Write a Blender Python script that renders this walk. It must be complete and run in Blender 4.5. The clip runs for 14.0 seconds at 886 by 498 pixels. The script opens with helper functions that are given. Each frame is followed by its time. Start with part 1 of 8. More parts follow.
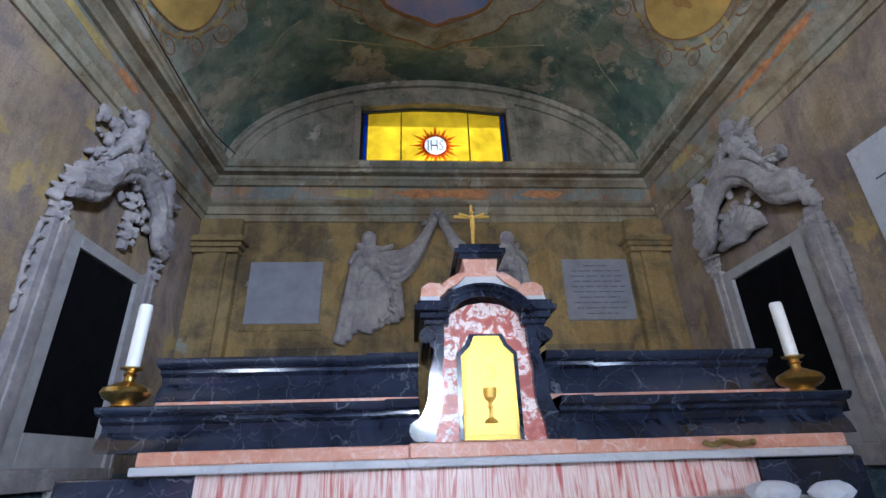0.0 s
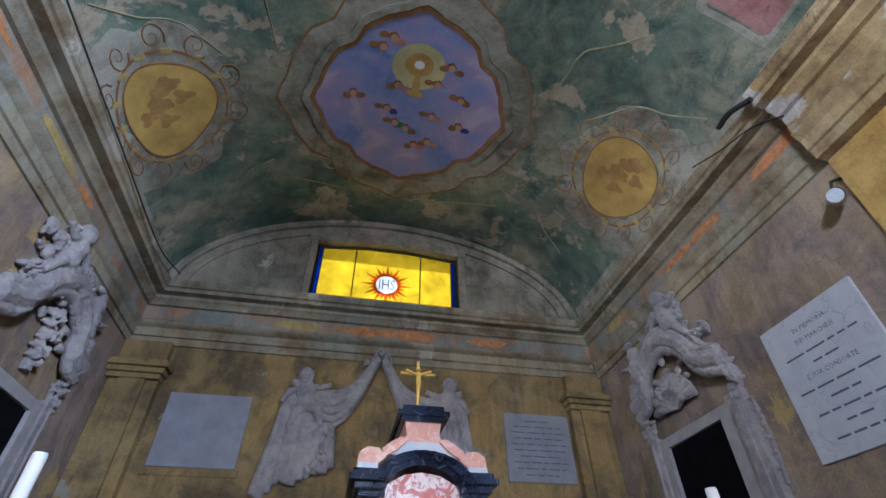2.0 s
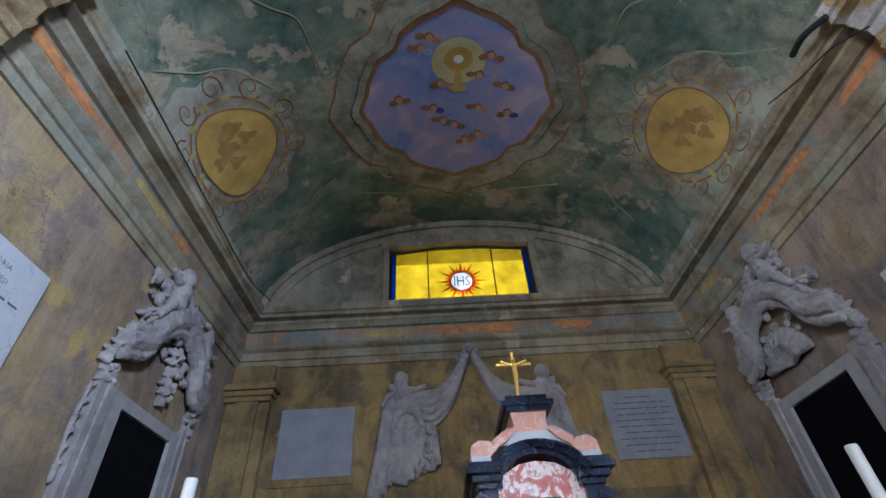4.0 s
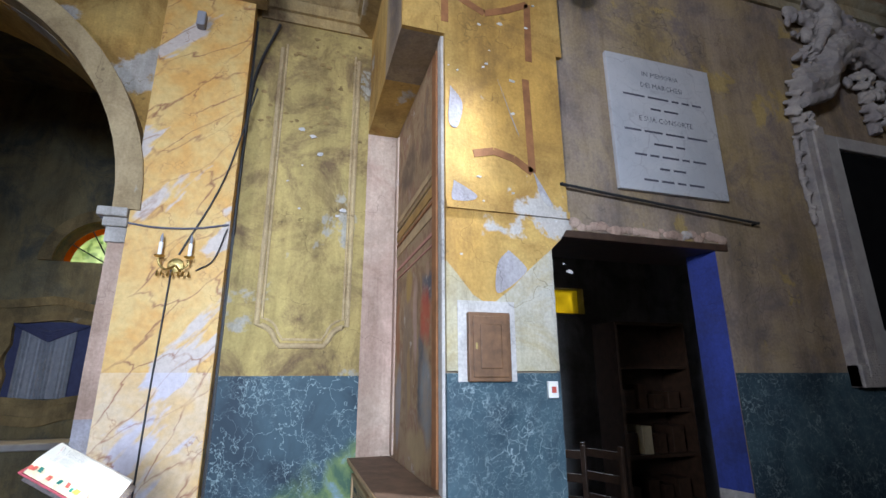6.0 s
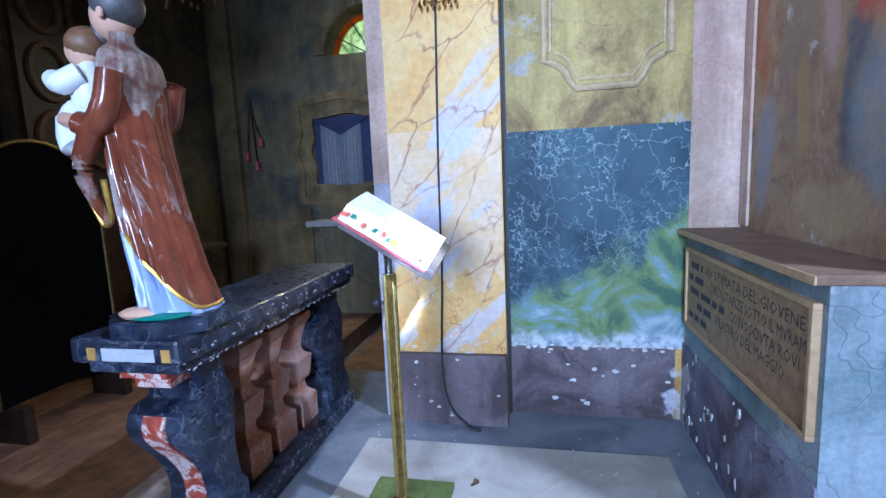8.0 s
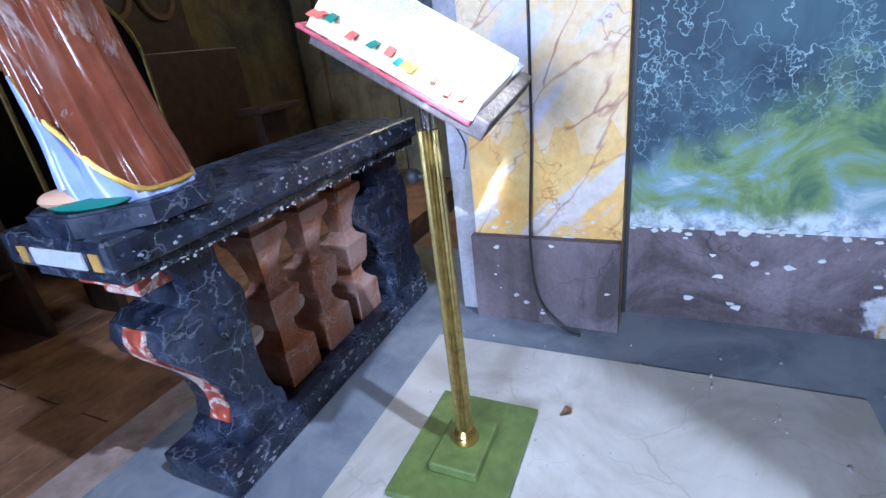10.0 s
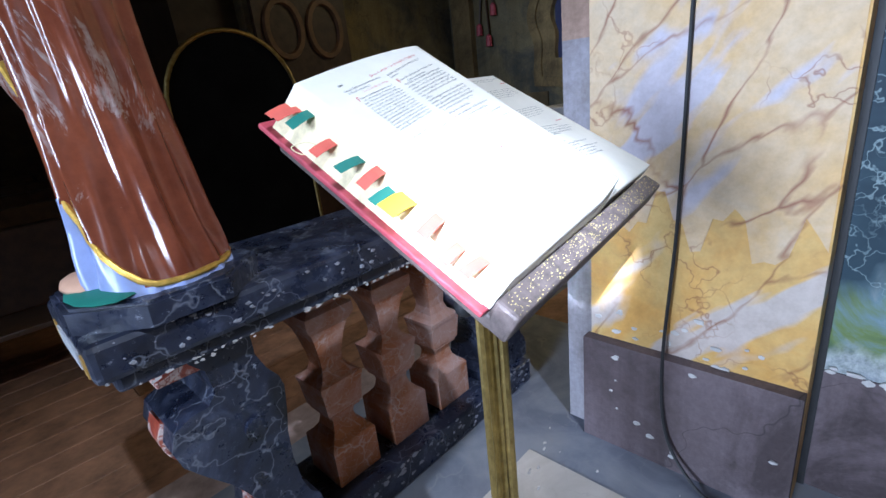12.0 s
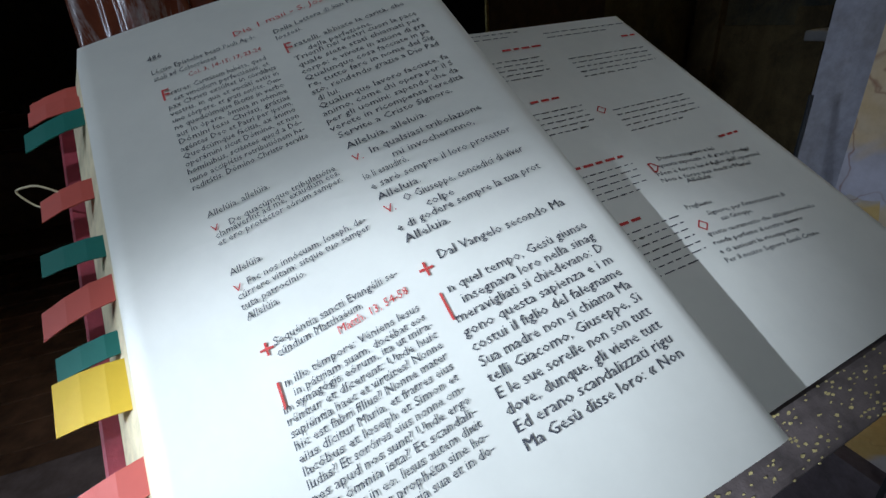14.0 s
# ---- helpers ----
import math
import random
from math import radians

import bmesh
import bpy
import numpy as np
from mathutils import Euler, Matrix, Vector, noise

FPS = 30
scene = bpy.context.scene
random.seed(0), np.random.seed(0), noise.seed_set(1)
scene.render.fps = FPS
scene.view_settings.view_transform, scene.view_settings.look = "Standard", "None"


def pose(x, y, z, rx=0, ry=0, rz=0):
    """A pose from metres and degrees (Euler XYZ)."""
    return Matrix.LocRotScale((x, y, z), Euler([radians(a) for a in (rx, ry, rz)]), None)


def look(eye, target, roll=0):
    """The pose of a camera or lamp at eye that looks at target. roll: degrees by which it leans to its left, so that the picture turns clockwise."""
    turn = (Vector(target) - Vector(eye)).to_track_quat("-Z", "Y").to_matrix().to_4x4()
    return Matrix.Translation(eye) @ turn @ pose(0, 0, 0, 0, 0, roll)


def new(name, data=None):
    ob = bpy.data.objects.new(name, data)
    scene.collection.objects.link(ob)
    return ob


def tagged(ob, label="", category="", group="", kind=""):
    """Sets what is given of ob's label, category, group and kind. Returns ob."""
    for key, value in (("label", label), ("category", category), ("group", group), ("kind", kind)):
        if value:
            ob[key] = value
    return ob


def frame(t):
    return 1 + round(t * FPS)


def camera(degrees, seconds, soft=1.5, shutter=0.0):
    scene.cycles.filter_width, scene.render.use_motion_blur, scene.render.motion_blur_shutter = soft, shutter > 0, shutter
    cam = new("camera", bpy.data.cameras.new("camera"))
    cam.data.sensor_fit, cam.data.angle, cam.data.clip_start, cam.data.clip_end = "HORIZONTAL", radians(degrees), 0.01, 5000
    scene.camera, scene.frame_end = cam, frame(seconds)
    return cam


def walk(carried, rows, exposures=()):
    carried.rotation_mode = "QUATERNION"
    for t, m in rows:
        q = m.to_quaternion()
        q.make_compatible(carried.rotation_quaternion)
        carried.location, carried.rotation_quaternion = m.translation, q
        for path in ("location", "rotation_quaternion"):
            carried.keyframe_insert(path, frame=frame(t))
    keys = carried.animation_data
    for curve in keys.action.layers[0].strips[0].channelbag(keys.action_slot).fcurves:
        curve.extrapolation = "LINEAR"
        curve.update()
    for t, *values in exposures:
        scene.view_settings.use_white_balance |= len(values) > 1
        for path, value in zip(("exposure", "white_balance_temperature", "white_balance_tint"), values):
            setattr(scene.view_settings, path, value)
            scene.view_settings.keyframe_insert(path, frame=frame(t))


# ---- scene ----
cam = camera(86.1, 14.0)
PATH = [
    (0, (-0.087, -0.137, 1.661), (0.042, 1.684, 2.477), -1.8),
    (0.5, (-0.112, -0.163, 1.702), (0.03, 1.568, 2.693), -0.1),
    (1, (-0.128, -0.206, 1.723), (0.035, 1.462, 2.814), 0.8),
    (1.5, (-0.134, -0.224, 1.734), (0.096, 1.371, 2.918), 0.6),
    (2, (-0.13, -0.243, 1.745), (0.193, 1.258, 3.026), -0.8),
    (2.2, (-0.129, -0.247, 1.749), (0.256, 1.223, 3.049), -1.6),
    (4.3, (-0.195, -0.265, 1.745), (-0.346, 1.29, 2.993), -5.3),
    (4.5, (-0.202, -0.26, 1.749), (-0.694, 1.266, 2.945), -2.7),
    (5, (-0.234, -0.268, 1.76), (-1.365, 1.053, 2.749), 0.3),
    (5.5, (-0.295, -0.311, 1.714), (-1.882, 0.655, 2.454), -0.9),
    (6, (-0.446, -0.391, 1.611), (-2.29, 0.173, 2.142), -0.3),
    (6.5, (-0.671, -0.519, 1.561), (-2.614, -0.194, 1.906), 1.4),
    (7, (-0.867, -0.625, 1.488), (-2.865, -0.581, 1.554), 0.3),
    (7.5, (-1.107, -0.679, 1.447), (-3.091, -0.929, 1.388), -0.2),
    (8, (-1.328, -0.702, 1.38), (-3.27, -1.098, 1.111), -2.5),
    (8.5, (-1.561, -0.77, 1.293), (-3.447, -1.208, 0.791), -2.4),
    (8.7, (-1.644, -0.792, 1.269), (-3.498, -1.269, 0.689), -3.8),
    (10.8, (-2.183, -0.746, 1.238), (-3.738, -1.693, 0.409), -5.4),
    (11, (-2.233, -0.769, 1.250), (-3.775, -1.758, 0.445), -5.2),
    (11.5, (-2.335, -0.789, 1.290), (-3.818, -1.945, 0.616), -5.7),
    (12, (-2.447, -0.796, 1.312), (-3.78, -2.138, 0.666), -6.4),
    (12.5, (-2.563, -0.786, 1.347), (-3.683, -2.328, 0.741), -4.9),
    (13, (-2.659, -0.806, 1.368), (-3.602, -2.461, 0.756), -5.0),
    (13.5, (-2.769, -0.888, 1.348), (-3.547, -2.569, 0.594), -4.7),
    (14, (-2.823, -0.956, 1.334), (-3.418, -2.643, 0.441), -5.1),
]
EXPOSE = [(0, 1.15, 5000, 12), (1.0, 1.25, 5050, 14), (2.2, 1.05, 4950, 14), (4.5, 0.65, 5000, 10), (5.5, 0.0, 5800, 12), (6.5, -0.25, 5700, 14), (7.5, -0.2, 5000, 18), (8.5, 0.0, 4550, 13), (11.0, 0.15, 5250, 16), (11.5, 0.0, 5300, 15), (12.5, -0.75, 5500, 13), (13.0, -1.35, 5500, 12), (13.5, -2.05, 5600, 10), (14, -2.75, 5600, 8)]
walk(cam, [(t, look(eye, target, roll)) for t, eye, target, roll in PATH], EXPOSE)

# ---- light: sky through the openings, lamps at added unseen openings, the two pier spotlights ----
world = bpy.data.worlds.new("sky")
scene.world = world
world.use_nodes = True
sky = world.node_tree.nodes.new("ShaderNodeTexSky")
sky.sky_type, sky.sun_disc, sky.sun_elevation, sky.sun_rotation = "NISHITA", False, radians(40), radians(120)
world.node_tree.links.new(sky.outputs[0], world.node_tree.nodes["Background"].inputs[0])
world.node_tree.nodes["Background"].inputs[1].default_value = 0.1


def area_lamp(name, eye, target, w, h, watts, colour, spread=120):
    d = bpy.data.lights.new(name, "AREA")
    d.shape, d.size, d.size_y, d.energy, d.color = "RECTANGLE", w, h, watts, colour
    d.spread = radians(spread)    # narrows the lamp's cone
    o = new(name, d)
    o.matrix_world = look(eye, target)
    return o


SACX = -6.2
COOL_FILL = (0.80, 0.90, 1.0)
# four lamps at made-up, unseen openings, in place of a carried torch
area_lamp("side_fill_lamp", (4.36, -1.0, 2.75), (-3.6, -0.75, 1.7), 1.5, 2.3, 82, COOL_FILL, 46)
area_lamp("altar_fill_lamp", (0.5, -9.9, 3.1), (0.2, 2.0, 1.9), 0.5, 0.4, 9, (1.0, 0.97, 0.92), 30)
area_lamp("nave_fill_lamp", (-3.86, -7.0, 4.2), (2.6, 1.4, 5.7), 1.4, 2.0, 76, (1.0, 0.97, 0.92), 60)
area_lamp("nave_fill_lamp", (4.36, -6.8, 4.2), (-2.6, 1.1, 4.2), 1.4, 2.0, 55, (0.95, 0.97, 1.0), 46)
area_lamp("chapel_window_daylight", (-6.75, -2.65, 3.15), (-5.0, -2.9, 0.6), 0.8, 0.4, 16, (1.0, 0.78, 0.38))
area_lamp("sacristy_window_daylight", (SACX, 3.05, 2.7), (-3.2, 2.0, 1.2), 1.2, 0.8, 11, (0.9, 0.95, 1.0))


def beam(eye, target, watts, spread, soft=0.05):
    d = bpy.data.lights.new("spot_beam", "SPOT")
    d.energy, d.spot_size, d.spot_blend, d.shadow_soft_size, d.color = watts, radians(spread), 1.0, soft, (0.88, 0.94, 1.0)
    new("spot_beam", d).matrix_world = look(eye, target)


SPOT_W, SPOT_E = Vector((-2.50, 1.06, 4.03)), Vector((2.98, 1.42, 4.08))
# fixtures stand on the piers; these beams are added for a carried torch
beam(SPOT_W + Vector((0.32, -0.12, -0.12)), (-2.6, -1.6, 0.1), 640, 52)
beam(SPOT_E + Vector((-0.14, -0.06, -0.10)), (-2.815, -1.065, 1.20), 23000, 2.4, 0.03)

# ---- materials ----
MATS = {}


class Shader:
    """A small node-tree writer."""

    def __init__(self, name):
        self.m = bpy.data.materials.new(name)
        self.m.use_nodes = True
        self.t = self.m.node_tree
        self.b = self.t.nodes["Principled BSDF"]
        self.pos = self.t.nodes.new("ShaderNodeNewGeometry").outputs["Position"]
        MATS[name] = self.m

    def node(self, kind, **sets):
        n = self.t.nodes.new(kind)
        for k, v in sets.items():
            n.inputs[k.replace("_", " ")].default_value = v
        return n

    def link(self, a, b):
        self.t.links.new(a, b)

    def scaled(self, s):
        n = self.t.nodes.new("ShaderNodeVectorMath")
        n.operation = "MULTIPLY"
        n.inputs[1].default_value = s
        self.link(self.pos, n.inputs[0])
        return n.outputs[0]

    def noise(self, scale, detail=4.0, rough=0.6, distort=0.0, stretch=(1, 1, 1)):
        n = self.node("ShaderNodeTexNoise", Scale=scale, Detail=detail, Roughness=rough, Distortion=distort)
        self.link(self.scaled(stretch), n.inputs["Vector"])
        return n.outputs["Fac"]

    def veins(self, scale, width, warp=0.35, stretch=(1, 1, 1), wscale=2.0):
        """Thin crack-like lines: 1 on the vein, 0 away from it."""
        w = self.node("ShaderNodeTexNoise", Scale=scale * wscale, Detail=3.0)
        p = self.scaled(stretch)
        self.link(p, w.inputs["Vector"])
        mix = self.t.nodes.new("ShaderNodeVectorMath")
        mix.operation = "MULTIPLY_ADD"
        mix.inputs[1].default_value = (warp / scale * 2,) * 3
        self.link(w.outputs["Color"], mix.inputs[0])
        self.link(p, mix.inputs[2])
        v = self.node("ShaderNodeTexVoronoi", Scale=scale)
        v.feature = "DISTANCE_TO_EDGE"
        self.link(mix.outputs[0], v.inputs["Vector"])
        return self.ramp(v.outputs["Distance"], (0.0, (1, 1, 1)), (width, (0, 0, 0)))

    def ramp(self, fac, *stops):
        r = self.t.nodes.new("ShaderNodeValToRGB")
        e = r.color_ramp.elements
        while len(e) < len(stops):
            e.new(0.5)
        for el, (p, c) in zip(e, stops):
            el.position, el.color = p, (*c, 1)
        self.link(fac, r.inputs[0])
        return r.outputs[0]

    def mix(self, fac, a, b, kind="MIX"):
        n = self.t.nodes.new("ShaderNodeMix")
        n.data_type, n.blend_type = "RGBA", kind
        for v, s in ((fac, n.inputs[0]), (a, n.inputs[6]), (b, n.inputs[7])):
            if isinstance(v, (int, float)):
                s.default_value = v
            elif isinstance(v, tuple):
                s.default_value = (*v, 1)
            else:
                self.link(v, s)
        return n.outputs[2]

    def times(self, a, b):
        n = self.t.nodes.new("ShaderNodeMath")
        n.operation = "MULTIPLY"
        for v, s in ((a, n.inputs[0]), (b, n.inputs[1])):
            if isinstance(v, (int, float)):
                s.default_value = v
            else:
                self.link(v, s)
        return n.outputs[0]

    def done(self, colour, rough=0.8, metal=0.0, bump=None, strength=0.3, dist=0.01, spec=0.5):
        for v, key in ((colour, "Base Color"), (rough, "Roughness"), (metal, "Metallic")):
            s = self.b.inputs[key]
            if isinstance(v, tuple):
                s.default_value = (*v, 1)
            elif isinstance(v, (int, float)):
                s.default_value = v
            else:
                self.link(v, s)
        self.b.inputs["Specular IOR Level"].default_value = spec
        if bump is not None:
            n = self.node("ShaderNodeBump", Strength=strength, Distance=dist)
            self.link(bump, n.inputs["Height"])
            self.link(n.outputs[0], self.b.inputs["Normal"])
        return self.m


def plaster(name, a, b, stain, patch, patch_at=0.62, rough=0.85, big=0.9):
    """Old painted plaster: two tones, soft stains, flaked pale patches."""
    s = Shader(name)
    base = s.mix(s.ramp(s.noise(big, 5), (0.35, (0, 0, 0)), (0.65, (1, 1, 1))), a, b)
    base = s.mix(s.ramp(s.noise(2.3, 6, 0.7, 0.6), (0.46, (0, 0, 0)), (0.64, (1, 1, 1))), base, stain)
    flake = s.ramp(s.noise(1.7, 6, 0.62, 0.3, (1.1, 1.0, 0.9)), (patch_at, (0, 0, 0)), (patch_at + 0.03, (1, 1, 1)))
    base = s.mix(flake, base, patch)
    grime = s.ramp(s.noise(0.8, 8, 0.72, 0.4), (0.36, (0.36, 0.33, 0.29)), (0.56, (1, 1, 1)))
    base = s.mix(0.6, base, grime, "MULTIPLY")
    streak = s.ramp(s.noise(1.6, 6, 0.7, 0.2, (3.0, 3.0, 0.35)), (0.38, (0.45, 0.42, 0.38)), (0.56, (1, 1, 1)))
    base = s.mix(0.45, base, streak, "MULTIPLY")
    crack = s.times(s.veins(1.1, 0.006, 0.6, (1, 1, 1), 3.0), s.ramp(s.noise(1.3, 3), (0.50, (0, 0, 0)), (0.58, (1, 1, 1))))
    base = s.mix(s.times(crack, 0.7), base, tuple(v * 0.35 for v in stain))
    grain = s.noise(60, 4)
    base = s.mix(0.35, base, s.ramp(grain, (0.3, (0.35, 0.33, 0.3)), (0.7, (1, 1, 1))), "MULTIPLY")
    return s.done(base, rough, bump=s.mix(0.5, s.noise(7, 6), grain), strength=0.35, dist=0.02)


def marble(name, a, b, vein, scale, width, rough=0.15, vein2=None, patch=2.5, fac=0.8, warp=0.35, spec=0.5):
    s = Shader(name)
    base = s.mix(s.ramp(s.noise(patch, 5, 0.6, 0.8), (0.38, (0, 0, 0)), (0.62, (1, 1, 1))), a, b)
    fade = s.ramp(s.noise(patch * 1.7, 3), (0.42, (0, 0, 0)), (0.62, (1, 1, 1)))
    base = s.mix(s.times(s.times(s.veins(scale, width, warp), fade), fac), base, vein)
    base = s.mix(s.times(s.veins(scale * 2.3, width * 0.8, warp), 0.45 * fac), base, vein2 or vein)
    dust = s.noise(9, 5, 0.7)
    r = s.ramp(dust, (0.3, (rough, rough, rough)), (0.75, (min(1, rough * 2.4), ) * 3))
    return s.done(base, r, bump=dust, strength=0.05, dist=0.01, spec=spec)


def plain(name, c, rough=0.5, metal=0.0, vary=0.25, scale=18, bump=0.1):
    s = Shader(name)
    f = s.noise(scale, 5, 0.65)
    lo = tuple(v * (1 - vary) for v in c)
    hi = tuple(min(1, v * (1 + vary)) for v in c)
    return s.done(s.ramp(f, (0.3, lo), (0.7, hi)), rough, metal, bump=f, strength=bump, dist=0.005)


plaster("yellow_plaster", (0.64, 0.37, 0.08), (0.66, 0.46, 0.15), (0.42, 0.24, 0.06), (0.62, 0.58, 0.54), 0.60)
plaster("ochre_panel", (0.50, 0.39, 0.14), (0.58, 0.44, 0.15), (0.34, 0.26, 0.11), (0.55, 0.50, 0.36), 0.68)
plaster("stained_panel", (0.46, 0.36, 0.13), (0.56, 0.42, 0.15), (0.20, 0.13, 0.06), (0.44, 0.41, 0.34), 0.60, big=1.4)
plaster("cream_trim", (0.56, 0.43, 0.25), (0.60, 0.46, 0.24), (0.38, 0.27, 0.14), (0.60, 0.55, 0.46), 0.66)
plaster("pale_pier", (0.60, 0.52, 0.30), (0.58, 0.56, 0.50), (0.48, 0.38, 0.18), (0.62, 0.46, 0.16), 0.60)
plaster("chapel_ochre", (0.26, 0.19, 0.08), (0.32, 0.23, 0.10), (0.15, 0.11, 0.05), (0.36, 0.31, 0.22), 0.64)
plaster("grey_plaster", (0.38, 0.30, 0.25), (0.46, 0.34, 0.16), (0.25, 0.20, 0.18), (0.52, 0.38, 0.15), 0.60)
plaster("altar_plaster", (0.36, 0.26, 0.11), (0.42, 0.27, 0.08), (0.17, 0.13, 0.07), (0.34, 0.33, 0.26), 0.62)
plaster("cornice_plaster", (0.46, 0.37, 0.22), (0.33, 0.33, 0.26), (0.26, 0.19, 0.10), (0.56, 0.49, 0.38), 0.62)
plaster("pier_cornice", (0.56, 0.40, 0.17), (0.50, 0.42, 0.26), (0.26, 0.17, 0.08), (0.66, 0.62, 0.56), 0.57)
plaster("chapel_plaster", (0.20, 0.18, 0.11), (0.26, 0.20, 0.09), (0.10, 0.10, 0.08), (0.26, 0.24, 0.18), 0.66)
plaster("vault_paint", (0.13, 0.20, 0.145), (0.38, 0.37, 0.25), (0.09, 0.15, 0.12), (0.46, 0.40, 0.28), 0.57, big=1.3)
plaster("lunette_plaster", (0.46, 0.38, 0.28), (0.30, 0.29, 0.21), (0.18, 0.17, 0.12), (0.56, 0.48, 0.38), 0.60, big=1.2)
plaster("white_plaster", (0.72, 0.69, 0.66), (0.64, 0.60, 0.58), (0.55, 0.52, 0.50), (0.50, 0.42, 0.36), 0.66)
plaster("purple_dado", (0.15, 0.11, 0.12), (0.22, 0.18, 0.20), (0.08, 0.06, 0.065), (0.60, 0.60, 0.66), 0.58)
plaster("worn_foot", (0.22, 0.21, 0.29), (0.33, 0.32, 0.42), (0.11, 0.085, 0.11), (0.66, 0.66, 0.74), 0.57)
plaster("lilac_plaster", (0.46, 0.44, 0.50), (0.52, 0.49, 0.50), (0.36, 0.33, 0.34), (0.60, 0.58, 0.58), 0.62)
plaster("shelf_shadow", (0.20, 0.155, 0.08), (0.26, 0.19, 0.09), (0.10, 0.08, 0.05), (0.28, 0.26, 0.20), 0.62)
plaster("sacristy_plaster", (0.36, 0.36, 0.37), (0.30, 0.30, 0.31), (0.22, 0.22, 0.22), (0.42, 0.40, 0.36), 0.66)
s = Shader("stucco")
c = s.mix(s.ramp(s.noise(3.1, 6, 0.7, 0.4), (0.4, (0, 0, 0)), (0.62, (1, 1, 1))), (0.28, 0.25, 0.25), (0.44, 0.40, 0.37))
c = s.mix(s.ramp(s.noise(9, 6, 0.7), (0.5, (0, 0, 0)), (0.66, (0.7, 0.7, 0.7))), c, (0.22, 0.21, 0.23))
c = s.mix(s.ramp(s.noise(14, 4), (0.64, (0, 0, 0)), (0.70, (0.6, 0.6, 0.6))), c, (0.56, 0.46, 0.34))
s.done(c, 0.85, bump=s.mix(0.6, s.noise(22, 6, 0.7), s.noise(70, 4)), strength=0.8, dist=0.02)
plaster("pink_stucco", (0.58, 0.40, 0.32), (0.62, 0.48, 0.38), (0.50, 0.34, 0.26), (0.66, 0.60, 0.56), 0.62)
plaster("blue_paint", (0.05, 0.08, 0.42), (0.06, 0.10, 0.50), (0.05, 0.07, 0.30), (0.40, 0.40, 0.45), 0.72)


def soft_spot(s, centre, size, warp):
    """1 at the centre of a painted shape, fading to 0 at its uneven edge."""
    sub = s.t.nodes.new("ShaderNodeVectorMath")
    sub.operation = "SUBTRACT"
    sub.inputs[1].default_value = centre
    s.link(warp, sub.inputs[0])
    mul = s.t.nodes.new("ShaderNodeVectorMath")
    mul.operation = "MULTIPLY"
    mul.inputs[1].default_value = (1 / size[0], 0.0, 1 / size[1])
    s.link(sub.outputs[0], mul.inputs[0])
    ln = s.t.nodes.new("ShaderNodeVectorMath")
    ln.operation = "LENGTH"
    s.link(mul.outputs[0], ln.inputs[0])
    return s.ramp(ln.outputs["Value"], (0.62, (1, 1, 1)), (1.0, (0, 0, 0)))


def warped(s, scale, amount):
    w = s.node("ShaderNodeTexNoise", Scale=scale, Detail=5.0)
    mix = s.t.nodes.new("ShaderNodeVectorMath")
    mix.operation = "MULTIPLY_ADD"
    mix.inputs[1].default_value = (amount,) * 3
    s.link(w.outputs["Color"], mix.inputs[0])
    s.link(s.pos, mix.inputs[2])
    off = s.t.nodes.new("ShaderNodeVectorMath")
    off.operation = "SUBTRACT"
    off.inputs[1].default_value = (amount / 2,) * 3
    s.link(mix.outputs[0], off.inputs[0])
    return off.outputs[0]


s = Shader("fresco")
f = s.noise(4.6, 7, 0.62, 0.35, (1.1, 1, 0.9))
c = s.ramp(f, (0.28, (0.14, 0.11, 0.09)), (0.40, (0.26, 0.15, 0.08)), (0.50, (0.36, 0.25, 0.14)), (0.60, (0.28, 0.15, 0.09)), (0.72, (0.40, 0.32, 0.23)))
w = warped(s, 7.0, 0.22)
for x, z, rx, rz, col in ((-3.46, 1.78, 0.17, 0.45, (0.24, 0.17, 0.12)), (-3.76, 1.95, 0.07, 0.26, (0.34, 0.13, 0.05)), (-3.72, 1.45, 0.10, 0.30, (0.26, 0.26, 0.29)), (-3.44, 2.22, 0.10, 0.12, (0.42, 0.27, 0.07)), (-3.42, 1.62, 0.08, 0.26, (0.38, 0.24, 0.10)), (-3.25, 1.95, 0.06, 0.30, (0.44, 0.30, 0.26)), (-2.97, 2.12, 0.13, 0.13, (0.08, 0.10, 0.16)), (-3.11, 1.62, 0.09, 0.32, (0.10, 0.11, 0.14)), (-3.00, 1.52, 0.14, 0.26, (0.24, 0.26, 0.28)), (-3.02, 1.95, 0.12, 0.20, (0.46, 0.08, 0.04)), (-2.98, 2.25, 0.06, 0.07, (0.44, 0.27, 0.18)), (-3.22, 1.24, 0.26, 0.11, (0.42, 0.31, 0.16)), (-3.5, 3.05, 0.26, 0.18, (0.14, 0.09, 0.06)), (-3.0, 2.98, 0.16, 0.16, (0.16, 0.10, 0.07))):
    c = s.mix(s.times(soft_spot(s, (x, 0.29, z), (rx, rz), w), 0.85), c, col)
c = s.mix(s.ramp(s.noise(9, 6, 0.7, 0.8), (0.45, (0, 0, 0)), (0.65, (0.45, 0.45, 0.45))), c, (0.36, 0.25, 0.15))
c = s.mix(0.5, c, s.ramp(s.noise(1.5, 6, 0.7), (0.35, (0.4, 0.36, 0.32)), (0.6, (1, 1, 1))), "MULTIPLY")
c = s.mix(s.ramp(s.noise(5, 7, 0.7), (0.63, (0, 0, 0)), (0.67, (0.8, 0.8, 0.8))), c, (0.48, 0.42, 0.37))
s.done(c, 0.85, bump=s.noise(40, 5), strength=0.25, dist=0.01)
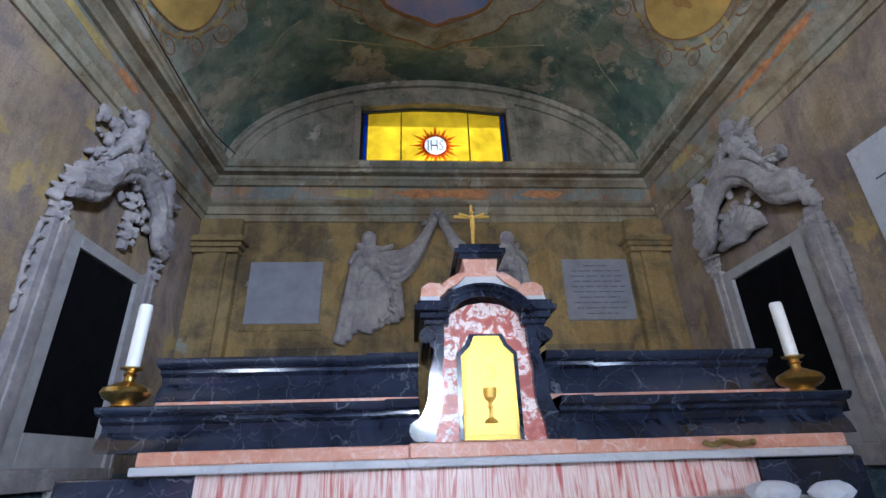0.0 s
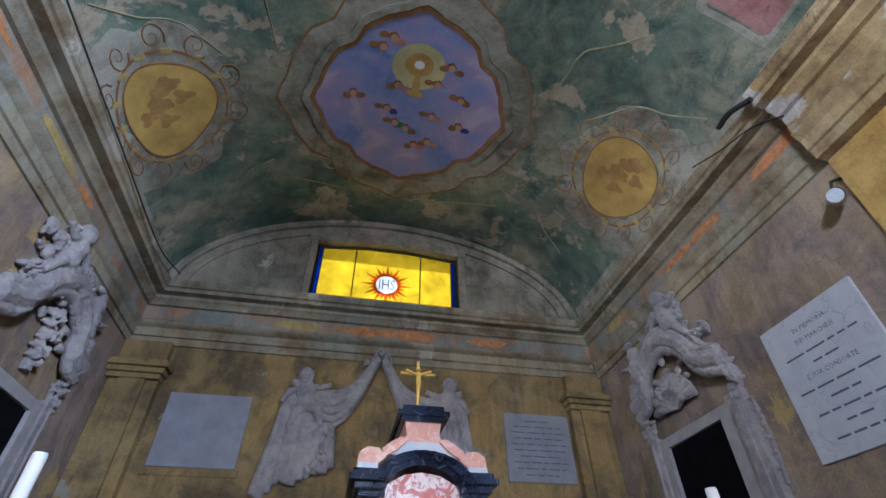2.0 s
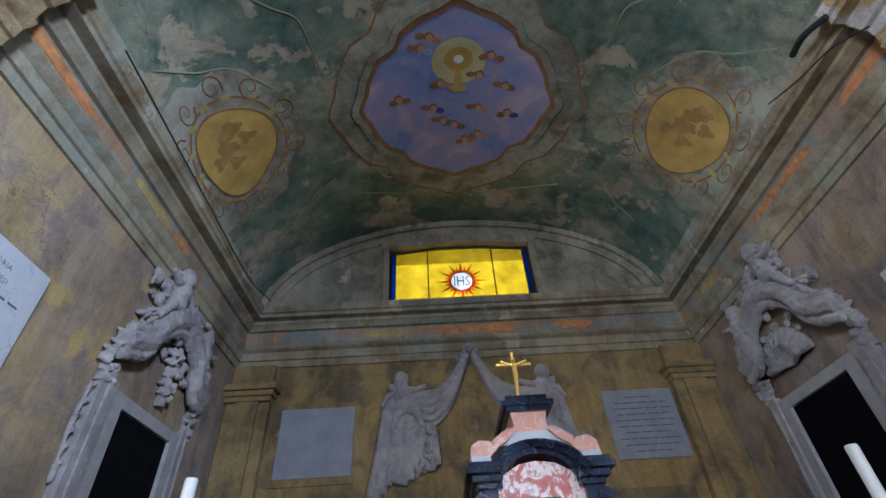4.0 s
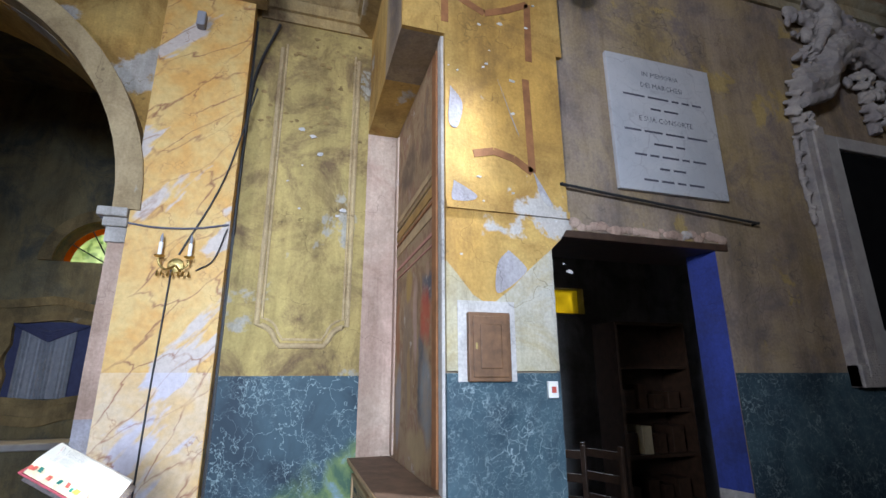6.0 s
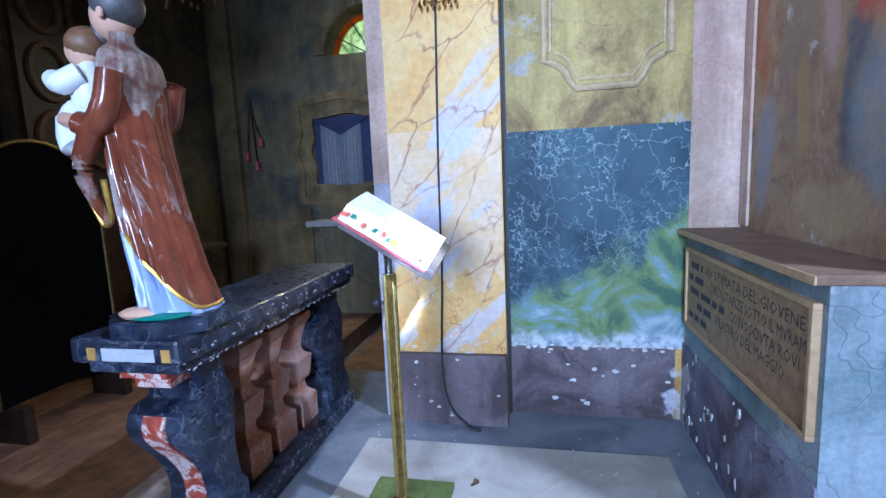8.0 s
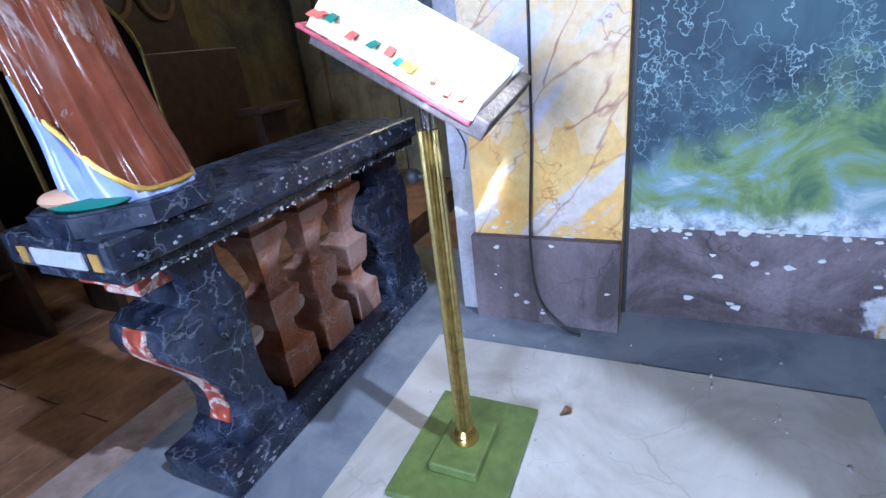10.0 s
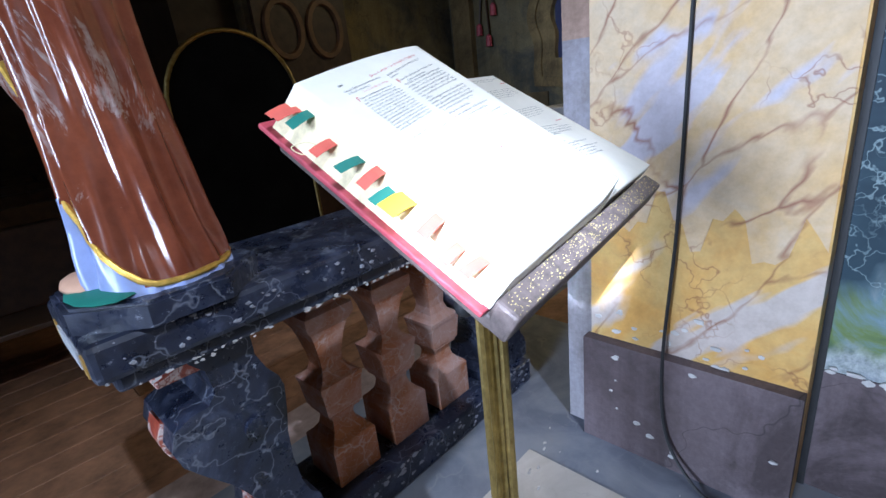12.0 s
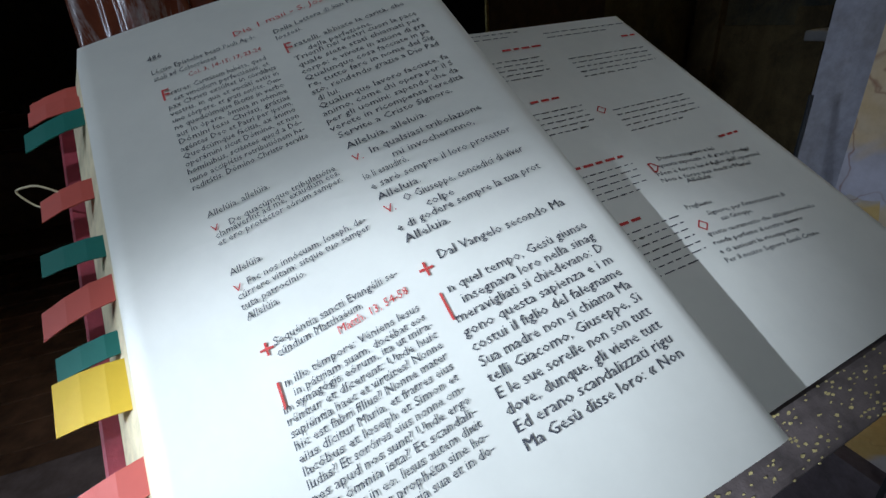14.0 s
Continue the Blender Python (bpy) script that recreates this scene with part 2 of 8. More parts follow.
plaster("vault_pink", (0.42, 0.20, 0.17), (0.46, 0.28, 0.24), (0.34, 0.15, 0.13), (0.46, 0.40, 0.34), 0.64)
marble("green_marble", (0.016, 0.036, 0.055), (0.055, 0.10, 0.125), (0.38, 0.47, 0.48), 9.0, 0.032, 0.5, patch=2.2, warp=0.8)

s = Shader("repainted_dado")
c = s.mix(s.ramp(s.noise(2.2, 5, 0.6, 0.8), (0.38, (0, 0, 0)), (0.62, (1, 1, 1))), (0.012, 0.028, 0.045), (0.036, 0.070, 0.092))
fade = s.ramp(s.noise(3.7, 3), (0.32, (0, 0, 0)), (0.50, (1, 1, 1)))
c = s.mix(s.times(s.times(s.veins(6.5, 0.024, 0.9), fade), 0.65), c, (0.34, 0.44, 0.45))
c = s.mix(s.times(s.times(s.veins(13.0, 0.045, 0.8), s.ramp(s.noise(2.6, 4), (0.46, (0, 0, 0)), (0.60, (1, 1, 1)))), 0.4), c, (0.28, 0.37, 0.38))
moss = s.ramp(s.noise(3.4, 6, 0.65, 0.8), (0.36, (0.05, 0.10, 0.06)), (0.48, (0.14, 0.20, 0.07)), (0.58, (0.16, 0.24, 0.27)), (0.70, (0.42, 0.44, 0.42)))
edge = s.node("ShaderNodeVectorMath")
edge.operation = "DOT_PRODUCT"
edge.inputs[1].default_value = (0.0, 0.46, -0.9)
s.link(warped(s, 3.2, 0.55), edge.inputs[0])
rise = s.node("ShaderNodeMath")
rise.operation = "ADD"
rise.inputs[1].default_value = 1.55
s.link(edge.outputs["Value"], rise.inputs[0])
c = s.mix(s.ramp(rise.outputs[0], (0.48, (0, 0, 0)), (0.60, (1, 1, 1))), c, moss)
low = s.node("ShaderNodeSeparateXYZ")
s.link(warped(s, 9.0, 0.16), low.inputs[0])
c = s.mix(s.ramp(low.outputs["Z"], (0.50, (0.7, 0.7, 0.7)), (0.55, (0, 0, 0))), c, s.ramp(s.noise(11, 5, 0.7), (0.4, (0.16, 0.18, 0.22)), (0.56, (0.58, 0.60, 0.66))))
s.done(c, 0.6, bump=s.noise(12, 6, 0.7), strength=0.12, dist=0.01, spec=0.3)


def painted_marble(name, a, b, pale, vein, at):
    """Hand-painted marbling: cloudy ground, slanting pale bands, thin slanting brown veins."""
    s = Shader(name)
    base = s.mix(s.ramp(s.noise(4.5, 5, 0.6, 0.5), (0.36, (0, 0, 0)), (0.64, (1, 1, 1))), a, b)
    flat_pos = s.pos
    turn = s.node("ShaderNodeMapping", Rotation=(radians(42), 0, 0))
    squash = s.node("ShaderNodeMapping", Scale=(1, 2.4, 0.8))
    s.link(flat_pos, turn.inputs["Vector"])
    s.link(turn.outputs[0], squash.inputs["Vector"])
    s.pos = squash.outputs[0]
    band = s.ramp(s.noise(1.5, 4, 0.55, 0.3), (at, (0, 0, 0)), (at + 0.035, (1, 1, 1)))
    base = s.mix(s.times(band, 0.85), base, pale)
    fade = s.ramp(s.noise(2.4, 3), (0.38, (0, 0, 0)), (0.56, (1, 1, 1)))
    base = s.mix(s.times(s.times(s.veins(1.9, 0.026, 0.25, (1, 1, 1), 2.4), fade), 0.9), base, vein)
    s.pos = flat_pos
    base = s.mix(s.times(s.times(s.veins(5.5, 0.022, 0.5), s.ramp(s.noise(3.1, 3), (0.50, (0, 0, 0)), (0.62, (1, 1, 1)))), 0.7), base, vein)
    dirt = s.noise(26, 5, 0.7)
    base = s.mix(0.4, base, s.ramp(dirt, (0.3, (0.5, 0.46, 0.4)), (0.65, (1, 1, 1))), "MULTIPLY")
    return s.done(base, 0.6, bump=dirt, strength=0.15, dist=0.01)


painted_marble("yellow_marble", (0.62, 0.34, 0.08), (0.64, 0.44, 0.16), (0.52, 0.47, 0.46), (0.24, 0.09, 0.035), 0.57)
marble("black_marble", (0.010, 0.013, 0.025), (0.028, 0.035, 0.06), (0.34, 0.36, 0.40), 3.0, 0.012, 0.07, patch=3.0, fac=0.4, spec=0.7)
s = Shader("dusty_black")
c = s.ramp(s.noise(7, 6, 0.65, 0.6), (0.36, (0.007, 0.009, 0.018)), (0.54, (0.018, 0.023, 0.045)), (0.72, (0.075, 0.088, 0.14)))
c = s.mix(s.times(s.veins(5, 0.02, 0.7), 0.4), c, (0.30, 0.32, 0.38))
c = s.mix(s.ramp(s.noise(48, 6, 0.8), (0.60, (0, 0, 0)), (0.70, (0.8, 0.8, 0.8))), c, (0.32, 0.34, 0.40))
d = s.noise(16, 6, 0.7)
s.done(c, s.ramp(d, (0.35, (0.16, 0.16, 0.16)), (0.62, (0.6, 0.6, 0.6))), bump=d, strength=0.25, dist=0.008, spec=0.6)
s = Shader("red_marble")
f = s.noise(11, 4, 0.55, 1.4)
s.done(s.mix(s.veins(16, 0.05, 0.6), s.ramp(f, (0.40, (0.34, 0.055, 0.03)), (0.50, (0.46, 0.12, 0.07)), (0.55, (0.72, 0.60, 0.55)), (0.68, (0.62, 0.40, 0.34))), (0.30, 0.06, 0.04)), 0.34)
marble("salmon_marble", (0.52, 0.22, 0.13), (0.56, 0.30, 0.20), (0.66, 0.50, 0.42), 9.0, 0.06, 0.25, patch=8.0)
marble("baluster_marble", (0.36, 0.13, 0.05), (0.44, 0.27, 0.22), (0.52, 0.42, 0.38), 14.0, 0.05, 0.4, patch=6.0)
marble("grey_marble", (0.44, 0.45, 0.48), (0.52, 0.52, 0.54), (0.34, 0.34, 0.37), 4.0, 0.03, 0.4)
marble("floor_marble", (0.40, 0.36, 0.31), (0.60, 0.55, 0.50), (0.36, 0.32, 0.28), 2.2, 0.012, 0.45, patch=2.2)
marble("dark_floor", (0.15, 0.16, 0.20), (0.25, 0.26, 0.29), (0.26, 0.26, 0.27), 3.0, 0.015, 0.5, patch=3.0)
s = Shader("pink_marble")
f = s.noise(5, 5, 0.6, 1.6, (5.0, 1, 0.35))
s.done(s.ramp(f, (0.36, (0.50, 0.15, 0.13)), (0.45, (0.66, 0.40, 0.34)), (0.55, (0.78, 0.66, 0.60)), (0.66, (0.56, 0.24, 0.19))), 0.22)
plain("brass", (0.62, 0.42, 0.13), 0.28, 1.0, 0.2, 30, 0.05)
plain("old_brass", (0.38, 0.29, 0.11), 0.42, 1.0, 0.35, 40, 0.15)
plain("gold", (0.80, 0.52, 0.11), 0.46, 0.9, 0.2, 70, 0.35)
plain("wax", (0.85, 0.84, 0.80), 0.5, 0, 0.04, 12)
plain("paper", (0.78, 0.75, 0.66), 0.8, 0, 0.05, 20, 0.05)
plain("page_edge", (0.70, 0.60, 0.38), 0.85, 0, 0.18, 90, 0.3)
plain("red_cover", (0.36, 0.05, 0.07), 0.55, 0, 0.3, 40, 0.2)
plain("ink", (0.05, 0.05, 0.06), 0.8, 0, 0.1)
plain("red_ink", (0.55, 0.06, 0.05), 0.8, 0, 0.1)
plain("red_tab", (0.55, 0.10, 0.07), 0.6, 0, 0.1)
plain("green_tab", (0.02, 0.17, 0.13), 0.6, 0, 0.1)
plain("yellow_tab", (0.80, 0.52, 0.02), 0.6, 0, 0.1)
plain("dark_wood", (0.055, 0.030, 0.018), 0.5, 0, 0.4, 14, 0.2)
plain("brown_wood", (0.16, 0.08, 0.035), 0.55, 0, 0.35, 14, 0.2)
plain("floor_wood", (0.28, 0.145, 0.08), 0.6, 0, 0.5, 7, 0.3)
plain("pink_stone", (0.34, 0.25, 0.22), 0.7, 0, 0.35, 9, 0.25)
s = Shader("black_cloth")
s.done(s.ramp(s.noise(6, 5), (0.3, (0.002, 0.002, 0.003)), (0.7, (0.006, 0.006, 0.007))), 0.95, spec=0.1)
plain("cable", (0.02, 0.02, 0.022), 0.6, 0, 0.2)
plain("green_paint", (0.13, 0.17, 0.045), 0.5, 0, 0.3, 16, 0.15)
s = Shader("brown_glaze")
c = s.ramp(s.noise(9, 5, 0.65), (0.3, (0.10, 0.024, 0.012)), (0.7, (0.21, 0.058, 0.026)))
wear = s.ramp(s.noise(5.5, 7, 0.74, 0.7, (1, 1, 0.45)), (0.57, (0, 0, 0)), (0.64, (0.85, 0.85, 0.85)))
c = s.mix(wear, c, s.ramp(s.noise(40, 4), (0.35, (0.20, 0.14, 0.12)), (0.65, (0.36, 0.30, 0.27))))
s.done(c, s.ramp(wear, (0.1, (0.2, 0.2, 0.2)), (0.6, (0.55, 0.55, 0.55))), bump=s.noise(14, 5), strength=0.12, dist=0.006)
s = Shader("worn_glaze")
c = s.ramp(s.noise(16, 6, 0.7, 0.4), (0.36, (0.13, 0.045, 0.028)), (0.50, (0.24, 0.17, 0.14)), (0.64, (0.36, 0.30, 0.27)))
s.done(c, 0.45, bump=s.noise(30, 5), strength=0.25, dist=0.006)
plain("blue_robe", (0.27, 0.33, 0.56), 0.3, 0, 0.15, 10, 0.05)
plain("white_robe", (0.78, 0.78, 0.78), 0.4, 0, 0.06, 14, 0.05)
plain("skin_paint", (0.60, 0.36, 0.24), 0.4, 0, 0.1, 14, 0.05)
plain("hair_paint", (0.17, 0.085, 0.04), 0.5, 0, 0.3, 30, 0.2)
plain("curtain_blue", (0.035, 0.04, 0.10), 0.8, 0, 0.2)
plain("curtain_grey", (0.26, 0.27, 0.31), 0.8, 0, 0.2)
plain("slate_text", (0.10, 0.10, 0.13), 0.7, 0, 0.2)
plain("chrome", (0.7, 0.7, 0.72), 0.2, 1.0, 0.1)
s = Shader("medallion_sky")
c = s.ramp(s.noise(1.5, 6, 0.62, 0.5), (0.34, (0.15, 0.20, 0.46)), (0.48, (0.24, 0.28, 0.52)), (0.57, (0.34, 0.28, 0.46)), (0.68, (0.46, 0.40, 0.50)))
s.done(s.mix(s.ramp(s.noise(5, 5, 0.7), (0.56, (0, 0, 0)), (0.68, (0.5, 0.5, 0.5))), c, (0.46, 0.38, 0.40)), 0.85, bump=s.noise(30, 5), strength=0.2, dist=0.01)
plain("medallion_ochre", (0.46, 0.30, 0.07), 0.85, 0, 0.3, 3)
plain("scroll_gold", (0.25, 0.23, 0.12), 0.85, 0, 0.35, 4)
plain("ochre_mid", (0.33, 0.19, 0.05), 0.85, 0, 0.35, 6)
plain("ochre_dark", (0.24, 0.12, 0.04), 0.85, 0, 0.3, 5)
plaster("painted_stone", (0.46, 0.43, 0.34), (0.36, 0.37, 0.28), (0.22, 0.19, 0.13), (0.36, 0.29, 0.18), 0.62)
plain("glory_yellow", (0.50, 0.46, 0.22), 0.85, 0, 0.2, 3)
plain("bronze_plate", (0.28, 0.18, 0.085), 0.5, 0.0, 0.35, 25, 0.25)
plain("pale_wood", (0.42, 0.28, 0.14), 0.5, 0, 0.2, 30, 0.1)
plain("shelf_wood", (0.17, 0.10, 0.06), 0.7, 0, 0.35, 9, 0.2)
plain("dust_plaster", (0.50, 0.48, 0.47), 0.9, 0, 0.3, 12, 0.3)
plain("fleck", (0.42, 0.34, 0.14), 0.8, 0, 0.4, 60, 0.3)
plain("ochre_shade", (0.40, 0.28, 0.15), 0.85, 0, 0.3, 5)
plain("rust_paint", (0.46, 0.20, 0.07), 0.85, 0, 0.4, 12)
plain("stain_brown", (0.24, 0.16, 0.06), 0.9, 0, 0.5, 9)
plain("desk_grey", (0.085, 0.066, 0.062), 0.6, 0, 0.6, 45, 0.4)
# near-black for the shade of the far nave; wall paint unknown
plain("nave_shade", (0.045, 0.030, 0.020), 0.6, 0, 0.4, 6, 0.2)
plain("hair_grey", (0.075, 0.068, 0.07), 0.5, 0, 0.6, 25, 0.3)
plain("yellow_tab_stone", (0.46, 0.27, 0.07), 0.4, 0, 0.2, 30)
plaster("parapet_plaster", (0.30, 0.36, 0.42), (0.36, 0.42, 0.46), (0.18, 0.26, 0.28), (0.55, 0.55, 0.56), 0.62)
painted_marble("pale_veined", (0.63, 0.42, 0.19), (0.62, 0.49, 0.34), (0.52, 0.50, 0.60), (0.26, 0.09, 0.05), 0.55)
plain("pink_paint", (0.42, 0.20, 0.16), 0.85, 0, 0.25, 5)
plain("skin_shade", (0.46, 0.27, 0.17), 0.85, 0, 0.2, 8)
plain("brown_paint", (0.26, 0.11, 0.04), 0.85, 0, 0.3, 9)
plain("slate_grey", (0.26, 0.26, 0.29), 0.6, 0, 0.15, 6, 0.1)
plain("stone_frame", (0.36, 0.34, 0.33), 0.8, 0, 0.15, 8, 0.15)
marble("pale_marble", (0.52, 0.53, 0.58), (0.58, 0.58, 0.62), (0.46, 0.46, 0.50), 3.0, 0.02, 0.5)
plaster("frieze_paint", (0.26, 0.30, 0.27), (0.34, 0.34, 0.28), (0.42, 0.22, 0.10), (0.46, 0.28, 0.14), 0.60)


def glass(name, c, mixc=0.9):
    s = Shader(name)
    s.t.nodes.remove(s.b)
    out = s.t.nodes["Material Output"]
    tr, tl, mx = s.t.nodes.new("ShaderNodeBsdfTransparent"), s.t.nodes.new("ShaderNodeBsdfTranslucent"), s.t.nodes.new("ShaderNodeMixShader")
    col = s.ramp(s.noise(4, 5, 0.6, 0.5), (0.3, tuple(v * 0.62 for v in c)), (0.7, c))
    s.link(col, tr.inputs[0]), s.link(col, tl.inputs[0])
    mx.inputs[0].default_value = 0.3
    s.link(tr.outputs[0], mx.inputs[1]), s.link(tl.outputs[0], mx.inputs[2]), s.link(mx.outputs[0], out.inputs[0])


glass("amber_glass", (0.92, 0.74, 0.05))
glass("orange_glass", (0.85, 0.30, 0.02))
glass("blue_glass", (0.05, 0.16, 0.55))
glass("clear_glass", (0.9, 0.9, 0.88))
s = Shader("daylight")
s.b.inputs["Emission Color"].default_value, s.b.inputs["Emission Strength"].default_value = (1, 0.98, 0.92, 1), 1.05
s = Shader("leaf_light")
lf = s.ramp(s.noise(14, 3), (0.42, (0.02, 0.10, 0.0)), (0.56, (0.75, 0.9, 0.25)))
s.link(lf, s.b.inputs["Emission Color"])
s.b.inputs["Emission Strength"].default_value = 2.6

# ---- mesh helpers ----


def mat(n):
    return MATS[n]


def finish(name, bm, material, smooth=False):
    bmesh.ops.recalc_face_normals(bm, faces=bm.faces)
    me = bpy.data.meshes.new(name)
    bm.to_mesh(me)
    bm.free()
    me.materials.append(mat(material))
    if smooth:
        me.shade_smooth()
        if smooth != "all":
            me.set_sharp_from_angle(angle=radians(38))
    return new(name, me)


def part(name, bm, material, parent, label="", smooth=False):
    o = finish(name, bm, material, smooth)
    o.parent = parent
    if label:
        tagged(o, label)
    return o


def thing(name, label, category, group="", kind=""):
    return tagged(new(name), label, category, group, kind)


def struct(name, bm, material, label, category, smooth=False):
    return tagged(finish(name, bm, material, smooth), label, category, "", "structure")


def box(bm, x0, x1, y0, y1, z0, z1, bevel=0.0, m=None):
    vs = [bm.verts.new(Vector((x, y, z)) if m is None else m @ Vector((x, y, z))) for x in (x0, x1) for y in (y0, y1) for z in (z0, z1)]
    fs = [bm.faces.new([vs[i] for i in q]) for q in ((0, 1, 3, 2), (4, 6, 7, 5), (0, 4, 5, 1), (2, 3, 7, 6), (0, 2, 6, 4), (1, 5, 7, 3))]
    if bevel:
        es = list({e for f in fs for e in f.edges})
        bmesh.ops.bevel(bm, geom=es, offset=bevel, segments=2, profile=0.5, affect="EDGES")
    return bm


def boxes(*rows, bevel=0.0):
    bm = bmesh.new()
    for r in rows:
        box(bm, *r, bevel=bevel)
    return bm


def prism(bm, pts, axis, a, b, m=None):
    """Extrudes the outline pts from a to b along axis; pts give the other two axes in order."""
    def at(p, d):
        v = {"x": (d, *p), "y": (p[0], d, p[1]), "z": (*p, d)}[axis]
        return Vector(v) if m is None else m @ Vector(v)
    lo, hi = [bm.verts.new(at(p, a)) for p in pts], [bm.verts.new(at(p, b)) for p in pts]
    n = len(pts)
    bm.faces.new(lo), bm.faces.new(hi[::-1])
    for i in range(n):
        bm.faces.new((lo[i], lo[(i + 1) % n], hi[(i + 1) % n], hi[i]))
    return bm


def lathe(bm, profile, cx, cy, seg=24, m=None, cz=0.0):
    rings = []
    for r, z in profile:
        ring = []
        for i in range(seg):
            a = 2 * math.pi * i / seg
            v = Vector((cx + r * math.cos(a), cy + r * math.sin(a), cz + z))
            ring.append(bm.verts.new(v if m is None else m @ v))
        rings.append(ring)
    for a, b in zip(rings, rings[1:]):
        for i in range(seg):
            bm.faces.new((a[i], a[(i + 1) % seg], b[(i + 1) % seg], b[i]))
    bm.faces.new(rings[0][::-1]), bm.faces.new(rings[-1])
    return bm


def tube(bm, pts, r, seg=8):
    pts = [Vector(p) for p in pts]
    rr = r if isinstance(r, (list, tuple)) else [r] * len(pts)
    rings, up = [], Vector((0.13, 0.21, 0.97))
    for i, p in enumerate(pts):
        d = (pts[min(i + 1, len(pts) - 1)] - pts[max(i - 1, 0)]).normalized()
        u = d.cross(up)
        if u.length < 0.05:
            u = d.cross(Vector((1, 0, 0)))
        u.normalize()
        w = d.cross(u).normalized()
        rings.append([bm.verts.new(p + rr[i] * (math.cos(a) * u + math.sin(a) * w)) for a in (2 * math.pi * k / seg for k in range(seg))])
    for a, b in zip(rings, rings[1:]):
        for i in range(seg):
            bm.faces.new((a[i], a[(i + 1) % seg], b[(i + 1) % seg], b[i]))
    bm.faces.new(rings[0][::-1]), bm.faces.new(rings[-1])
    return bm


def sweep(bm, profile, path, out):
    """Runs a moulding: profile (offset, z) along the plan path, offset along the outward normals given per point."""
    rows = [[bm.verts.new((p[0] + o[0] * d, p[1] + o[1] * d, z)) for d, z in profile] for p, o in zip(path, out)]
    for a, b in zip(rows, rows[1:]):
        for i in range(len(profile) - 1):
            bm.faces.new((a[i], a[i + 1], b[i + 1], b[i]))
    bm.faces.new(rows[0]), bm.faces.new(rows[-1][::-1])
    return bm


def ball(bm, c, r, seg=12, sc=(1, 1, 1), m=None):
    mm = Matrix.Translation(c) @ (m or Matrix()) @ Matrix.Diagonal((*sc, 1))
    bmesh.ops.create_uvsphere(bm, u_segments=seg, v_segments=max(6, seg * 2 // 3), radius=r, matrix=mm)
    return bm


def catmull(pts, n=8):
    """A smooth line through pts."""
    p = [Vector(v) for v in pts]
    p = [2 * p[0] - p[1]] + p + [2 * p[-1] - p[-2]]
    res = []
    for i in range(1, len(p) - 2):
        for k in range(n):
            t = k / n
            res.append(0.5 * (2 * p[i] + (p[i + 1] - p[i - 1]) * t + (2 * p[i - 1] - 5 * p[i] + 4 * p[i + 1] - p[i + 2]) * t * t + (3 * p[i] - p[i - 1] - 3 * p[i + 1] + p[i + 2]) * t ** 3))
    return res + [p[-2]]


# ---- plan ----
F = 0.06                      # floor of the presbytery
NF = -0.10                    # floor of the nave, one step down
L, R, B, AX = -2.68, 3.16, 5.26, 0.24
N = -3.95                     # nave wall beside the presbytery
NR = 4.43                     # its mirror image
SPRING = 5.25                 # springing of the vault
CH = -6.9                     # far wall of the side chapel

# ---- structure: floors ----
struct("floor", boxes((N - 0.5, NR + 0.5, -1.60, B, F - 0.2, F)), "dark_floor", "dark grey stone floor of the presbytery", "floor")
struct("floor_slab", boxes((-3.565, 4.05, -1.6, -0.12, F - 0.05, F + 0.004), (-2.45, 2.9, -0.12, 1.0, F - 0.05, F + 0.004)), "floor_marble", "pale worn marble floor slabs", "floor")
struct("floor_step", boxes((N - 0.5, NR + 0.5, -2.35, -1.60, NF - 0.2, F)), "dark_floor", "grey stone step under the altar rail", "step")
struct("floor_kerb", boxes((N - 0.5, NR + 0.5, -2.62, -2.35, NF - 0.2, F - 0.05), bevel=0.01), "pink_stone", "worn pinkish stone kerb beside the boards", "step")
struct("ground", boxes((-9, 9, -12, 7, NF - 0.4, NF - 0.2)), "dark_floor", "dark ground under the church", "ground")
struct("floor_nave", boxes((CH - 0.3, NR + 0.5, -10, -2.62, NF - 0.2, NF), (CH - 0.3, N - 0.5, -2.35, -0.9, NF - 0.2, NF)), "floor_wood", "dark brown worn floor of the nave", "floor")

# ---- structure: walls ----
TOP = 7.6
struct("wall_west", boxes((L - 0.5, L, 0.30, 0.90, F, 2.30), (L - 0.5, L, 0.30, 1.0, 2.42, 3.54), (L - 0.5, L, 0.05, 1.0, 3.54, SPRING), (L - 0.5, L, 1.0, 2.07, 2.42, SPRING), (L - 0.18, L, 2.07, 2.62, F, SPRING), (L - 0.5, L, 2.62, B + 0.5, F, SPRING),
                            (L - 0.5, L - 0.1, 0.05, B + 0.5, SPRING, TOP)), "grey_plaster", "grey and ochre painted plaster wall, stained", "wall")
bm = prism(bmesh.new(), [(0.30, 2.30), (0.90, 2.30), (0.99, 2.40), (1.0, 2.42), (0.30, 2.42)], "x", L - 0.5, L)
struct("wall_west_flare", bm, "yellow_plaster", "flared plaster corner beside the doorway", "wall")
struct("wall_west_pier_foot", boxes((L, L + 0.03, 0.30, 0.90, 1.65, 1.97)), "pale_pier", "pale worn yellow plaster low on the pier", "wall")
bm = prism(bmesh.new(), [(0.30, 1.97), (0.90, 1.97), (0.90, 2.29), (0.84, 2.24), (0.76, 2.17), (0.66, 2.07), (0.56, 1.99), (0.50, 1.985), (0.44, 2.02), (0.36, 2.12), (0.30, 2.19)], "x", L, L + 0.03)
struct("wall_west_pier_foot", bm, "pale_pier", "pale worn yellow plaster with a ragged edge", "wall")
